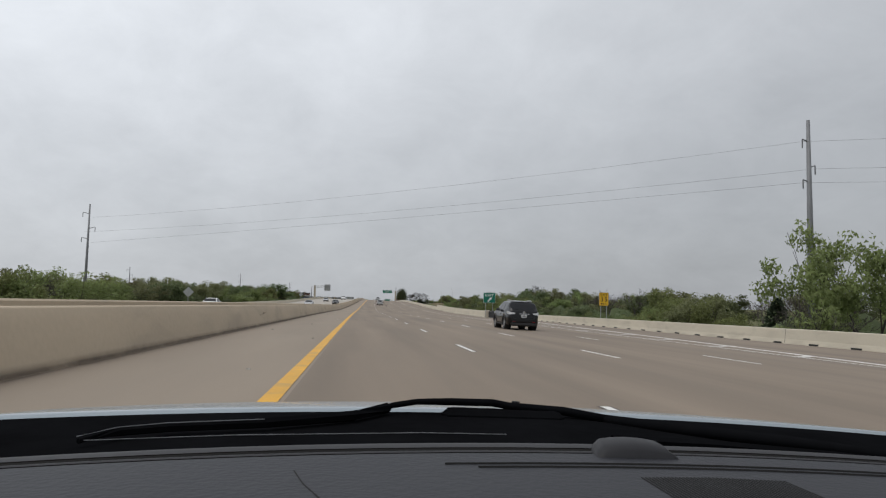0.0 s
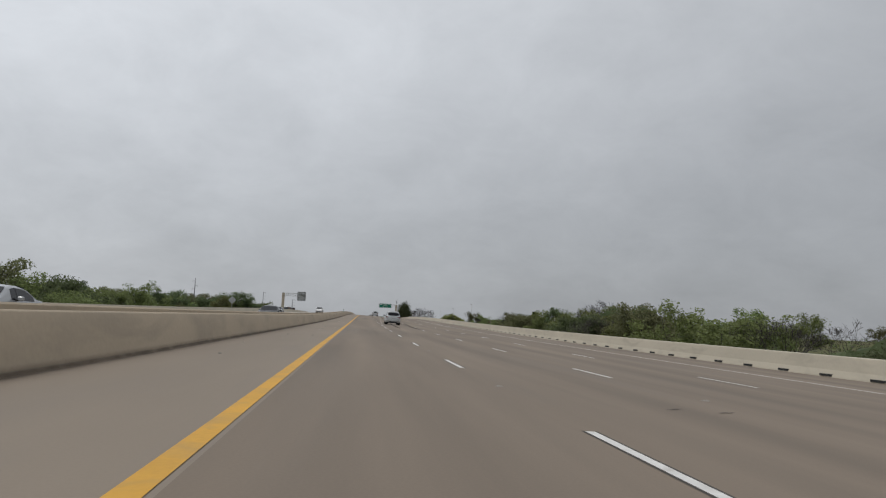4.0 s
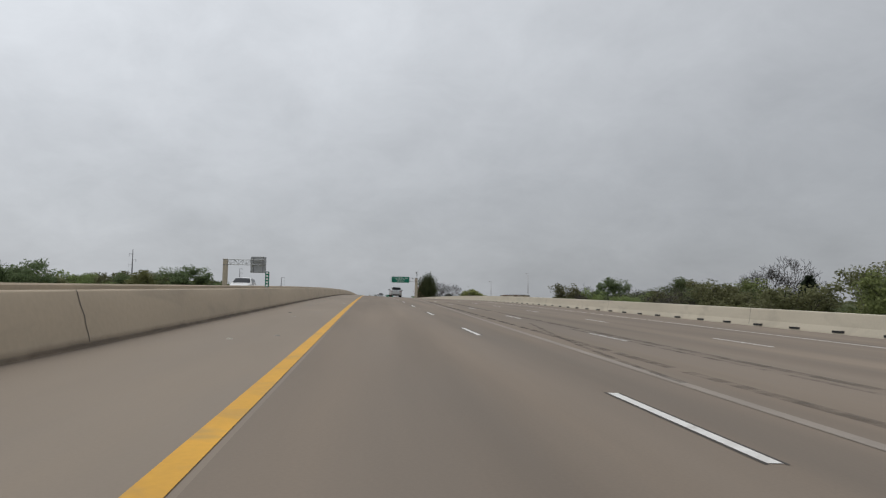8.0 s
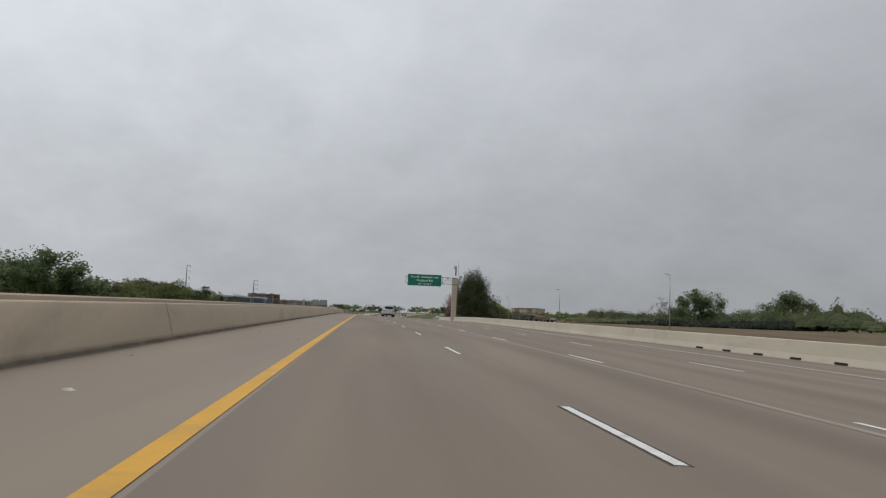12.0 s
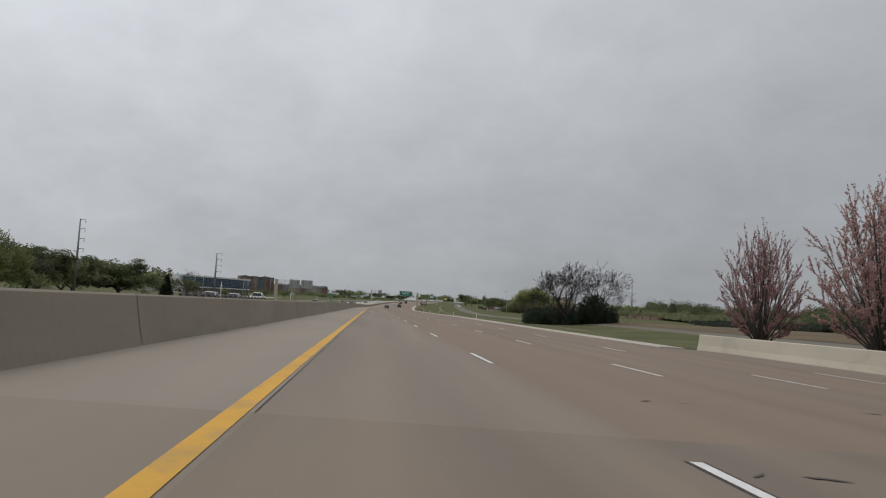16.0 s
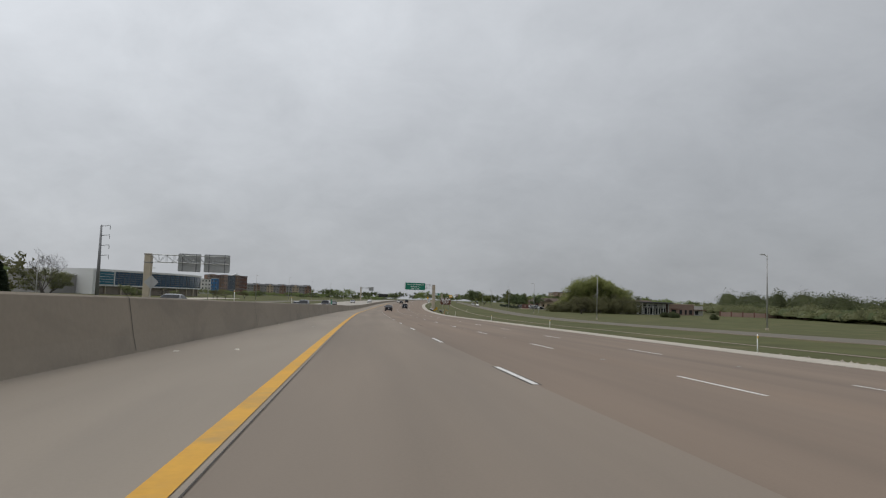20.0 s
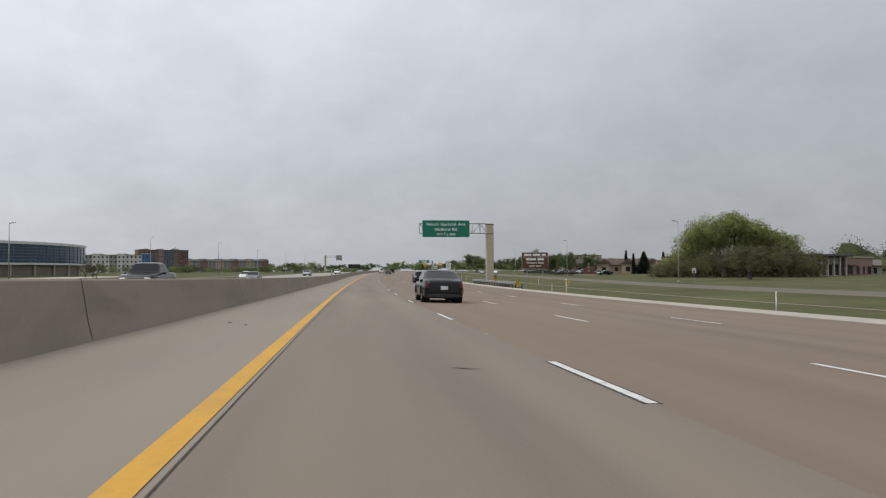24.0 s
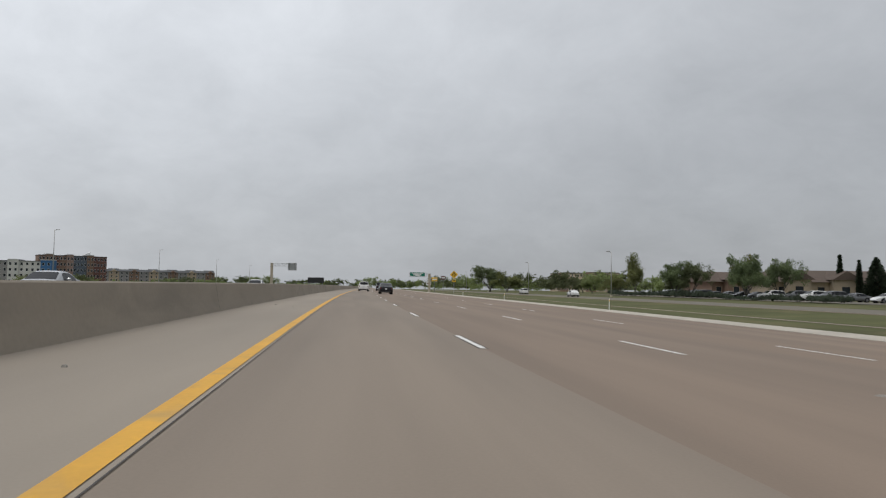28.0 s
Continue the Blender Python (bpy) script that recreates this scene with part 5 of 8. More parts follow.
def make_shrub(seed, lobes, mat, count, size, label, name="bush", category="bush", rough=0.16, shoots=0.0, filled=0.72):
    """A dense bush or crown: leaves over the lumpy skins of rounded lobes (x, y, z, rx, ry, rz), with stems inside."""
    rng = random.Random(seed)
    root = thing(name, Matrix.Translation((0, -300, -60)), label, category)
    g = Geo()
    for x, y, z, rx, ry, rz in lobes:
        g.tube([(x * 0.3, y * 0.3, -0.5), (x * 0.6, y * 0.6, z * 0.5), (x + 0.1, y, z)], [0.16, 0.1, 0.05], 6)
    g.make("trunk", BARK, root)
    area = [rx * rz + ry * rz for _, _, _, rx, ry, rz in lobes]
    v, f = [], []
    for x, y, z, rx, ry, rz in lobes:
        core(v, f, Vector((x, y, z)), rx * filled, ry * filled, rz * filled, seed + x)
    for _ in range(count):
        x, y, z, rx, ry, rz = rng.choices(lobes, area)[0]
        d = ball(rng)
        lump = 1 + rough * noise.noise(d * 2.6 + Vector((x, y, seed))) + (0.10 + shoots) * noise.noise(d * 7.0 + Vector((seed, x, z)))
        if shoots and d.z > -0.2:
            lump += shoots * max(0.0, noise.noise(d * 13.0 + Vector((z, seed, y)))) * 2
        r = lump * (0.70 + 0.32 * rng.random() ** 0.6)
        q = Vector((x + d.x * rx * r, y + d.y * ry * r, max(0.05, z + d.z * rz * r)))
        leaf_on(v, f, q, d, size * rng.uniform(0.6, 1.4), rng)
    mesh("crown", v, f, mat, root)
    return root


def crown_lobes(seed, n):
    """Many small rounded lobes below the uneven outline of a broad crown."""
    rng = random.Random(seed)
    out = [(-5, 0, 8.0, 4.4, 3.2, 4.4), (0.5, 0, 10.0, 4.6, 3.4, 4.6), (6, 0, 8.4, 4.6, 3.2, 3.8), (11.5, 0, 7.4, 4.0, 3.0, 3.2)]
    for k in range(n):
        u = -14.5 + 31.5 * (k + rng.random()) / n
        r = rng.uniform(1.7, 3.0)
        high = float(np.interp(u, [-14.5, -12, -9, -7, 0, 4, 9, 13, 17], [8, 11, 11.4, 14.8, 17.4, 16.2, 13.4, 12.0, 9.5]))
        z = high - r - (0 if rng.random() < 0.5 else rng.uniform(2.0, 6.5)) + rng.uniform(-0.8, 0.3)
        out.append((u, rng.uniform(-3, 3), max(2.5, z), r * 1.2, r * 1.1, r))
    return out


def make_redbud(seed):
    """A vase-shaped tree 8 m high: straight limbs that fan out from a short trunk, with blossom along the twigs."""
    rng = random.Random(seed)
    root = thing("redbud_tree", Matrix.Translation((0, -300, -60)), "redbud tree in pink-red blossom on fine upright branches", "tree")
    g, v, f = Geo(), [], []
    foot, mid, wide, tall = Vector((0, 0, 0.8)), Vector((0, 0, 4.5)), 2.9, 3.4
    g.tube([(0, 0, -0.6), (0, 0, 0.1), (0, 0, 0.95)], [0.2, 0.15, 0.13], sides=8, cap=False)

    def blossom(a, b, n, loose):
        for _ in range(n):
            d = ball(rng)
            leaf_on(v, f, a.lerp(b, rng.random()) + d * loose * rng.random(), d, 0.05 * rng.uniform(0.6, 1.4), rng)

    for k in range(46):
        turn, lift = 2.399 * k + rng.uniform(-0.3, 0.3), math.radians(28 + 60 * ((k + rng.random()) / 46) ** 0.8)
        d = Vector((math.cos(turn) * math.cos(lift), math.sin(turn) * math.cos(lift), math.sin(lift)))
        # length to the crown's egg-shaped outline
        q, e = Vector(((foot.x - mid.x) / wide, (foot.y - mid.y) / wide, (foot.z - mid.z) / tall)), Vector((d.x / wide, d.y / wide, d.z / tall))
        qa, qb, qc = e.dot(e), 2 * q.dot(e), q.dot(q) - 1
        reach = (-qb + math.sqrt(max(0.05, qb * qb - 4 * qa * qc))) / (2 * qa) * rng.uniform(0.84, 0.98)
        path = [foot + d * reach * t + Vector((0, 0, 0.5 * math.sin(math.pi * t) * (1 - d.z))) for t in (0, 0.25, 0.5, 0.75, 1.0)]
        g.tube(path, [0.06, 0.045, 0.032, 0.02, 0.009], sides=5, cap=False)
        blossom(path[3], path[4], 36, 0.09)
        for c in range(11):
            t = 0.38 + 0.6 * (c + rng.random()) / 11
            a = path[int(t * 4)].lerp(path[min(4, int(t * 4) + 1)], t * 4 % 1)
            nd = (d + ball(rng) * 0.62 + Vector((0, 0, 0.25))).normalized()
            b = a + nd * reach * rng.uniform(0.14, 0.3)
            g.tube([a, b], [0.012, 0.006], sides=3, cap=False)
            blossom(a.lerp(b, 0.25), b, 32, 0.075)
            b2 = a.lerp(b, 0.5) + (nd + ball(rng) * 0.6).normalized() * reach * 0.09
            g.tube([a.lerp(b, 0.5), b2], [0.008, 0.005], sides=3, cap=False)
            blossom(a.lerp(b, 0.5), b2, 14, 0.06)
    g.make("trunk", BARK, root, True)
    mesh("crown", v, f, LEAF_RED, root)
    return root


SPRING = "leafy green tree in fresh spring leaf"
protos = {
    "green": [make_tree(s, 9.5, 0.9, 3, LEAF_A, 9500, 0.165, SPRING, spread=0.75, puff=1.15) for s in (1, 2)],
    "broad": [make_shrub(21, crown_lobes(21, 34), LEAF_G, 52000, 0.2, "broad round tree in fresh yellow-green leaf", "tree", "tree", 0.6, 0.2, 0.42),
              make_shrub(22, [(-17, 1, 1.4, 3.0, 3.0, 2.0), (-12, 0, 2.2, 3.6, 4.0, 2.8), (-6.5, -1, 2.6, 3.8, 4.0, 3.6), (-1, -2, 3.2, 3.8, 4.0, 3.4), (5, -2, 3.4, 4.4, 4.0, 3.8), (11, -1, 3.4, 4.2, 4.0, 4.4), (16.5, -1, 3.2, 4.4, 4.0, 3.6)], LEAF_C, 22000, 0.2, "olive thicket below a broad tree", "bush", "bush", 0.5, 0.16, 0.6)],
    "olive": [make_tree(s, 9.0, 1.2, 3, LEAF_C, 6200, 0.16, "half-leaved olive-green tree at the roadside", up=0.15, spread=0.75, puff=1.0) for s in (3, 4)],
    "dark": [make_tree(s, 9.0, 0.8, 3, LEAF_B, 8600, 0.18, "dense dark-green evergreen oak with a rounded crown", spread=0.8, puff=1.15) for s in (5, 6)],
    "bare": [make_tree(s, 10.0, 1.9, 5, LEAF_C, 0, 0.1, "bare grey tree with fine branching twigs", name="bare_tree", spread=0.7, up=0.08, kids=(2, 3)) for s in (7, 8)],
    "fan": [make_tree(s, 13.0, 1.7, 6, LEAF_C, 0, 0.1, "large bare tree with arching limbs and fine dark twigs", name="bare_tree", spread=0.75, up=0.02, kids=(2, 3), stout=0.044, thin=0.028, bark=DARK_BARK, limbs=7, rise=(0.12, 1.9), shrink=0.75) for s in (17, 18)],
    "tall": [make_tree(s, 15.0, 1.0, 4, LEAF_T, 15000, 0.16, "tall airy tree in young green leaf", spread=0.78, up=0.14, puff=0.75) for s in (19,)],
    "elm": [make_shrub(23, [(0, 0, 4.6, 4.1, 4.0, 3.9), (-1.5, 0.3, 7.0, 2.5, 2.5, 4.0), (1.7, 0, 7.2, 2.5, 2.5, 4.0), (0.2, 0, 8.6, 2.0, 2.0, 3.4)], LEAF_E, 27000, 0.13, "dense dark-green tree with upright shoots", "tree", "tree", 0.45, 0.26, 0.5)],
    "red": [make_redbud(9)],
    "cedar": [make_conifer(10, 8.0, 4.6, LEAF_DARK, "dark conical cedar tree", 3600)],
    "cypress": [make_conifer(12, 8.0, 1.2, LEAF_DARK, "narrow dark Italian cypress", 1800, "cypress_tree")],
}
PROTO_H = {"green": 9.5, "olive": 9.0, "dark": 9.0, "bare": 10.0, "red": 8.0, "cedar": 8.0, "cypress": 8.0, "elm": 12.6, "fan": 13.0, "tall": 15.0, "broad": 16.0}
tree_rng = random.Random(77)
used_proto = set()


def plant(kind, s, x, height, group="", wide=1.0, sink=0.0, which=None):
    """A tree of that height on the ground; the first of a kind is the built one itself."""
    src = protos[kind][which if which is not None else tree_rng.randrange(len(protos[kind]))]
    k = height / PROTO_H[kind]
    m = Matrix.Translation(at(s, x, ground_h(s, x) - sink)) @ pose(0, 0, 0, 0, 0, tree_rng.uniform(0, 360)) @ Matrix.Diagonal((k * wide, k * wide, k, 1))
    if src not in used_proto:
        used_proto.add(src)
        src.matrix_world = m
        ob = src
    else:
        ob = copy_thing(src, m @ Matrix.Diagonal((1 / src.scale.x, 1 / src.scale.y, 1 / src.scale.z, 1)))
    if group:
        ob["group"] = group
    return ob


def woods(s0, s1, x0, x1, count, h0, h1, mix, group):
    for k in range(count):
        s = s0 + (s1 - s0) * (k + tree_rng.random()) / count
        plant(tree_rng.choices(list(mix), list(mix.values()))[0], s, tree_rng.uniform(x0, x1), tree_rng.uniform(h0, h1), group, tree_rng.uniform(1.0, 1.35))


# single trees that stand out
plant("green", 74, 57.5, 17.0, wide=0.72, which=0)
plant("fan", 434, 101, 18.5, wide=0.85, which=0)
plant("bare", 424, 92, 13.5, wide=0.5)
plant("olive", 392, 99, 14.5, wide=1.2, which=0)
plant("olive", 398, 106, 13.0, wide=1.1, which=1)
plant("bare", 228, 88, 14.0)
plant("dark", 745, 165, 20.0, wide=0.95)
plant("bare", 748, 150, 17.0)
plant("dark", 752, 224, 22.0)
plant("dark", 583, -78, 15.0, wide=1.3)
plant("green", 496, -70, 12.0, wide=1.3)
plant("dark", 752, -100, 15.0, wide=1.35)
plant("green", 745, -114, 14.0, wide=1.2)
plant("dark", 838, -107, 15.0, wide=1.7)
plant("dark", 826, -120, 14.0, wide=1.5)
plant("green", 800, -112, 12.0, wide=1.3)
plant("bare", 876, -91, 14.5, wide=0.8)
plant("cedar", 866, -97, 10.0, wide=1.1)
plant("olive", 889, -96, 9.0, wide=1.4)
plant("elm", 556, 23.6, 12.4, wide=0.98)
plant("red", 576, 21.5, 7.2, wide=0.92)
plant("red", 568.5, 23.0, 8.7, wide=1.0)
plant("fan", 680, 39.6, 13.4, wide=1.05, which=0)
plant("fan", 684, 47.8, 13.2, wide=1.0, which=1)
plant("bare", 681, 32.6, 6.0, wide=0.9)
for m_s, m_x, shrub in (
    (682, 37.0, make_shrub(31, [(-3.2, 0, 1.4, 2.6, 2.8, 2.3), (0.2, 0.6, 1.7, 3.2, 3.0, 2.3), (3.4, 0, 1.6, 2.8, 2.8, 2.5)], LEAF_DARK, 15000, 0.15, "broad dark evergreen bush below the bare trees")),
    (683, 46.2, make_shrub(32, [(0, 0, 2.6, 3.0, 3.0, 4.0), (-1.0, 0.4, 1.6, 3.0, 2.6, 2.2), (3.2, 0.2, 1.7, 2.6, 2.6, 2.4)], LEAF_DARK, 13000, 0.15, "taller peaked dark evergreen bush below the bare trees")),
):
    shrub.matrix_world = Matrix.Translation(at(m_s, m_x, ground_h(m_s, m_x) - 0.35)) @ pose(0, 0, 0, 0, 0, heading(m_s))
    shrub["group"] = "evergreen bushes below the bare trees"
for m_s, m_x, shrub in ((990, 91.0, protos["broad"][0]), (982, 89.0, protos["broad"][1])):
    shrub.matrix_world = Matrix.Translation(at(m_s, m_x, ground_h(m_s, m_x) - 0.3)) @ pose(0, 0, 0, 0, 0, heading(m_s) - 12)
for b_s, b_x, b_r in ((936, 108.5, 1.7), (940, 106.5, 1.4), (922, 118, 1.3), (958, 113, 1.2)):
    clump = make_shrub(int(b_s), [(0, 0, b_r * 0.6, b_r, b_r, b_r * 0.8), (b_r * 0.9, 0.2, b_r * 0.45, b_r * 0.8, b_r * 0.7, b_r * 0.65)], LEAF_E, 1800, 0.14, "small rounded dark bush in the open field")
    clump.matrix_world = stand(b_s, b_x)
    clump["group"] = "bushes in the field"
for b_s, b_x, b_h in ((986, 84, 8.0), (976, 83.5, 7.0), (1001, 82, 6.0)):
    plant("bare", b_s, b_x, b_h, wide=1.1)
plant("dark", 1107, 70, 8.0, wide=0.9)
plant("dark", 1104, 72.2, 7.4, wide=0.8)
plant("green", 1130, 69.5, 10.6, wide=0.62)
plant("dark", 1078, 70.6, 8.0, "trees along the frontage road", 0.75)
plant("dark", 1084, 80.6, 7.6, "trees along the frontage road", 0.8)
plant("green", 1083, 73.4, 8.2, "trees along the frontage road", 0.75)
plant("dark", 1282, 56.6, 12.0, wide=1.3)
plant("green", 1268, 62, 9.0, wide=1.2)
for s, x, h in ((1090, 97.5, 9.2), (1087, 99.5, 8.0), (1083, 110, 8.5)):
    plant("cypress", s, x, h, "cypresses by the restaurant")
plant("cedar", 1088, 104, 8.6, wide=1.1)
plant("green", 1050, 116, 7.5, wide=1.4)
plant("olive", 953, 78, 6.5, wide=1.5)

# woods along the embankment
woods(125, 210, 48, 62, 9, 6.0, 8.2, {"green": 2, "olive": 5, "dark": 2, "bare": 1}, "woods right of the bridge")
woods(210, 440, 46, 60, 22, 8.0, 11, {"green": 3, "olive": 5, "dark": 2, "bare": 2, "cedar": 1}, "woods right of the bridge")
woods(60, 125, 46, 60, 6, 8.0, 11, {"green": 3, "olive": 5, "dark": 2, "bare": 2, "cedar": 1}, "woods right of the bridge")
woods(60, 460, 62, 120, 32, 10, 13, {"green": 3, "olive": 4, "dark": 2, "bare": 3}, "woods right of the bridge")
woods(-10, 275, -62, -46, 30, 9.0, 11.6, {"green": 4, "olive": 5, "dark": 3, "bare": 1}, "woods left of the bridge")
woods(-10, 760, -130, -78, 46, 10, 13, {"green": 3, "olive": 4, "dark": 3, "bare": 2}, "woods left of the bridge")
woods(1150, 1260, 80, 125, 8, 5, 7, {"green": 4, "olive": 3, "dark": 3}, "trees among the shops")
woods(920, 1120, -110, -84, 10, 3.5, 5.5, {"bare": 3, "olive": 2}, "young trees by the offices")


def far_trees(s0, s1, x0, x1, count, h0, h1, kinds, label, seed):
    """A distant belt of trees as one mesh a kind of leaf."""
    rng = random.Random(seed)
    for kind in kinds:
        src = protos[kind][0]
        crown = [c for c in src.children if c.name.startswith("crown")][0].data
        co = np.empty(len(crown.vertices) * 3)
        crown.vertices.foreach_get("co", co)
        co = co.reshape(-1, 3, 3)
        v = []
        for k in range(count // len(kinds)):
            s, x = rng.uniform(s0, s1), rng.uniform(x0, x1)
            g = ground(s, x)
            k2 = rng.uniform(h0, h1) / PROTO_H[kind]
            a = rng.uniform(0, 6.28)
            pick = co[rng.randrange(9)::9].reshape(-1, 3)
            mid = pick.reshape(-1, 3, 3).mean(1, keepdims=True)
            pick = ((pick.reshape(-1, 3, 3) - mid) * 2.3 + mid).reshape(-1, 3)
            w = k2 * rng.uniform(1.1, 1.6)
            v.append(np.stack([(pick[:, 0] * math.cos(a) - pick[:, 1] * math.sin(a)) * w + g.x, (pick[:, 0] * math.sin(a) + pick[:, 1] * math.cos(a)) * w + g.y, pick[:, 2] * k2 - 0.8 + g.z], 1))
        v = np.concatenate(v)
        f = np.arange(len(v)).reshape(-1, 3).tolist()
        tagged(mesh("tree_line", v.tolist(), f, crown.materials[0]), label, "tree line", kind="stuff")


far_trees(1230, 1750, 62, 260, 84, 7, 12, ("green", "dark"), "distant trees among the shops", 2)
far_trees(960, 1650, -230, -150, 60, 3.5, 6, ("green", "olive"), "young trees round the offices", 3)
far_trees(1250, 1800, -160, -48, 50, 3.5, 6.5, ("green", "dark"), "distant trees beyond the opposite lanes", 4)
far_trees(1700, 2400, -500, 500, 130, 10, 17, ("green", "dark"), "trees on the horizon", 5)
far_trees(600, 900, -170, -105, 70, 10, 14, ("green", "olive", "dark"), "woods beyond the opposite lanes", 7)


def brush(name, s0, s1, x0, x1, count, h, mat, label, seed, size=0.19):
    """Undergrowth that closes the woods: leaves on the skins of many crowded mounds of uneven height."""
    rng = random.Random(seed)
    v, f, mounds = [], [], []
    width = min(h * 0.55, (x1 - x0) * 0.5)
    for _ in range(max(12, int((s1 - s0) * (x1 - x0) / (width * width * 1.1)))):
        s, x = rng.uniform(s0, s1), rng.uniform(x0 + width * 0.4, x1 - width * 0.4)
        top = h * (0.70 + 0.62 * noise.noise(Vector((s * 0.05, x * 0.08, seed))) + rng.uniform(-0.12, 0.2))
        mounds.append((ground(s, x), width * rng.uniform(0.6, 1.2), max(0.5, top), rng.uniform(0, 50)))
    for c, r, top, k in mounds:
        core(v, f, c + Vector((0, 0, top * 0.36)), r * 0.74, r * 0.74, top * 0.46, k, True)
    for _ in range(count):
        c, r, top, k = rng.choice(mounds)
        d = ball(rng)
        d.z = abs(d.z) if rng.random() < 0.8 else d.z * 0.5
        lump = 1 + 0.22 * noise.noise(d * 2.4 + Vector((k, 0, 0))) + 0.1 * noise.noise(d * 6.0 + Vector((0, k, 0)))
        r2 = lump * (0.72 + 0.3 * rng.random() ** 0.6)
        leaf_on(v, f, c + Vector((d.x * r * r2, d.y * r * r2, max(0.1, top * (0.42 + 0.58 * d.z * r2)))), d, size * rng.uniform(0.55, 1.3), rng)
    return tagged(mesh(name, v, f, mat), label, "undergrowth", kind="stuff")


brush("undergrowth", 30, 450, 42, 52, 130000, 5.0, LEAF_T, "dense olive undergrowth at the edge of the woods", 1, 0.15)
brush("undergrowth", 60, 470, 50, 72, 48000, 7.4, LEAF_B, "dark undergrowth inside the woods", 2)
brush("undergrowth", -30, 285, -57, -45, 115000, 7.0, LEAF_T, "dense green undergrowth beyond the opposite lanes", 3, 0.155)
brush("undergrowth", 285, 610, -72, -46, 50000, 4.6, LEAF_B, "low green undergrowth beyond the opposite lanes", 8)
brush("undergrowth", -10, 330, -78, -56, 36000, 8.6, LEAF_B, "dark undergrowth inside the woods", 4)
brush("undergrowth", 770, 1080, 178, 250, 22000, 6.5, LEAF_B, "dark scrub behind the field", 5, 0.3)
brush("undergrowth", 640, 800, 120, 175, 22000, 3.6, LEAF_DARK, "dark scrub behind the brown field", 6, 0.3)
brush("undergrowth", 430, 640, 150, 190, 16000, 7.0, LEAF_B, "dark scrub behind the brown field", 7, 0.3)
brush("tree_belt", 800, 1120, 190, 222, 52000, 13.0, LEAF_B, "belt of rounded green trees behind the field", 21, 0.42)
brush("tree_belt", 760, 1120, 176, 196, 24000, 7.0, LEAF_C, "belt of olive green trees behind the field", 22, 0.45)
brush("tree_belt", 640, 800, 165, 195, 30000, 11.5, LEAF_B, "belt of rounded green trees behind the brown field", 23, 0.4)
brush("hedge", 1042, 1135, 64.0, 65.6, 7500, 1.75, LEAF_DARK, "low clipped dark hedge before the car park", 9, 0.12)

# ---- buildings ----
GLASS_BLUE = glass_material("blue_curtain_glass", (0.035, 0.075, 0.125), 0.12, 0.34)
GLASS_TEAL = glass_material("teal_glass", (0.03, 0.12, 0.17), 0.1, 0.34)
PANE = glass_material("window_glass", (0.03, 0.035, 0.04), 0.1)
BRICK = material("red_brick", (0.165, 0.082, 0.063), 0.9, vary=0.14, scale=0.4, fine=3)
BRICK_PALE = material("brown_brick", (0.215, 0.14, 0.102), 0.9, vary=0.14, scale=0.4, fine=3)
PLASTER = material("white_plaster", (0.55, 0.55, 0.52), 0.85, vary=0.08, scale=0.2, fine=2)
TAN = material("tan_stucco", (0.42, 0.34, 0.25), 0.88, vary=0.1, scale=0.3, fine=3)
GREY_SIDING = material("grey_siding", (0.26, 0.255, 0.25), 0.85, vary=0.1, scale=0.3, fine=3)
ROOF = material("brown_shingle_roof", (0.105, 0.078, 0.062), 0.92, vary=0.18, scale=0.8, fine=8)
ROOF_GREY = material("grey_roof", (0.085, 0.088, 0.09), 0.9, vary=0.15, scale=0.6, fine=6)
METAL_WHITE = material("white_metal_panel", (0.62, 0.63, 0.63), 0.5, vary=0.05)
BLUE_PANEL = material("blue_panel", (0.03, 0.13, 0.30), 0.6, vary=0.08)
PINK_BRICK = material("pale_pink_brick", (0.30, 0.21, 0.175), 0.9, vary=0.12, scale=0.4, fine=3)
SLATE = material("slate_blue_cladding", (0.10, 0.125, 0.16), 0.8, vary=0.1, scale=0.3, fine=3)
GROUND_FLOOR = material("brown_stone_cladding", (0.235, 0.205, 0.175), 0.85, vary=0.15, scale=0.3, fine=4)
WINE = material("dark_red_panel", (0.13, 0.062, 0.052), 0.8, vary=0.1)


class Front:
    """A wall plane from a to b in plan, seen from its right-hand side; u along it, z up, out towards the viewer."""

    def __init__(self, a, b, base):
        self.a, self.d = Vector((a.x, a.y, base)), Vector((b.x - a.x, b.y - a.y, 0))
        self.w = self.d.length
        self.d.normalize()
        self.n = Vector((self.d.y, -self.d.x, 0))
        self.m = Matrix((( self.d.x, -self.n.x, 0, self.a.x), (self.d.y, -self.n.y, 0, self.a.y), (0, 0, 1, self.a.z), (0, 0, 0, 1)))


def block(root, fr, u0, u1, depth0, depth1, z0, z1, mat, name="wall", bevel=0.0):
    ob = Geo().box(u0, u1, depth0, depth1, z0, z1, bevel=bevel).make(name, mat, root)
    return ob


def window(parent, u, z, w, h, y=0.0, glass=PANE, frame_mat=METAL_WHITE):
    """A framed window set into the wall face at y."""
    p = Geo().box(u, u + w, y - 0.03, y + 0.05, z, z + h).make("window", frame_mat, parent)
    Geo().box(u + 0.1, u + w - 0.1, y - 0.045, y + 0.02, z + 0.1, z + h - 0.1).make("pane", glass, p)
    return p


def house(name, a, b, base, label):
    fr = Front(a, b, base)
    root = thing(name, fr.m, label, "building")
    return root, fr


# curved glass office
base = ground(1060, -140).z
office, fr = house("office_building", at(1029, -147.5), at(1120, -112.5), base, "curved blue glass office building with white frame")
W, H = fr.w, at(1060, -130).z + 12.3 - base
n = 22


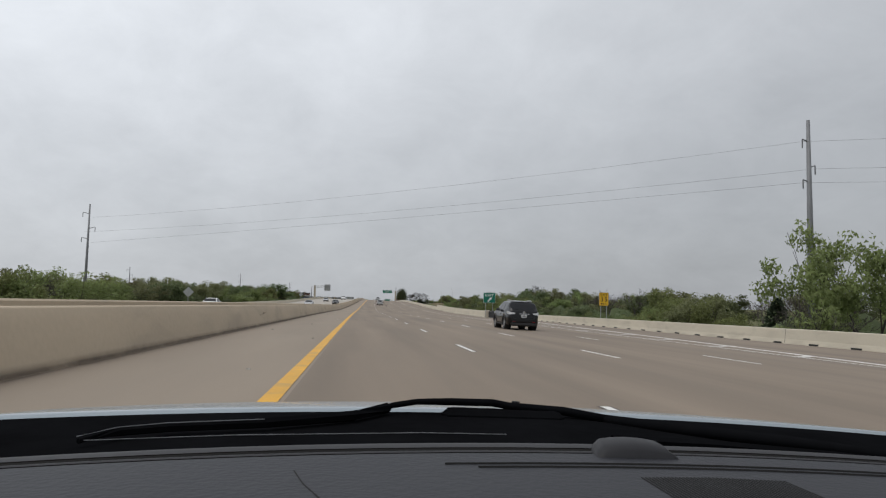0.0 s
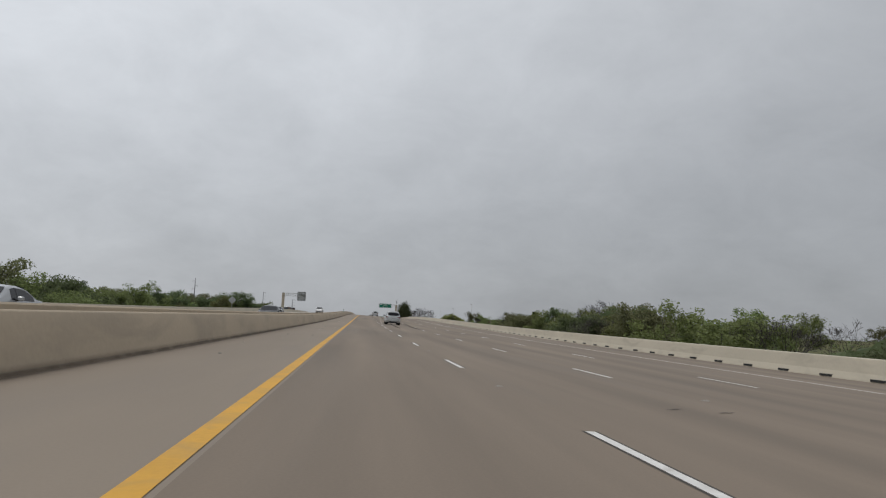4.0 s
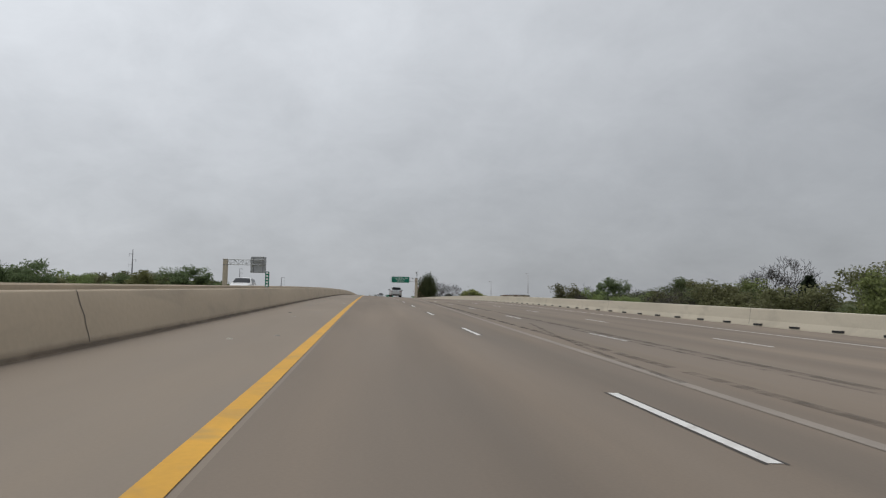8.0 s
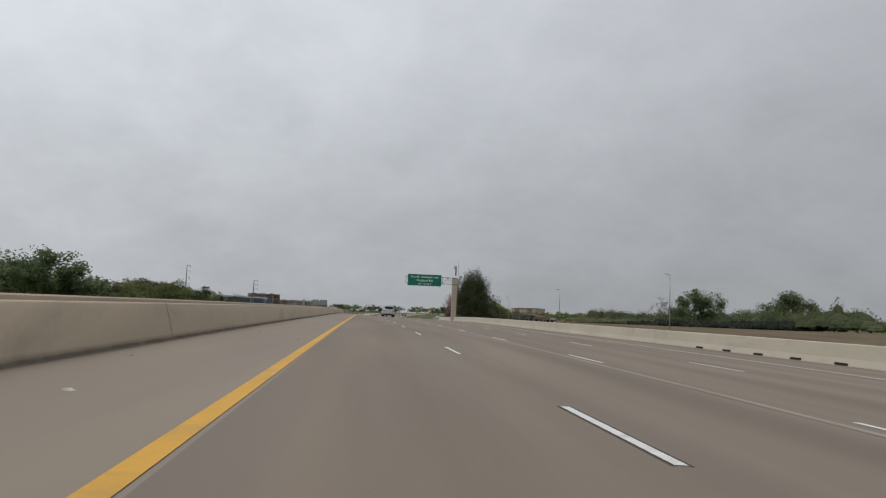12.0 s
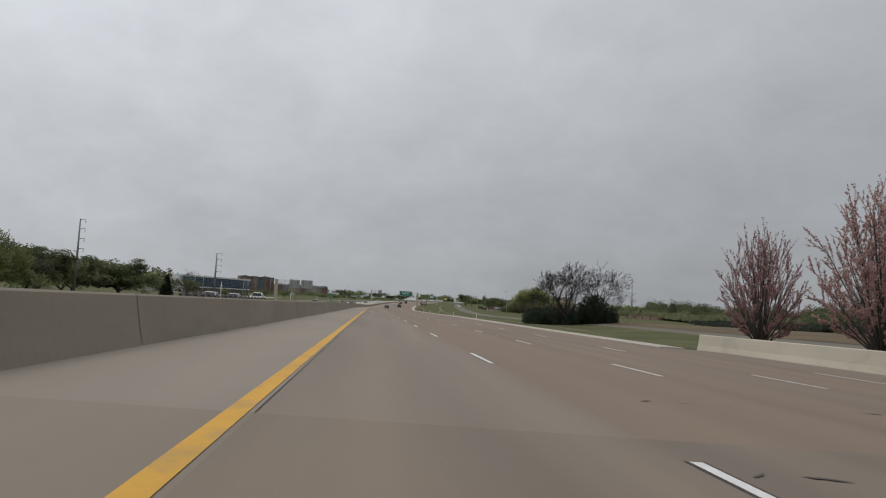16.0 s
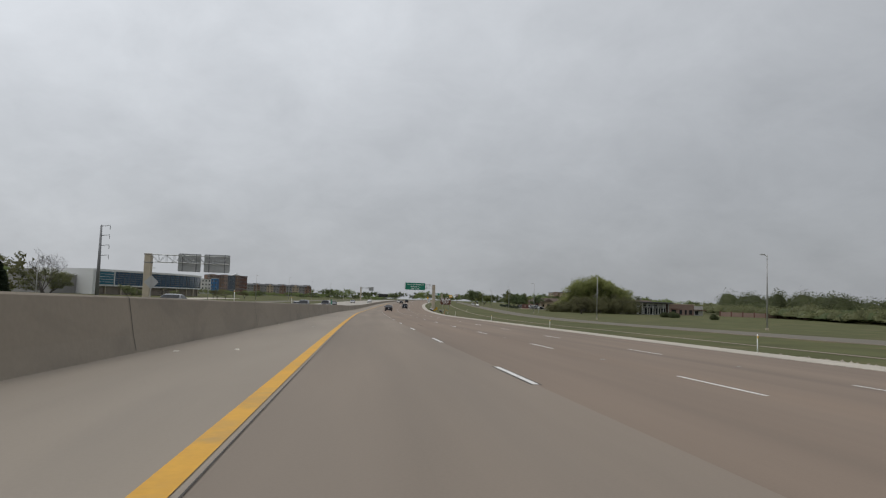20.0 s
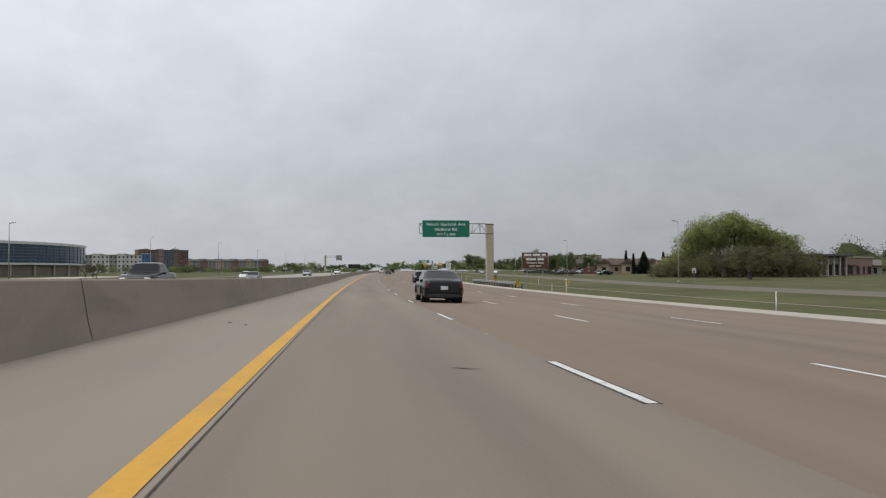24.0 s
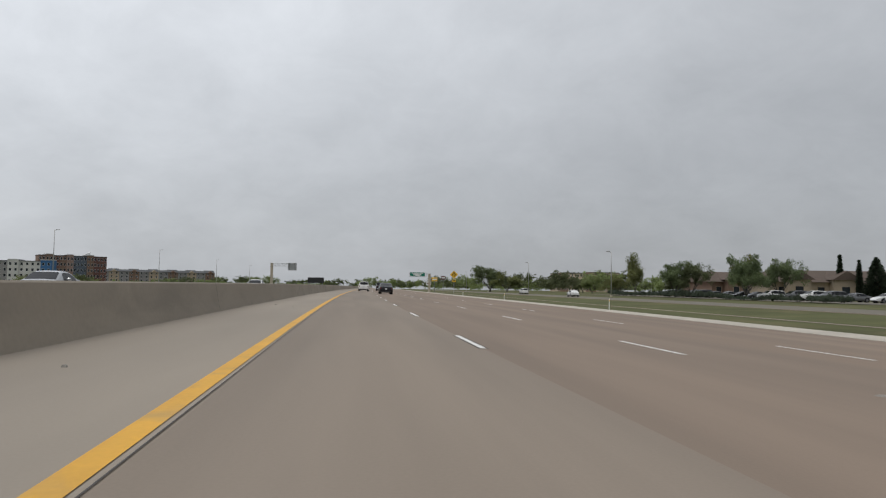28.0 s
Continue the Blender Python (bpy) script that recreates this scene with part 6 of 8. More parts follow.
def bow(u):
    """The front bows back at its far end."""
    t = max(0.0, (u - 0.55 * W) / (0.45 * W))
    return 16 * t * t


def bowed(z0, z1, u0, u1, out, mat, name, parent, steps=18):
    us = np.linspace(u0, u1, steps)
    v = []
    for u in us:
        y = bow(u) - out
        v += [(u, y, z0), (u, y, z1), (u, y + 8, z1), (u, y + 8, z0)]
    f = []
    for k in range(steps - 1):
        for j in range(4):
            q = (j + 1) % 4
            f.append((4 * k + j, 4 * k + q, 4 * k + 4 + q, 4 * k + 4 + j))
    f += [(0, 1, 2, 3), tuple(4 * (steps - 1) + j for j in (3, 2, 1, 0))]
    return mesh(name, v, f, mat, parent)


core = block(office, fr, 2, W - 1, 24, 60, 0, H - 0.6, GREY_SIDING, "wall")
bowed(0, 4.2, 3, W - 3, -1.6, GROUND_FLOOR, "ground_floor", office)
bowed(4.2, 4.9, 0, W, 0.4, METAL_WHITE, "slab_edge", office)
glaz = bowed(4.9, H - 1.0, 0.6, W, 0.0, GLASS_BLUE, "glazing", office, 26)
bowed(H - 1.0, H, 0, W, 0.5, METAL_WHITE, "roof_edge", office)
for z in np.linspace(4.9, H - 1.0, 7)[1:-1]:
    bowed(z - 0.07, z + 0.07, 0.6, W, 0.12, POLE, "transom", glaz)
for u in np.linspace(0.6, W, 27)[1:-1]:
    y = bow(u)
    Geo().box(u - 0.05, u + 0.05, y - 0.14, y + 0.1, 4.9, H - 1.0).make("mullion", POLE, glaz)
block(office, fr, -1.2, 0.6, -0.5, 40, 0, H, METAL_WHITE, "end_wall")
end = Geo().box(-0.2, 12, -0.6, 0.0, 5.0, H - 1.2).make("end_glazing", GLASS_TEAL, office)
for u in (-0.4, 11.9):
    Geo().box(u, u + 0.5, -0.9, 0.0, 4.6, H - 0.8).make("frame_post", METAL_WHITE, end)
for z in np.linspace(5.0, H - 1.2, 6):
    Geo().box(-0.2, 12, -0.72, -0.6, z - 0.06, z + 0.06).make("frame_bar", METAL_WHITE, end)
for u in np.linspace(8, W - 8, 9):
    Geo().box(u - 0.3, u + 0.3, bow(u) + 0.6, bow(u) + 1.2, 0, 4.2).make("pillar", STONE, office)
block(office, fr, -16, -1.3, 10, 40, 0, H * 0.72, GREY_SIDING, "wing")


def apartments(name, a, b, base, height, floors, depth, walls, label, roof="flat", bays=10, roof_mat=ROOF_GREY):
    root, fr = house(name, a, b, base, label)
    bw = fr.w / bays
    for k in range(bays):
        mat = walls[k % len(walls)]
        step = 0.9 if k % 3 == 1 else 0.0
        hh = height + (1.0 if roof == "flat" and k % 3 == 1 else 0.0)
        wall = block(root, fr, k * bw, (k + 1) * bw - 0.02, -step, depth, 0, hh, mat)
        fh = height / floors
        cols = max(2, int(bw / 3.2))
        for fl in range(floors):
            for c in range(cols):
                ww = min(1.7, bw / cols * 0.55)
                window(wall, k * bw + bw * (c + 0.5) / cols - ww / 2, fl * fh + fh * 0.3, ww, fh * 0.5, -step)
        if roof == "flat":
            block(root, fr, k * bw - 0.15, (k + 1) * bw + 0.1, -step - 0.3, depth, hh, hh + 0.5, METAL_WHITE if k % 3 == 1 else roof_mat, "parapet")
        else:
            g = Geo()
            u0, u1, y0, y1 = k * bw - 0.3, (k + 1) * bw + 0.25, -step - 0.8, depth
            rise = 3.0 if k % 2 else 2.3
            g.loft([[(u0, y0, hh), (u0, y1, hh), (u0, (y0 + y1) / 2, hh + rise)], [(u1, y0, hh), (u1, y1, hh), (u1, (y0 + y1) / 2, hh + rise)]], caps=True)
            g.make("roof", roof_mat, root)
            if k % 2:
                gm = Geo().loft([[(k * bw + bw * 0.2, y0 - 0.2, hh), (k * bw + bw * 0.8, y0 - 0.2, hh), (k * bw + bw * 0.5, y0 - 0.2, hh + 2.2)], [(k * bw + bw * 0.2, y0 + 3, hh), (k * bw + bw * 0.8, y0 + 3, hh), (k * bw + bw * 0.5, y0 + 3, hh + 2.2)]], caps=True)
                gm.make("gable", mat, root)
    return root


zb = ground(1520, -230).z
brick = apartments("apartment_building", at(1525, -259.5), at(1552, -218.5), zb, at(1520, -230).z + 22.4 - zb, 5, 14, [BRICK_PALE, BRICK_PALE, BRICK, BRICK_PALE, PINK_BRICK, SLATE, SLATE, BRICK_PALE, WINE, BRICK], "red brick apartment building of five storeys")
# shed roof mark on the brick block
Geo().loft([[(31, 2, 23.6), (37, 2, 23.6), (37, 2, 26.6)], [(31, 8, 23.6), (37, 8, 23.6), (37, 8, 26.6)]], caps=True).make("roof_fin", METAL_WHITE, brick)
zb = ground(1500, -280).z
apartments("apartment_building", at(1488, -318), at(1503, -239.5), zb, 17.0, 4, 14, [PLASTER, GREY_SIDING, PLASTER, GREY_SIDING, PLASTER, PLASTER, GREY_SIDING, PLASTER, PLASTER, PLASTER, BLUE_PANEL], "white and blue plastered apartment block", bays=11)
zb = ground(1690, -210).z
apartments("apartment_building", at(1670, -290), at(1725, -172), zb, 14.0, 4, 16, [GREY_SIDING, BRICK_PALE, GREY_SIDING, TAN], "long grey apartment building with gabled roofs", "gable", 14, ROOF_GREY)

# low restaurant with a brick wing
zb = ground(1000, 130).z
rest, fr = house("shop_building", at(984, 105), at(1016, 151), zb, "low shop building with dark canopy and brick wing")
W = fr.w
store = block(rest, fr, 0, W * 0.5, 0, 16, 0, 4.9, PLASTER)
Geo().box(-2, W * 0.53, -3.0, 17, 5.15, 5.75, bevel=0.08).make("canopy_roof", ROOF_GREY, rest)
for u in np.linspace(0.5, W * 0.48, 8):
    Geo().box(u - 0.18, u + 0.18, -2.4, -2.04, 0, 5.15, bevel=0.03).make("canopy_post", PLASTER, rest)
for u in np.linspace(0.6, W * 0.5 - 3.4, 7):
    window(store, u, 0.15, 3.0, 2.7, 0.0, PANE, ROOF_GREY)
Geo().box(0.4, W * 0.5, -2.0, 0.0, 3.0, 3.25, bevel=0.03).make("awning", ROOF_GREY, rest)
for k, u in enumerate(np.linspace(W * 0.08, W * 0.36, 7)):
    Geo().box(u, u + 1.1 + 0.5 * (k % 3), -0.06, -0.004, 3.7, 4.4).make("lettering_bar", ROOF_GREY, store)
wing = block(rest, fr, W * 0.52, W * 0.86, -1, 14, 0, 4.9, PINK_BRICK)
Geo().box(W * 0.515, W * 0.865, -1.25, 14.2, 4.9, 5.3, bevel=0.05).make("parapet", TAN, rest)
for u, w2 in ((W * 0.55, 3.4), (W * 0.655, 2.2), (W * 0.73, 1.6), (W * 0.79, 2.6)):
    window(wing, u, 0.3, w2, 2.3, -1.0, PANE, BRICK)
Geo().box(W * 0.54, W * 0.645, -1.9, -1.0, 2.7, 3.0, bevel=0.03).make("awning", BRICK, wing)
bay = block(rest, fr, W * 0.86, W, -0.6, 10, 0, 4.5, PLASTER, "end_bay")
Geo().box(W * 0.85, W + 0.6, -2.2, -0.6, 2.5, 2.85, bevel=0.04).make("awning", BRICK, bay)
window(bay, W * 0.88, 0.2, 3.0, 2.1, -0.6)
# long low brick wall past the shop
yard, fr = house("garden_wall", at(1012, 158), at(985, 214), zb, "long low red brick wall with piers behind the field")
yard["category"] = "wall"
Geo().box(0, fr.w, 0, 0.3, 0, 2.1).make("wall", PINK_BRICK, yard)
for u in np.arange(0.3, fr.w, 5.0):
    Geo().box(u - 0.3, u + 0.3, -0.15, 0.45, 0, 2.5, bevel=0.04).make("pier", BRICK, yard)

# tan hotel far off
zb = ground(1580, 185).z
apartments("hotel_building", at(1609, 165), at(1550, 200), zb, 16.5, 4, 18, [TAN, BRICK_PALE, TAN], "distant tan hotel of four storeys", bays=6)


def villa(s, x, s2, x2, h, label, gables=2, mat=TAN):
    zb = ground((s + s2) / 2, (x + x2) / 2).z
    root, fr = house("restaurant_building", at(s, x), at(s2, x2), zb, label)
    W = fr.w
    wall = block(root, fr, 0, W, 0, 12, 0, h, mat)
    Geo().loft([[(-0.8, -1.0, h), (-0.8, 13, h), (-0.8 + 2.5, 6, h + 2.6)], [(W + 0.8, -1.0, h), (W + 0.8, 13, h), (W + 0.8 - 2.5, 6, h + 2.6)]], caps=True).make("roof", ROOF, root)
    for k in range(gables):
        u = W * (k + 0.5) / gables
        bay = Geo().box(u - 2.4, u + 2.4, -1.8, 1, 0, h + 0.6).make("gable_bay", mat, root)
        Geo().loft([[(u - 3.0, -2.4, h + 0.5), (u + 3.0, -2.4, h + 0.5), (u, -2.4, h + 2.4)], [(u - 3.0, 5, h + 0.5), (u + 3.0, 5, h + 0.5), (u, 5, h + 2.4)]], caps=True).make("gable_roof", ROOF, root)
        window(bay, u - 0.9, 0.9, 1.8, 1.9, -1.8, frame_mat=TAN)
    for k in range(int(W / 4)):
        window(wall, 1.2 + 4 * k, 1.0, 1.6, 1.7, 0.0, frame_mat=TAN)
    return root


villa(1092, 84, 1089, 112, 3.6, "tan stucco restaurant with brown gabled roofs", 3)
villa(1086, 118, 1076, 146, 4.2, "tan restaurant with stone bays and brown roof", 2)
villa(1118, 84, 1122, 106, 3.8, "brown-roofed tan building among trees", 2, BRICK_PALE)
# white bank
zb = ground(1052, 110).z
bank, fr = house("bank_building", at(1053, 100.3), at(1046, 129), zb, "white plastered bank with a blue sign band and brick wing")
W = fr.w
wall = block(bank, fr, 0, W, 0, 14, 0, 5.8, PLASTER)
Geo().box(-0.4, W + 0.4, -0.5, 14.4, 5.8, 6.3, bevel=0.05).make("roof_edge", ROOF, bank)
Geo().box(2.0, 9.5, -0.12, -0.0, 4.1, 4.8).make("sign_band", BLUE_PANEL, bank)
for u in np.arange(1.2, W - 2, 2.6):
    window(wall, u, 0.8, 1.5, 2.4, 0.0)
Geo().box(-3, -0.1, 3, 8, 0, 5.0).make("side_wing", BRICK_PALE, bank)
# brick monument sign on the frontage road
mon = thing("monument_sign", stand(1035, 67.6, -8, 0.85), "low dark red brick sign with a pale panel", "shop sign")
Geo().box(-2.4, 2.4, -0.4, 0.4, -0.3, 0.5, bevel=0.05).make("base", TAN, mon)
face = Geo().box(-2.0, 2.0, -0.32, 0.32, 0.5, 2.9, bevel=0.05).make("brick_panel", WINE, mon)
Geo().box(-0.4, 0.4, -0.36, -0.32, 1.4, 2.5).make("emblem_plate", PINK_BRICK, face)
# petrol-station signs far ahead on the right
for s, x, h, mat, w in ((1330, 34, 5.5, SIGN_YELLOW, 3.0), (1345, 40, 6.5, WINE, 2.5), (1318, 30, 3.2, SIGN_WHITE, 2.4)):
    t = thing("roadside_sign", stand(s, x), "coloured commercial sign on a pole far ahead", "shop sign", "commercial signs")
    Geo().tube([(0, 0, -0.3), (0, 0, h)], 0.16, 8).make("post", POLE, t)
    Geo().box(-w / 2, w / 2, -0.2, 0.2, h, h + 2.0, bevel=0.06).make("sign_box", mat, t)
    Geo().box(-w / 2 + 0.3, w / 2 - 0.3, -0.225, -0.2, h + 0.7, h + 1.3).make("lettering_bar", SIGN_WHITE if mat is not SIGN_WHITE else WINE, t)

# frontage roads and drives
tagged(strip("frontage_road", 560, END, lambda s: [(x, ground_h(s, x) + 0.06) for x in (44.5, 47, 50.5)], STREET, caps=False), "grey asphalt frontage road beyond the grass", "road", kind="structure")
tagged(strip("frontage_curb", 560, END, lambda s: [(44.2, ground_h(s, 44) + 0.02), (44.22, ground_h(s, 44) + 0.09), (44.38, ground_h(s, 44) + 0.09), (44.45, ground_h(s, 44) + 0.02)], SHOULDER), "pale curb of the frontage road", "curb", kind="structure")
tagged(strip("drain_path", 640, 1300, lambda s: [(32.0, ground_h(s, 32) + 0.03), (32.6, ground_h(s, 32.6) + 0.04)], SHOULDER, caps=False), "narrow pale concrete drain in the grass", "drain", kind="structure")
tagged(strip("opposite_frontage_road", 700, END, lambda s: [(x, ground_h(s, x) + 0.07) for x in (-66, -60, -55)], STREET, caps=False), "frontage road beyond the opposite lanes", "road", kind="structure")
tagged(strip("car_park", 1040, 1160, lambda s: [(x, ground_h(s, x) + 0.08) for x in (66, 74, 82)], STREET, caps=False), "asphalt car park before the restaurants", "car park", kind="structure")
tagged(strip("office_drive", 960, 1090, lambda s: [(x, ground_h(s, x) + 0.08) for x in (-106, -98, -90)], CURB, caps=False), "pale concrete drive before the office", "driveway", kind="structure")

# ---- vehicles ----
TYRE = material("tyre_rubber", (0.018, 0.018, 0.019), 0.85, vary=0.15, scale=8)
ALLOY = material("alloy_wheel", (0.5, 0.5, 0.51), 0.35, metal=0.9, vary=0.06)
TINT = glass_material("tinted_car_glass", (0.012, 0.013, 0.015), 0.05)
CLAD = material("black_cladding", (0.025, 0.025, 0.027), 0.65, vary=0.15, scale=6)
CHROME = material("bright_trim", (0.65, 0.65, 0.66), 0.2, metal=1.0, vary=0.04)
TAIL = material("red_lamp_lens", (0.12, 0.004, 0.007), 0.2, vary=0.1, coat=0.25)
LENS = material("clear_lamp_lens", (0.62, 0.63, 0.65), 0.12, vary=0.06, coat=0.6)
REVERSE = material("pink_clear_lens", (0.42, 0.22, 0.22), 0.2, vary=0.08, coat=0.4)
PLATE = material("number_plate", (0.62, 0.63, 0.64), 0.5, vary=0.05)
UNDER = material("underbody", (0.012, 0.012, 0.012), 0.9)


def paint(name, color, metal=0.25):
    return material(name, color, 0.34 if metal > 0.5 else 0.2, metal=metal, vary=0.03, scale=2, fine=60, coat=0.4 if metal > 0.5 else 0.2, spec=0.5 if metal > 0.5 else 0.35)


SILVER = paint("silver_white_paint", (0.46, 0.475, 0.475), 0.55)
NAVY = paint("dark_blue_grey_paint", (0.012, 0.015, 0.021))
INK = paint("black_paint", (0.009, 0.009, 0.0105))
WHITE_CAR = paint("white_car_paint", (0.72, 0.72, 0.71), 0.0)
GREY_CAR = paint("grey_car_paint", (0.16, 0.165, 0.17))
SILVER_CAR = paint("silver_car_paint", (0.42, 0.43, 0.44), 0.4)

# length, width, wheel radius, front and rear axle, belt height, roof line as (along, height) from tail to nose
SHAPES = {
    "suv": (5.0, 1.96, 0.385, 1.47, -1.43, 1.06, [(-2.5, 0.50), (-2.495, 0.70), (-2.47, 0.93), (-2.43, 1.10), (-2.36, 1.22), (-2.16, 1.53), (-2.0, 1.66), (-1.6, 1.705), (-0.8, 1.745), (-0.1, 1.74), (0.35, 1.66), (0.62, 1.56), (1.35, 1.15), (1.48, 1.10), (1.95, 1.03), (2.25, 0.94), (2.42, 0.80), (2.49, 0.62), (2.5, 0.48)]),
    "crossover": (4.77, 1.89, 0.37, 1.38, -1.36, 1.04, [(-2.385, 0.52), (-2.38, 0.72), (-2.35, 0.95), (-2.28, 1.10), (-1.88, 1.52), (-1.75, 1.60), (-1.3, 1.66), (-0.5, 1.69), (0.1, 1.66), (0.45, 1.55), (1.18, 1.13), (1.3, 1.08), (1.85, 1.0), (2.15, 0.90), (2.32, 0.74), (2.385, 0.5)]),
    "sedan": (4.75, 1.82, 0.33, 1.4, -1.38, 0.90, [(-2.375, 0.45), (-2.37, 0.70), (-2.33, 0.88), (-2.2, 0.98), (-1.75, 1.03), (-1.6, 1.05), (-0.95, 1.36), (-0.6, 1.43), (0.0, 1.45), (0.4, 1.38), (1.15, 0.97), (1.3, 0.92), (1.9, 0.82), (2.2, 0.70), (2.36, 0.55), (2.375, 0.42)]),
    "pickup": (5.7, 2.0, 0.41, 1.85, -1.75, 1.15, [(-2.85, 0.62), (-2.84, 0.95), (-2.82, 1.22), (-2.76, 1.25), (-0.95, 1.25), (-0.9, 1.3), (-0.72, 1.80), (-0.55, 1.87), (0.2, 1.88), (0.55, 1.82), (1.2, 1.30), (1.32, 1.24), (2.4, 1.14), (2.7, 1.02), (2.82, 0.8), (2.85, 0.6)]),
}


def car(kind, body_paint, m, label, category="car", group="", detail=True, chrome=False, name=None):
    L, W, wr, fa, ra, belt, roofline = SHAPES[kind]
    root = thing(name or {"pickup": "pickup_truck", "sedan": "sedan_car"}.get(kind, "suv_car"), m, label, category, group)
    ys = [r[0] for r in roofline]
    zs = [r[1] for r in roofline]
    top = lambda y: float(np.interp(y, ys, zs))
    hw = W / 2
    arch = wr + 0.065
    sill = wr * 0.72

    def half(y):
        """Half width in plan."""
        t = abs(y) / (L / 2)
        k = 1 - 0.15 * max(0.0, (t - 0.62) / 0.38) ** 2.2 - (0.14 if y > 0 else 0.10) * max(0.0, (t - 0.9) / 0.1) ** 2
        return hw * k

    def bottom(y):
        b = sill
        for a in (fa, ra):
            d = abs(y - a)
            if d < arch:
                b = max(b, wr + math.sqrt(arch * arch - d * d) - 0.01)
        end = max(0.0, (abs(y) - (L / 2 - 0.35)) / 0.35)
        return max(b, sill + 0.14 * end)

    def side_x(y, z):
        """Outer half width of the skin at that height."""
        w = half(y)
        t = top(y)
        b = min(belt, t)
        if z <= b:
            u = (z - sill) / max(0.05, b - sill)
            hip = 0.022 * max(math.exp(-((y - fa) / 0.5) ** 2), math.exp(-((y - ra) / 0.55) ** 2)) * math.sin(math.pi * min(1.0, max(0.0, u)))
            return w * (0.955 + hip + 0.045 * math.sin(math.pi * min(1.0, max(0.0, 0.15 + 0.75 * u))))
        u = (z - b) / max(0.05, t - b)
        return w * (0.97 - (0.33 if chrome else 0.27) * min(1.0, u * (t - b) / 0.68))

    stations = sorted(set([round(y, 3) for y in np.linspace(-L / 2 + 0.03, L / 2 - 0.03, 62)] + [y for y in ys] + [a + d for a in (fa, ra) for d in (-arch, -arch * 0.9, arch * 0.9, arch)]))
    rings = []
    for y in stations:
        b, t = bottom(y), top(y)
        bl = min(belt, t - 0.02)
        b = min(b, bl - 0.05)
        mid = b + (bl - b) * 0.5
        sh = t - min(0.07, (t - bl) * 0.35)
        pts = [(0.0, b), (side_x(y, b) * 0.9, b), (side_x(y, b + 0.02), b + 0.02), (side_x(y, mid), mid), (side_x(y, bl - 0.03), bl - 0.03), (side_x(y, bl) - 0.008, bl + 0.0), (side_x(y, (bl + sh) / 2), (bl + sh) / 2), (side_x(y, sh), sh), (side_x(y, t) * 0.82, t - 0.012), (side_x(y, t) * 0.45, t), ]
        ring = [(x, y, z) for x, z in pts] + [(0.0, y, t + 0.006)] + [(-x, y, z) for x, z in reversed(pts[1:])]
        rings.append(ring)
    g = Geo().loft(rings, caps=True)
    body = g.make("body", body_paint, root, True)
    Geo().box(-hw * 0.8, hw * 0.8, -L / 2 + 0.3, L / 2 - 0.3, sill - 0.05, sill + 0.25).make("underbody", UNDER, root)
    # wheels
    for a in (fa, ra):
        for sd in (-1, 1):
            cx = sd * (hw - 0.115)
            wheel = new("wheel")
            wheel.parent = root
            wheel.matrix_basis = Matrix.Translation((cx, a, wr)) @ (Matrix.Rotation(math.pi, 4, "Z") if sd < 0 else Matrix())
            t = Geo().disc_ring([(wr * 0.66, -0.11), (wr * 0.93, -0.115), (wr, -0.085), (wr, 0.085), (wr * 0.93, 0.11), (wr * 0.68, 0.105), (wr * 0.64, 0.07)], 28)
            t.make("tyre", TYRE, wheel, True)
            rim = Geo().disc_ring([(wr * 0.665, 0.085), (wr * 0.63, 0.1), (wr * 0.6, 0.06), (wr * 0.58, -0.02), (0.02, -0.03)], 28)
            rim.make("rim", CLAD, wheel, True)
            sp = Geo()
            spokes = 5 if detail else 6
            for k in range(spokes):
                for off in ((-0.16, 0.16) if detail else (0.0,)):
                    an = 2 * math.pi * k / spokes
                    c0, c1 = an + off * 0.5, an + off * 1.1
                    w0, w1 = 0.035, 0.05
                    p = []
                    for rr, ang, ww, xx in ((wr * 0.1, c0, w0, 0.085), (wr * 0.63, c1, w1 * 0.8, 0.075)):
                        u, t2 = Vector((0, math.cos(ang), math.sin(ang))), Vector((0, -math.sin(ang), math.cos(ang)))
                        for q, d in ((-1, xx), (1, xx), (1, xx - 0.04), (-1, xx - 0.04)):
                            p.append(u * rr + t2 * q * ww * 0.5 + Vector((d, 0, 0)))
                    sp.loft([p[:4], p[4:]], caps=True)
            sp.disc_ring([(wr * 0.16, 0.04), (wr * 0.16, 0.088), (wr * 0.05, 0.098), (0.005, 0.098)], 12)
            sp.disc_ring([(wr * 0.665, 0.07), (wr * 0.66, 0.095), (wr * 0.61, 0.09), (wr * 0.6, 0.06)], 28)
            sp.make("spokes", ALLOY, wheel)

    # glass
    def side_glass(y0, y1, sd, z_in=0.035, z_out=0.10, name="side_window"):
        n = 8
        v = []
        for k in range(n + 1):
            y = y0 + (y1 - y0) * k / n
            za, zb2 = belt + z_in, max(belt + z_in + 0.02, top(y) - z_out)
            for z in (za, (za + zb2) / 2, zb2):
                v.append((sd * (side_x(y, z) + 0.006), y, z))
        f = [(3 * k + j, 3 * k + 3 + j, 3 * k + 4 + j, 3 * k + 1 + j)[::sd] for k in range(n) for j in range(2)]
        return mesh(name, v, f, TINT, body, True)

    gy = [y for y, z in roofline if z > belt + 0.14]
    y_lo, y_hi = min(gy), max(gy)
    if kind == "pickup":
        cuts = [(y_lo + 0.1, -0.02), (0.06, y_hi - 0.12)]
    elif kind == "sedan":
        cuts = [(y_lo + 0.25, -0.12), (-0.04, y_hi - 0.1)]
    else:
        cuts = [(y_lo + (0.36 if chrome else 0.12), -0.98), (-0.9, -0.02), (0.06, y_hi - 0.1)]
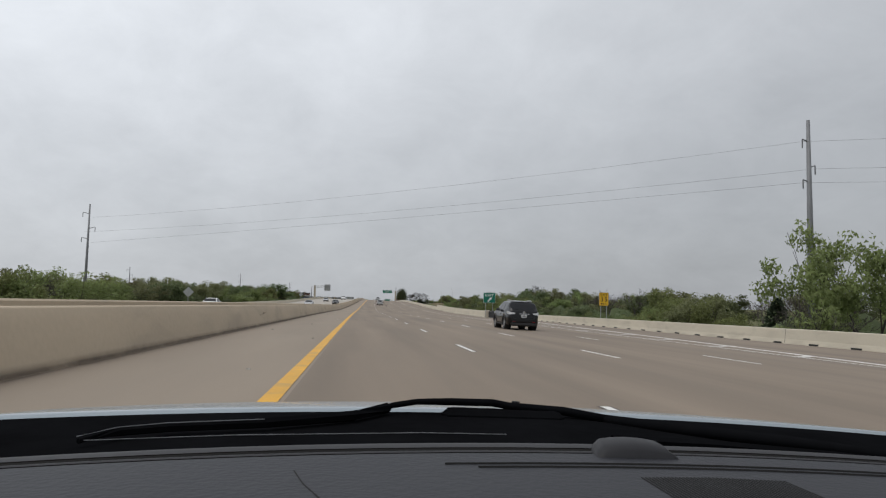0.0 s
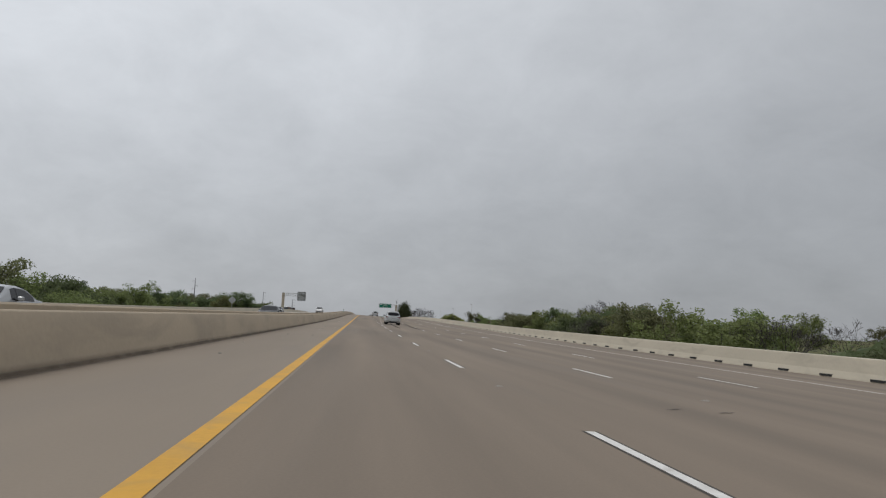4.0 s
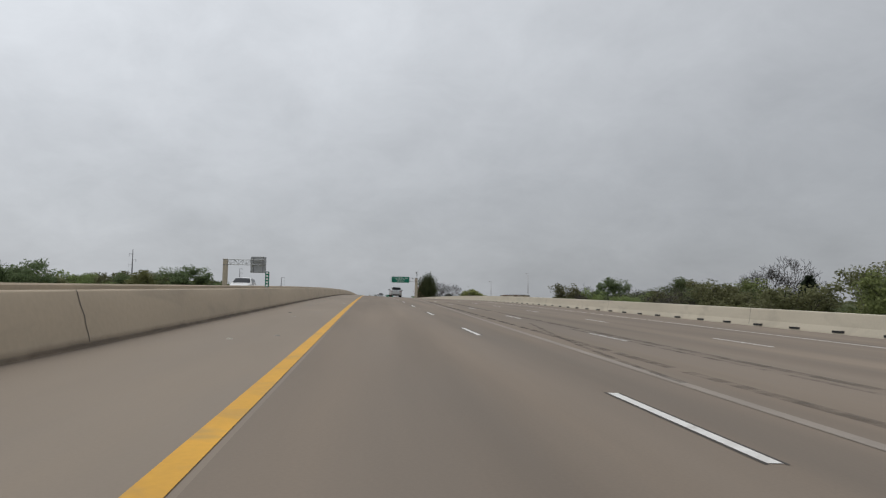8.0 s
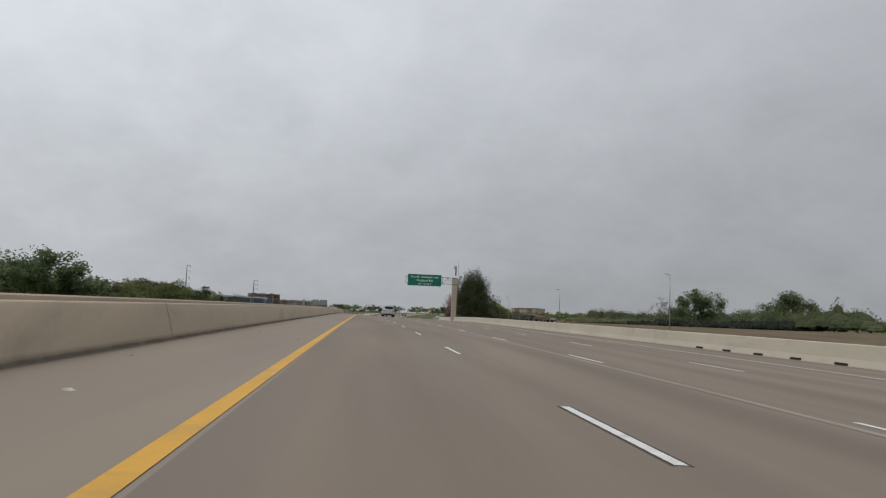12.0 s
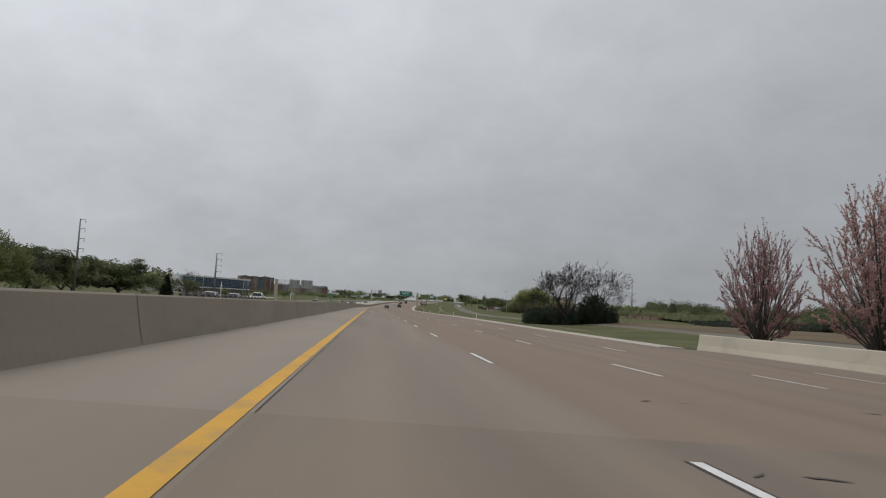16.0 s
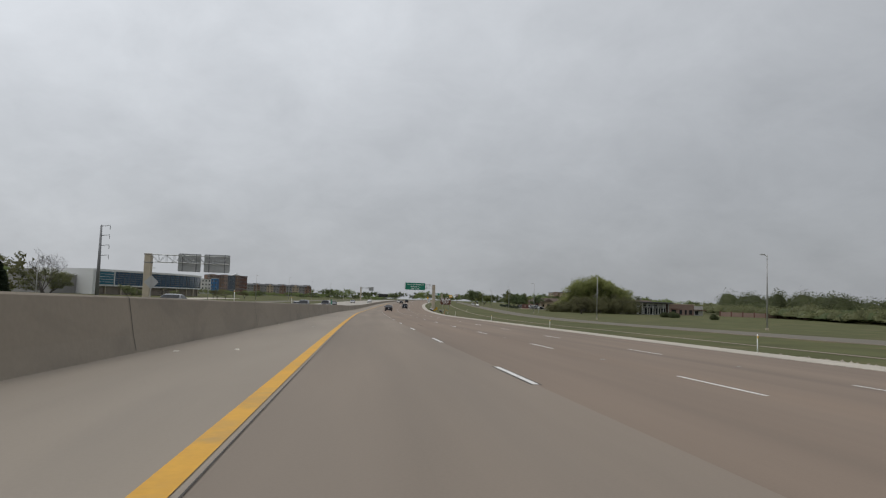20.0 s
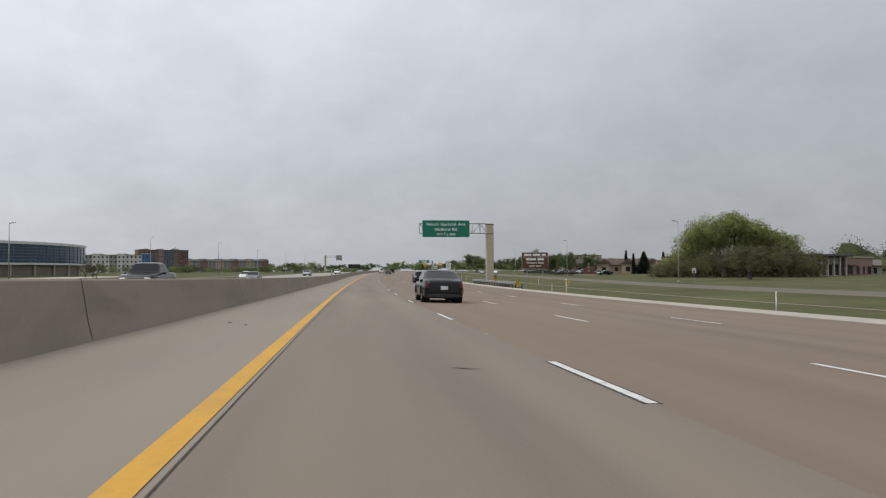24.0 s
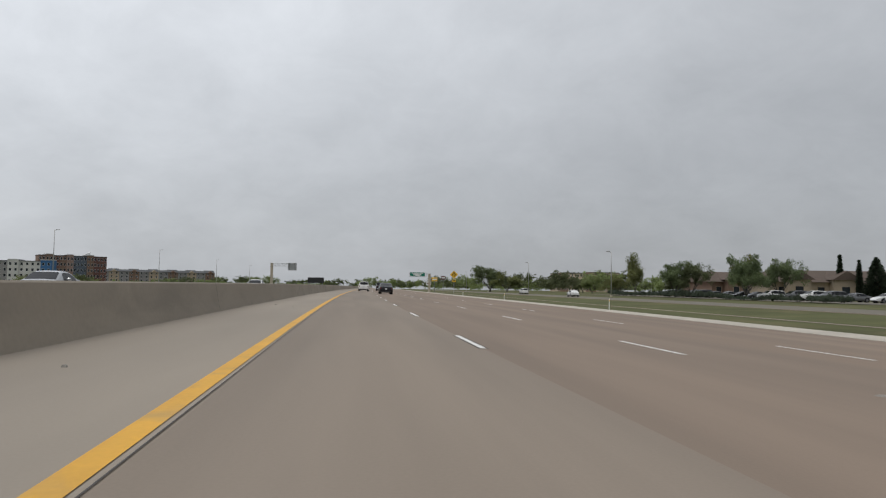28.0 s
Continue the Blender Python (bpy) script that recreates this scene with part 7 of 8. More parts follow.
    for sd in (-1, 1):
        for (a0, a1), (b0, b1) in zip(cuts, cuts[1:]):
            v = []
            for y in (a1 - 0.01, b0 + 0.01):
                za, zb2 = belt + 0.035, top(y) - 0.10
                v += [(sd * (side_x(y, z) + 0.004), y, z) for z in (za, (za + zb2) / 2, zb2)]
            mesh("window_pillar", v, [(0, 3, 4, 1)[::sd], (1, 4, 5, 2)[::sd]], CLAD, body)
        for c0, c1 in cuts:
            side_glass(c0, c1, sd)
        if chrome:
            pts = [(sd * (side_x(y, belt + 0.02) + 0.012), y, belt + 0.02) for y in np.linspace(y_lo + 0.1, y_hi, 10)]
            Geo().tube(pts, 0.012, 5).make("window_trim", CHROME, body)
            pts = [(sd * (side_x(y, top(y) - 0.085) + 0.012), y, top(y) - 0.085) for y in np.linspace(y_lo + 0.25, y_hi - 0.15, 14)]
            Geo().tube(pts, 0.012, 5).make("window_trim", CHROME, body)

    def top_glass(y0, y1, inset, name, n=10, bulge=0.012):
        v, m2 = [], 9
        for k in range(n + 1):
            y = y0 + (y1 - y0) * k / n
            for j in range(m2):
                q = -1 + 2 * j / (m2 - 1)
                x = q * (side_x(y, top(y)) - inset)
                crown = -0.012 * max(0, (abs(q) - 0.6)) / 0.4
                v.append((x, y, top(y) + bulge + crown))
        f = [(k * m2 + j, k * m2 + j + 1, (k + 1) * m2 + j + 1, (k + 1) * m2 + j) for k in range(n) for j in range(m2 - 1)]
        return mesh(name, v, f, TINT, body, True)

    roof_z = max(zs)
    front_hi = max(y for y, z in roofline if z > roof_z - 0.13)
    front_lo = max(y for y, z in roofline if z > belt + 0.05)
    top_glass(front_hi + 0.04, front_lo - 0.03, 0.06, "windscreen")
    rear_lo = min(y for y, z in roofline if z > belt + (0.14 if kind != "sedan" else 0.16))
    rear_hi = min(y for y, z in roofline if z > roof_z - (0.16 if kind != "sedan" else 0.08))
    if kind in ("suv", "crossover"):
        # wrapped rear window with rounded ends below a small roof spoiler
        tail = [(z, y) for y, z in roofline if y < 0 and z <= roof_z]
        z_hi, z_lo = (roof_z - 0.165, belt + 0.115) if chrome else (roof_z - 0.10, belt + 0.125)
        v, nu, nv = [], 24, 8
        for a in range(nu + 1):
            u = -1 + 2 * a / nu
            hh = (z_hi - z_lo) / 2 * max(0.0, 1 - abs(u) ** (9 if chrome else 7)) ** 0.5
            zc = (z_hi + z_lo) / 2 - 0.015 * (1 - u * u) + 0.02 * u * u
            for b in range(nv + 1):
                z = zc + hh * (-1 + 2 * b / nv)
                y = float(np.interp(z, [q[0] for q in tail], [q[1] for q in tail]))
                v.append((u * side_x(y + 0.12, z) * (0.975 if chrome else 0.99), y - 0.014 + 0.10 * max(0, abs(u) - 0.7) / 0.3 * 0.5, z))
        w = nv + 1
        mesh("rear_window", v, [(a * w + b, (a + 1) * w + b, (a + 1) * w + b + 1, a * w + b + 1) for a in range(nu) for b in range(nv)], TINT, body, True)
        y_sp = float(np.interp(roof_z - 0.09, [q[0] for q in tail], [q[1] for q in tail]))
        sp = []
        for q in (-1, -0.9, -0.5, 0, 0.5, 0.9, 1):
            x, d = q * side_x(y_sp + 0.3, roof_z - 0.05) * (0.78 if chrome else 0.86), 0.15 * q ** 6
            sp.append([(x, y_sp - 0.07 + d, roof_z - 0.105), (x, y_sp - 0.08 + d, roof_z - 0.088), (x, y_sp + 0.05, top(y_sp + 0.05) + 0.012), (x, y_sp + 0.35, top(y_sp + 0.35) + 0.006), (x, y_sp + 0.2, top(y_sp + 0.2) - 0.03)])
        Geo().loft(sp, caps=True).make("roof_spoiler", body_paint, body, True)
    else:
        top_glass(rear_lo + 0.02, rear_hi - 0.02, 0.09, "rear_window", bulge=0.016)
    # lamps, bumpers, plate
    tz = belt - 0.10
    for sd in (-1, 1):
        v = []
        yb = -L / 2
        rr = [(0.30, 0.0), (0.75, 0.02), (0.97, 0.12), (0.99, 0.42)]
        for fx, back in rr:
            for z in (tz - 0.1, tz + (0.11 if fx > 0.5 else 0.05)):
                yy = yb + 0.05 + back + (0.035 if z > tz else 0.0)
                x = min(fx * hw, side_x(yy + 0.02, z) + 0.012) if fx > 0.9 else fx * hw
                v.append((sd * x, min(yy - 0.07, yy), z))
        if detail:
            prof = [(0.56 * hw, yb + 0.02), (0.76 * hw, yb + 0.025), (0.9 * hw, yb + 0.07), (side_x(yb + 0.2, tz) + 0.015, yb + 0.17), (side_x(yb + 0.45, tz) + 0.015, yb + 0.44), (side_x(yb + 0.58, tz) + 0.008, yb + 0.56)]
            hs = [(tz - 0.03, tz + 0.02), (tz - 0.06, tz + 0.05), (tz - 0.085, tz + 0.08), (tz - 0.08, tz + 0.1), (tz - 0.015, tz + 0.11), (tz + 0.07, tz + 0.11)]
            v = []
            for (x, y), (z0, z1) in zip(prof, hs):
                v += [(sd * x, y - 0.004, z0), (sd * x, y + 0.012 - 0.004, z1), (sd * (x - 0.09), y + 0.09, z1), (sd * (x - 0.09), y + 0.09, z0)]
            f = [(4 * k + j, 4 * k + (j + 1) % 4, 4 * k + 4 + (j + 1) % 4, 4 * k + 4 + j)[::-sd] for k in range(len(prof) - 1) for j in range(4)] + [(0, 1, 2, 3)[::sd], tuple(4 * (len(prof) - 1) + j for j in (3, 2, 1, 0))[::sd]]
            lamp = mesh("tail_lamp", v, f, TAIL if kind != "crossover" else LENS, body)
            if chrome:
                x0, x1 = sorted((sd * 0.60 * hw, sd * 0.74 * hw))
                Geo().box(x0, x1, yb + 0.012, yb + 0.05, tz - 0.035, tz + 0.022, bevel=0.012).make("reversing_lens", REVERSE, lamp)
            Geo().box(min(sd * 0.5 * hw, sd * 0.7 * hw), max(sd * 0.5 * hw, sd * 0.7 * hw), yb - 0.012, yb + 0.06, sill + 0.19, sill + 0.225, bevel=0.012).make("reflector", TAIL, body)
        else:
            Geo().box(min(sd * 0.7 * hw, sd * 0.84 * hw), max(sd * 0.7 * hw, sd * 0.84 * hw), yb - 0.01, yb + 0.2, tz - 0.16, tz + 0.06, bevel=0.03).make("tail_lamp", TAIL, body)
        hz = top(L / 2 - 0.3) - 0.14
        Geo().box(min(sd * 0.5 * hw, sd * 0.86 * hw), max(sd * 0.5 * hw, sd * 0.86 * hw), L / 2 - 0.36, L / 2 - 0.05, hz - 0.09, hz + 0.05, bevel=0.04).make("head_lamp", LENS, body)
        # mirror and door handles
        my = y_hi - 0.42
        mir = Geo().box(sd * (side_x(my, belt) + 0.12) - 0.11, sd * (side_x(my, belt) + 0.12) + 0.11, my - 0.07, my + 0.09, belt + 0.0, belt + 0.17, bevel=0.045).make("wing_mirror", CLAD if detail else body_paint, body)
        Geo().box(min(sd * side_x(my, belt), sd * (side_x(my, belt) + 0.09)), max(sd * side_x(my, belt), sd * (side_x(my, belt) + 0.09)), my - 0.03, my + 0.05, belt + 0.0, belt + 0.05).make("mirror_arm", CLAD, mir)
        if detail:
            for hy in (0.0, -0.98) if kind != "pickup" else (0.0,):
                hx = side_x(hy, belt - 0.14)
                Geo().box(sd * (hx + 0.018) - 0.02, sd * (hx + 0.018) + 0.02, hy - 0.13, hy + 0.1, belt - 0.16, belt - 0.12, bevel=0.012).make("door_handle", CHROME, body)
            for dy in (0.98 - 0.02, -0.06, -1.05):
                v = []
                for z in np.linspace(sill + 0.04, belt - 0.03, 7):
                    x = side_x(dy, z) + 0.003
                    v += [(sd * x, dy - 0.006, z), (sd * x, dy + 0.006, z)]
                mesh("door_gap", v, [(2 * k, 2 * k + 1, 2 * k + 3, 2 * k + 2) for k in range(6)], CLAD, body)
            v = []
            for y in np.linspace(ra + arch + 0.02, fa - arch - 0.02, 8):
                for z in (sill + 0.02, sill + 0.1):
                    v.append((sd * (side_x(y, z) + 0.01), y, z))
            mesh("sill_trim", v, [(2 * k, 2 * k + 1, 2 * k + 3, 2 * k + 2) for k in range(7)], CHROME if chrome else CLAD, body)
            pts = [(sd * side_x(y, top(y)) * 0.86, y, top(y) + 0.03) for y in np.linspace(y_lo + 0.35, y_hi - 0.85, 10)]
            if kind != "sedan" and not chrome:
                Geo().tube(pts, 0.018, 6).make("roof_rail", CHROME if not chrome else body_paint, body)
        # arch lips
        for a in (fa, ra):
            pts = [(sd * (side_x(a + arch * math.cos(t), min(belt - 0.05, wr + arch * math.sin(t))) + 0.002), a + arch * math.cos(t), wr + arch * math.sin(t) - 0.01) for t in np.linspace(0.12, math.pi - 0.12, 16)]
            Geo().tube(pts, 0.012 if chrome else 0.022, 5).make("arch_lip", body_paint if chrome else CLAD, body)
            Geo().disc_ring([(arch * 0.99, -0.34), (arch * 0.99, -0.02), (0.01, -0.3)], 20, Matrix.Translation((sd * (hw - 0.02), a, wr)) @ (Matrix.Rotation(math.pi, 4, "Z") if sd < 0 else Matrix())).make("wheel_well", UNDER, root)
    # lower rear bumper and plate
    v0 = sill - 0.02
    if chrome:
        face = [(-0.63, -0.03), (-0.62, 0.05), (-0.50, 0.19), (0.50, 0.19), (0.62, 0.05), (0.63, -0.03)]
        Geo().loft([[(x * 0.99 * hw, -L / 2 - 0.026, v0 + z) for x, z in face], [(x * hw, -L / 2 - 0.016, v0 + z) for x, z in face], [(x * 1.04 * hw, -L / 2 + 0.35, v0 + z) for x, z in face]], caps=True).make("rear_bumper", CLAD, body)
        # body-colour bumper skin that follows the rounded corners
        plan = [Vector((side_x(y, 0.6), y, 0)) for y in np.linspace(-1.92, -2.44, 12)]
        plan += [Vector((x * hw, y, 0)) for x, y in ((0.70, -2.468), (0.58, -2.48), (0.35, -2.488))]
        plan = plan + [Vector((0, -2.49, 0))] + [Vector((-q.x, q.y, 0)) for q in reversed(plan)]
        for _ in range(2):
            plan = [plan[0]] + [a.lerp(b, w) for a, b in zip(plan, plan[1:]) for w in (0.25, 0.75)] + [plan[-1]]
        rings = []
        for k, q in enumerate(plan):
            d = (plan[min(k + 1, len(plan) - 1)] - plan[max(k - 1, 0)]).normalized()
            out = Vector((-d.y, d.x, 0))
            grow = min(1.0, min(k, len(plan) - 1 - k) / 8)
            rings.append([tuple(q + out * (o if o < 0 else o * grow + 0.004) + Vector((0, 0, v0 + z))) for o, z in ((-0.06, 0.41), (0.008, 0.405), (0.022, 0.375), (0.026, 0.29), (0.022, 0.2), (0.012, 0.1), (-0.02, 0.05), (-0.1, 0.045))])
        Geo().loft(rings, caps=True).make("bumper_skin", body_paint, body, True)
    else:
        Geo().box(-hw * 0.78, hw * 0.78, -L / 2 - 0.012, -L / 2 + 0.28, v0, v0 + 0.2, bevel=0.05).make("rear_bumper", CLAD, body)
    if detail and kind != "crossover" and not chrome:
        for sd in (-1, 1):
            Geo().box(min(sd * hw * 0.46, sd * hw * 0.86), max(sd * hw * 0.46, sd * hw * 0.86), -L / 2 + 0.035, -L / 2 + 0.42, v0 + 0.06, v0 + 0.34, bevel=0.09).make("bumper_corner", body_paint, body)
    Geo().box(-hw * 0.7, hw * 0.7, L / 2 - 0.25, L / 2 + 0.01, v0 + 0.02, v0 + 0.24, bevel=0.05).make("front_grille", CLAD, body)
    pz = tz - 0.15
    pl = Geo().box(-0.155, 0.155, -L / 2 - 0.012, -L / 2 + 0.03, pz - 0.08, pz + 0.08, bevel=0.006).make("number_plate", PLATE, body)
    if detail:
        Geo().box(-0.11, 0.12, -L / 2 - 0.0165, -L / 2 - 0.012, pz - 0.035, pz + 0.015).make("lettering_bar", POLE, pl)
        Geo().box(-0.06, 0.06, -L / 2 - 0.0165, -L / 2 - 0.012, pz + 0.035, pz + 0.055).make("lettering_bar", POLE, pl)
        Geo().box(-0.3, 0.3, -L / 2 - 0.018, -L / 2 + 0.05, tz - 0.045, tz - 0.012, bevel=0.01).make("tailgate_trim", CHROME, body)
        Geo().disc_ring([(0.07, 0), (0.07, 0.015), (0.045, 0.015), (0.045, 0)], 18, Matrix.Translation((0, -L / 2 + 0.025, tz + 0.06)) @ pose(0, 0, 0, 0, 0, -90)).make("badge", CHROME, body)
        # tailgate outline
        gate = [(-0.62 * hw, tz - 0.06), (-0.66 * hw, tz - 0.22), (-0.58 * hw, tz - 0.31), (0.58 * hw, tz - 0.31), (0.66 * hw, tz - 0.22), (0.62 * hw, tz - 0.06)]
        Geo().tube([(x, -L / 2 - 0.002, z) for x, z in gate], 0.006, 4).make("tailgate_gap", CLAD, body)
        if kind != "sedan":
            yr = y_lo + 0.28
            Geo().loft([[(-0.03, yr - 0.09, top(yr) - 0.01), (0.03, yr - 0.09, top(yr) - 0.01), (0.03, yr + 0.12, top(yr) - 0.01), (-0.03, yr + 0.12, top(yr) - 0.01)], [(-0.006, yr - 0.09, top(yr) + 0.075), (0.006, yr - 0.09, top(yr) + 0.075), (0.006, yr - 0.02, top(yr) + 0.06), (-0.006, yr - 0.02, top(yr) + 0.06)]], caps=True).make("roof_aerial", body_paint, body)
            if not chrome:
                Geo().tube([(0.1, rear_lo + 0.05, top(rear_lo + 0.05) + 0.03), (-0.3, rear_lo + 0.07, top(rear_lo + 0.07) + 0.035)], 0.012, 5).make("rear_wiper", CLAD, body)
    if chrome:
        fy, fz = ra + 0.42, belt - 0.28
        pts = [(-(side_x(fy, fz) + 0.006), fy + 0.1 * math.cos(t), fz + 0.1 * math.sin(t)) for t in np.linspace(0, 6.283, 20)]
        Geo().tube(pts, 0.004, 4).make("fuel_flap_gap", CLAD, body)
    if kind == "pickup":
        gate = Geo().box(-0.62 * hw, 0.62 * hw, -L / 2 - 0.02, -L / 2 + 0.04, belt - 0.5, belt + 0.07, bevel=0.015).make("tailgate", body_paint, body)
        Geo().box(-0.14, 0.14, -L / 2 - 0.026, -L / 2, belt - 0.08, belt - 0.01, bevel=0.005).make("tailgate_handle", CLAD, gate)
        Geo().box(-0.88 * hw, 0.88 * hw, -L / 2 - 0.16, -L / 2 + 0.02, v0 + 0.08, v0 + 0.27, bevel=0.04).make("step_bumper", CHROME, body)
    for x in (-0.35 * hw, 0.42 * hw):
        Geo().tube([(x, -L / 2 + 0.05, v0 + 0.02), (x, -L / 2 + 0.5, v0 + 0.02)], 0.035, 8).make("exhaust", UNDER if chrome else POLE, root)
    return root


def on_road(s, x, turn=0.0):
    """The pose of a vehicle on the paving, with its grade and crossfall."""
    fall = math.degrees(math.atan(FALL)) if x > -4 else -math.degrees(math.atan(0.002))
    return Matrix.Translation(at(s, x, lane_h(x) + 0.002)) @ pose(0, 0, 0, math.degrees(math.atan(float(np.interp(s, KNOTS, GRADE)) / 100)), fall, heading(s) + turn)


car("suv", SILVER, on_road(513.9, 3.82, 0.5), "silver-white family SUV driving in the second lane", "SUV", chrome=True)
car("crossover", NAVY, on_road(920.1, 8.45), "dark blue-grey crossover SUV with clear tail lamps", "SUV")
car("crossover", INK, on_road(41.5, 8.95), "black SUV driving in the third lane", "SUV")
car("suv", INK, on_road(104, 22.3, -4), "black SUV heading for the exit ramp", "SUV")
# two added copies of the one silver SUV, earlier along its lane
car("suv", SILVER, on_road(227.2, 4.2), "same silver-white SUV repeated, climbing the bridge in the second lane", "SUV", chrome=True)
car("suv", SILVER, on_road(386, 4.12, 0.4), "same silver-white SUV repeated, ahead on the crest", "SUV", chrome=True)
car("sedan", INK, on_road(848, 3.85), "black sedan ahead in the second lane", "car", detail=False)
car("sedan", INK, on_road(1050, 3.95), "black sedan far ahead in the second lane", "car", detail=False)
car("suv", WHITE_CAR, on_road(1085, 0.9), "white SUV far ahead in the inside lane", "SUV", detail=False)
car("pickup", INK, on_road(1112, 4.3), "dark pickup truck far ahead", "truck", detail=False)
ONC = "cars on the opposite carriageway"
for kind, pt, s, x, lab in (
    ("sedan", WHITE_CAR, 96, -20.0, "white sedan coming the other way"), ("sedan", SILVER_CAR, 160, -12.4, "silver sedan coming the other way"), ("sedan", INK, 205, -8.7, "black sedan coming the other way"),
    ("sedan", SILVER_CAR, 273, -16.0, "silver sedan coming the other way"), ("suv", WHITE_CAR, 338.7, -12.4, "white SUV coming the other way"),
    ("sedan", SILVER_CAR, 628.0, -20.0, "silver sedan coming the other way"), ("sedan", SILVER_CAR, 643, -20.0, "silver sedan coming the other way"), ("pickup", WHITE_CAR, 662, -19.6, "white pickup truck coming the other way"),
    ("sedan", GREY_CAR, 738, -16.0, "grey sedan coming the other way"), ("suv", INK, 812, -12.4, "black SUV coming the other way"), ("sedan", SILVER_CAR, 832, -16.0, "silver sedan coming the other way"), ("pickup", INK, 860, -12.4, "black pickup truck coming the other way"),
    ("sedan", WHITE_CAR, 938, -20.0, "white sedan coming the other way"), ("sedan", GREY_CAR, 922, -16.0, "grey sedan coming the other way"), ("sedan", SILVER_CAR, 996, -16.0, "silver sedan coming the other way"), ("sedan", WHITE_CAR, 1046, -12.4, "white sedan coming the other way"),
):
    car(kind, pt, on_road(s, x, 180), lab, {"suv": "SUV", "pickup": "truck"}.get(kind, "car"), ONC, False)
PARK = "cars on the frontage road and car park"


def on_ground(s, x, turn):
    return Matrix.Translation(at(s, x, ground_h(s, x) + 0.085)) @ pose(0, 0, 0, 0, 0, heading(s) + turn)


park_src = {}
park_rng = random.Random(8)
for kind, pt, s, x, turn in [("suv", WHITE_CAR, 1165, 48, 0), ("sedan", WHITE_CAR, 1112, 48, 0)] + [(park_rng.choice(("sedan", "suv")), park_rng.choice((WHITE_CAR, INK, INK, GREY_CAR, GREY_CAR)), 1046 + 5.6 * k + park_rng.uniform(-1, 1), 77 + park_rng.uniform(-0.5, 0.5), 90) for k in range(15)]:
    key = (kind, pt.name)
    lab = {"white_car_paint": "white", "black_paint": "black", "silver_car_paint": "silver", "grey_car_paint": "grey"}[pt.name] + {"sedan": " sedan", "suv": " SUV"}[kind] + (" on the frontage road" if turn == 0 else " parked before the restaurants")
    if key in park_src:
        ob = copy_thing(park_src[key], on_ground(s, x, turn))
        ob["label"] = lab
    else:
        park_src[key] = car(kind, pt, on_ground(s, x, turn), lab, "SUV" if kind == "suv" else "car", PARK, False)

# ---- the front of the car that carries the camera, where it starts ----
DASH = material("dashboard_plastic", (0.029, 0.030, 0.036), 0.55, spec=0.18, vary=0.12, scale=3, fine=160, bump=0.08)
DASH_LIP = material("dashboard_edge", (0.027, 0.027, 0.030), 0.5, spec=0.15, vary=0.1, scale=3, fine=120)
COWL = material("black_cowl_plastic", (0.006, 0.0063, 0.0072), 0.6, vary=0.3, scale=9, fine=60, spec=0.0)
GAP = material("dark_gap", (0.006, 0.006, 0.006), 0.9)
HOOD = paint("pale_blue_grey_paint", (0.27, 0.315, 0.345), 0.3)
own_m = Matrix.Translation(at(0.0, -0.21, 1.013)) @ pose(0, 0, 0, 0, math.degrees(math.atan(FALL)), heading(0))
OFF = 0.33  # the car's middle, right of the eye


def sag(x, y=0.0):
    return -0.056 * (x - OFF) ** 2 - 0.008 * (x - OFF)


def sheet(name, rows, x0, x1, mat, parent, n=24, label="", bow=1.0):
    """A bowed sheet: rows of (ahead, height), from x0 to x1."""
    v = []
    for y, z in rows:
        for k in range(n + 1):
            x = x0 + (x1 - x0) * k / n
            v.append((x, y - 0.10 * ((x - OFF) / 0.9) ** 2, z + bow * sag(x)))
    w = n + 1
    f = [(a * w + k, a * w + k + 1, (a + 1) * w + k + 1, (a + 1) * w + k) for a in range(len(rows) - 1) for k in range(n)]
    return mesh(name, v, f, mat, parent, True, label)


front = thing("car_front", own_m, "pale blue-grey car front with black wipers", "car")
hood = sheet("hood", [(0.99, -0.150), (1.0, -0.1415), (1.03, -0.1425), (1.2, -0.161), (1.45, -0.1925), (1.7, -0.245), (1.95, -0.32), (2.05, -0.39), (2.08, -0.47)], OFF - 0.78, OFF + 0.78, HOOD, front, bow=0.66)
for x in (-0.52, OFF - 0.1, 0.95):
    Geo().tube([(x, 1.0, -0.139 + sag(x, 1.0)), (x, 1.0, -0.128 + sag(x, 1.0))], 0.006, 6).make("washer_jet", GAP, hood)
for sd in (-1, 1):
    v = []
    for y, z in [(0.6, -0.17), (1.0, -0.19), (1.5, -0.23), (1.95, -0.33), (2.08, -0.45)]:
        xm = OFF + sd * 0.785
        v += [(xm, y - 0.07, z - 0.03), (OFF + sd * 0.87, y - 0.12, z - 0.09), (OFF + sd * 0.9, y - 0.14, -0.45), (OFF + sd * 0.86, y - 0.14, -0.74 if abs(y - 1.45) > 0.4 else -0.5)]
    mesh("fender", v, [(4 * k + j, 4 * k + j + 1, 4 * k + 5 + j, 4 * k + 4 + j) for k in range(4) for j in range(3)], HOOD, front, True)
    wheel = new("wheel")
    wheel.parent = front
    wheel.matrix_basis = Matrix.Translation((OFF + sd * 0.78, 1.3, -0.68)) @ (Matrix.Rotation(math.pi, 4, "Z") if sd < 0 else Matrix())
    Geo().disc_ring([(0.22, -0.1), (0.31, -0.1), (0.325, -0.07), (0.325, 0.07), (0.31, 0.1), (0.22, 0.1)], 24).make("tyre", TYRE, wheel, True)
    Geo().disc_ring([(0.225, 0.09), (0.2, 0.05), (0.05, 0.07), (0.005, 0.07)], 24).make("rim", ALLOY, wheel, True)
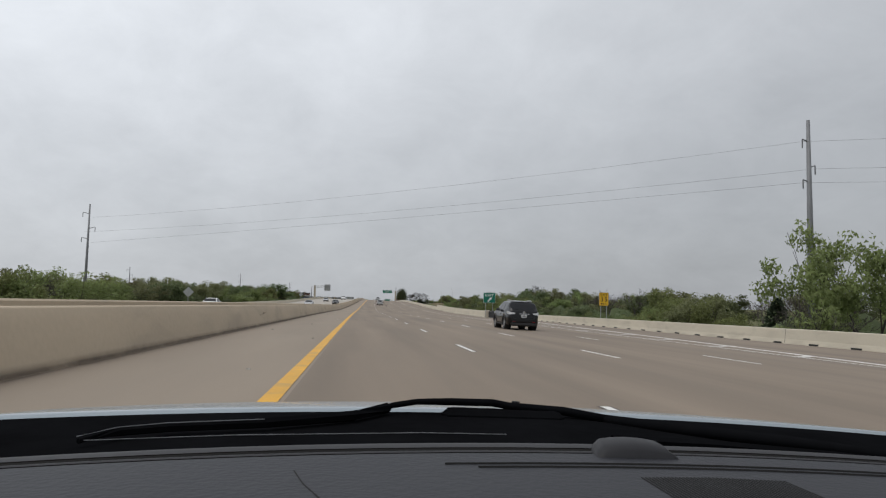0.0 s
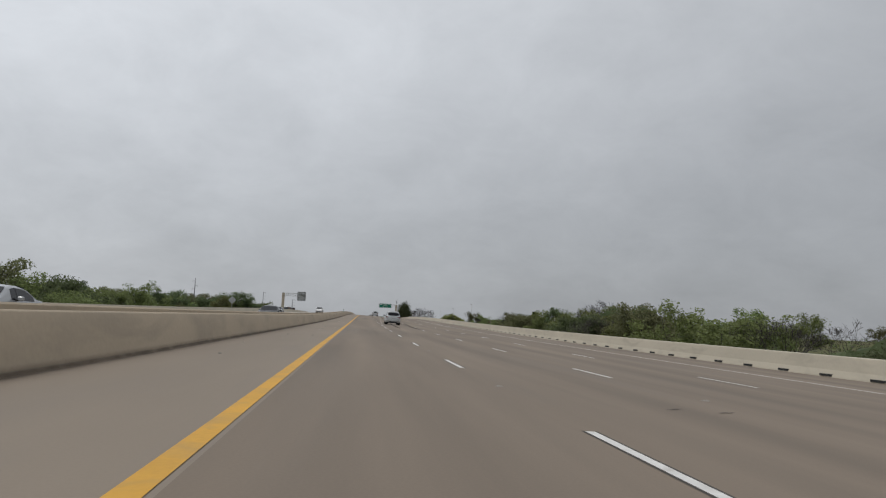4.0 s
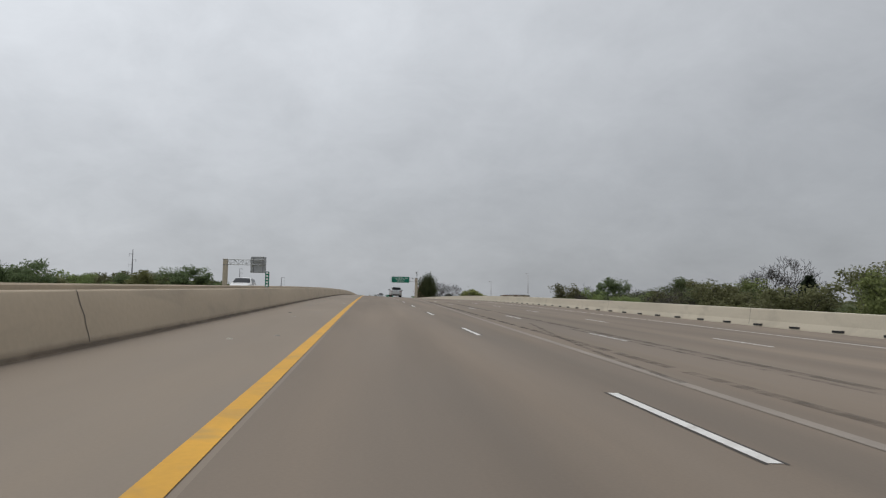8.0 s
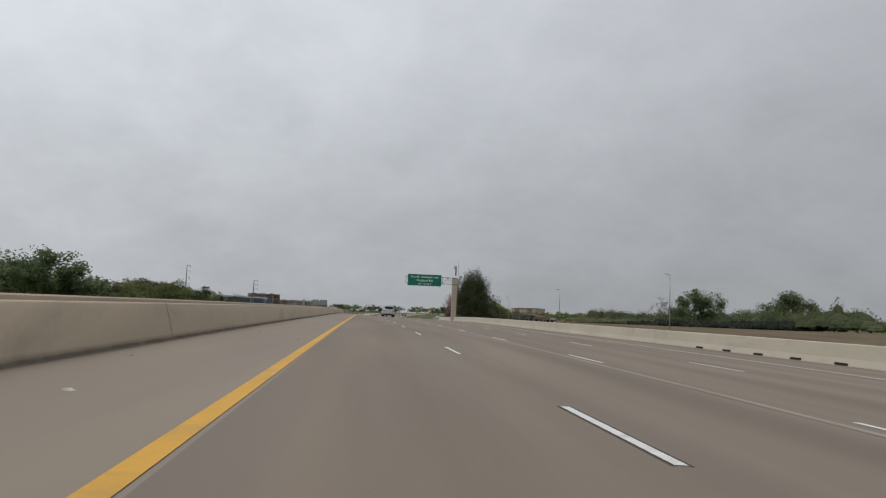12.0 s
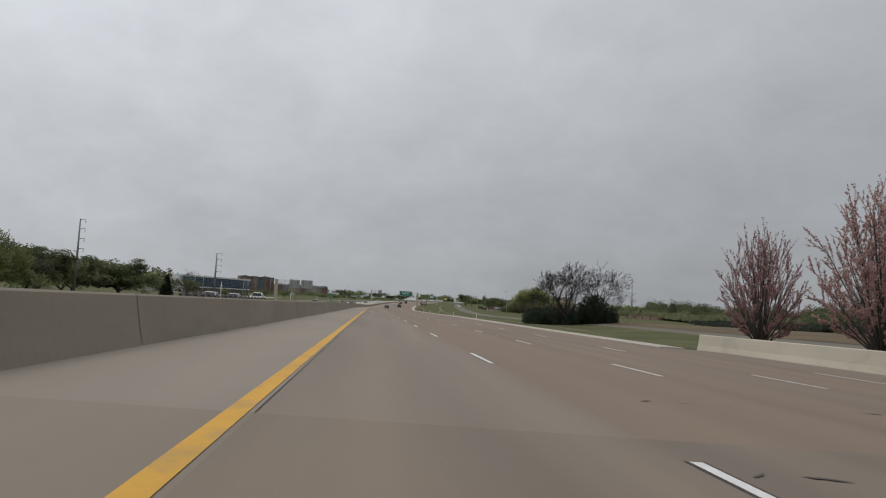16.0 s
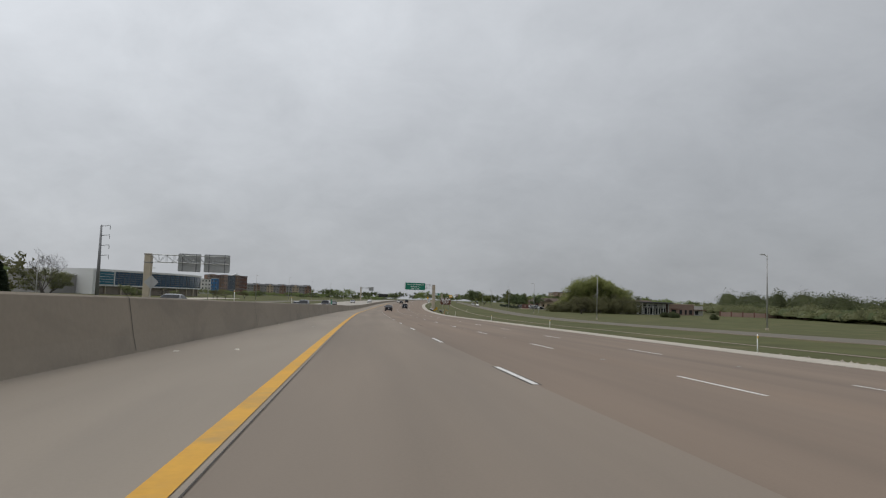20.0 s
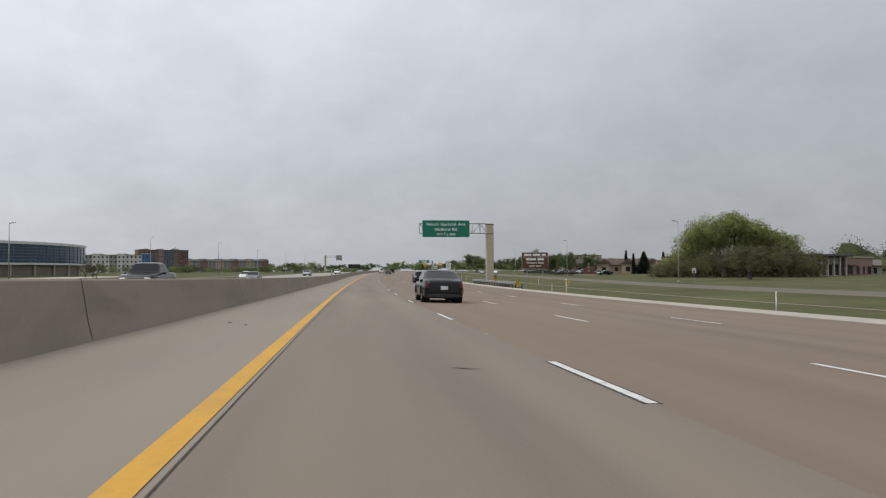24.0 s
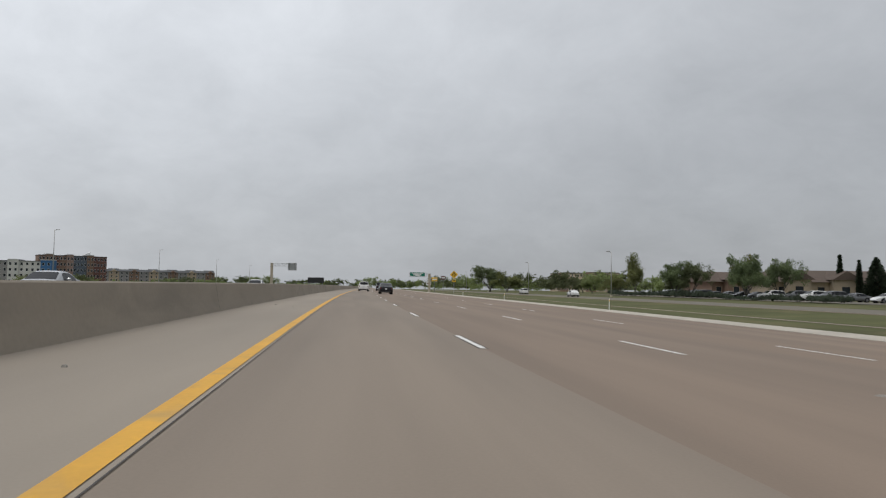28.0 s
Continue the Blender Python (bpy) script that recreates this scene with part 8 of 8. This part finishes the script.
Geo().box(OFF - 0.8, OFF + 0.8, 1.9, 2.1, -0.78, -0.42, bevel=0.06).make("front_bumper", HOOD, front)
Geo().box(OFF - 0.75, OFF + 0.75, 0.62, 1.9, -0.75, -0.4).make("engine_bay", UNDER, front)
cowl = sheet("cowl", [(0.658, -0.136), (0.70, -0.142), (0.80, -0.147), (0.90, -0.146), (0.985, -0.1432), (0.996, -0.150)], OFF - 0.78, OFF + 0.78, COWL, front, bow=0.66)
# wipers lying across the cowl
wip = new("wiper")
wip.parent = front
arc = [(-0.27, 0.75, -0.150), (-0.245, 0.79, -0.147), (-0.2, 0.815, -0.145), (-0.1, 0.84, -0.142), (0.0, 0.90, -0.140), (0.045, 0.955, -0.1365)]
Geo().tube(arc, [0.003, 0.005, 0.006, 0.006, 0.007, 0.007], 6).make("blade", COWL, wip)
# the highlight along the blade, added as a thin grey tube
Geo().tube([(x, y - 0.006, z + 0.0055) for x, y, z in arc[:4]], 0.0006, 4).make("blade_edge", POLE, wip)
Geo().tube([(0.03, 0.955, -0.139), (0.055, 0.96, -0.133), (0.085, 0.963, -0.128), (0.13, 0.965, -0.1268), (0.19, 0.967, -0.1265), (0.212, 0.968, -0.130), (0.292, 0.97, -0.135), (0.345, 0.95, -0.141)], [0.003, 0.004, 0.004, 0.005, 0.005, 0.005, 0.006, 0.006], 8).make("arm", COWL, wip, True)
Geo().box(0.12, 0.29, 0.95, 0.978, -0.152, -0.1345, bevel=0.008).make("pivot_cap", COWL, wip)
Geo().tube([(-0.26, 0.737, -0.1465), (-0.119, 0.755, -0.1405), (0.076, 0.772, -0.1355), (0.17, 0.777, -0.1355)], 0.0005, 4).make("blade_spring", POLE, wip)
wip2 = new("wiper")
wip2.parent = front
Geo().tube([(0.345, 0.95, -0.142), (0.41, 0.90, -0.1425), (0.474, 0.847, -0.1415), (0.53, 0.82, -0.1425), (0.62, 0.78, -0.147), (0.8, 0.72, -0.16)], [0.007, 0.008, 0.008, 0.008, 0.007, 0.006], 8).make("arm", COWL, wip2, True)
Geo().tube([(0.30, 0.80, -0.142), (0.42, 0.79, -0.143), (0.56, 0.76, -0.147), (0.75, 0.70, -0.157)], 0.006, 6).make("blade", COWL, wip2)

dash = thing("dashboard", own_m, "dark grey plastic dashboard with speaker grille", "dashboard")
top = sheet("dash_top", [(0.12, -0.17), (0.2, -0.135), (0.3, -0.124), (0.45, -0.1205), (0.609, -0.1205)], OFF - 0.72, OFF + 0.72, DASH, dash)
sheet("rear_gap", [(0.6092, -0.1215), (0.611, -0.126), (0.6138, -0.1215)], OFF - 0.72, OFF + 0.72, GAP, dash)
sheet("dash_bead", [(0.614, -0.1208), (0.616, -0.1200), (0.619, -0.1203)], OFF - 0.72, OFF + 0.72, DASH_LIP, dash)
sheet("front_gap", [(0.6192, -0.1212), (0.624, -0.128), (0.6295, -0.1205)], OFF - 0.72, OFF + 0.72, GAP, dash)
sheet("screen_edge", [(0.63, -0.1198), (0.638, -0.1188), (0.648, -0.1195), (0.656, -0.1212), (0.659, -0.137)], OFF - 0.74, OFF + 0.74, DASH_LIP, dash)
# light sensor hump
hump = Geo()
rings = []
for y, h, w in ((0.590, -0.002, 0.040), (0.593, 0.007, 0.038), (0.605, 0.0115, 0.036), (0.62, 0.013, 0.033), (0.632, 0.011, 0.030), (0.64, 0.0, 0.029)):
    rings.append([(0.247 + w * q, y, -0.1205 + sag(0.247) + h * (1 - abs(q) ** 9) - 0.002 * abs(q)) for q in (-1, -0.92, -0.75, -0.4, 0, 0.4, 0.75, 0.92, 1)])
hump.loft(rings, closed=False)
hump.make("light_sensor", DASH_LIP, dash, True)
# grooves of the vent and the grille
for y, x0, x1 in ((0.568, 0.075, 0.95), (0.556, 0.1, 0.95)):
    pts = [(x, y - 0.10 * ((x - OFF) / 0.9) ** 2, -0.1205 + sag(x)) for x in np.linspace(x0, x1, 16)]
    Geo().tube(pts, 0.0016, 5).make("groove", GAP, top)
for k in range(38):
    x = 0.232 + k * 0.0031
    Geo().box(x - 0.012, x - 0.0106, 0.455 - 0.010 * abs(k - 19) / 19, 0.527 - 0.005 * abs(k - 19) / 19, -0.1222 + sag(x), -0.1200 + sag(x)).make("grille_slot", GAP, top)
Geo().tube([(-0.04, 0.54, -0.1207 + sag(-0.04)), (-0.03, 0.50, -0.1207 + sag(-0.03)), (-0.012, 0.45, -0.1206 + sag(-0.01)), (0.0, 0.4, -0.121 + sag(0))], 0.0008, 5).make("crease", GAP, top)
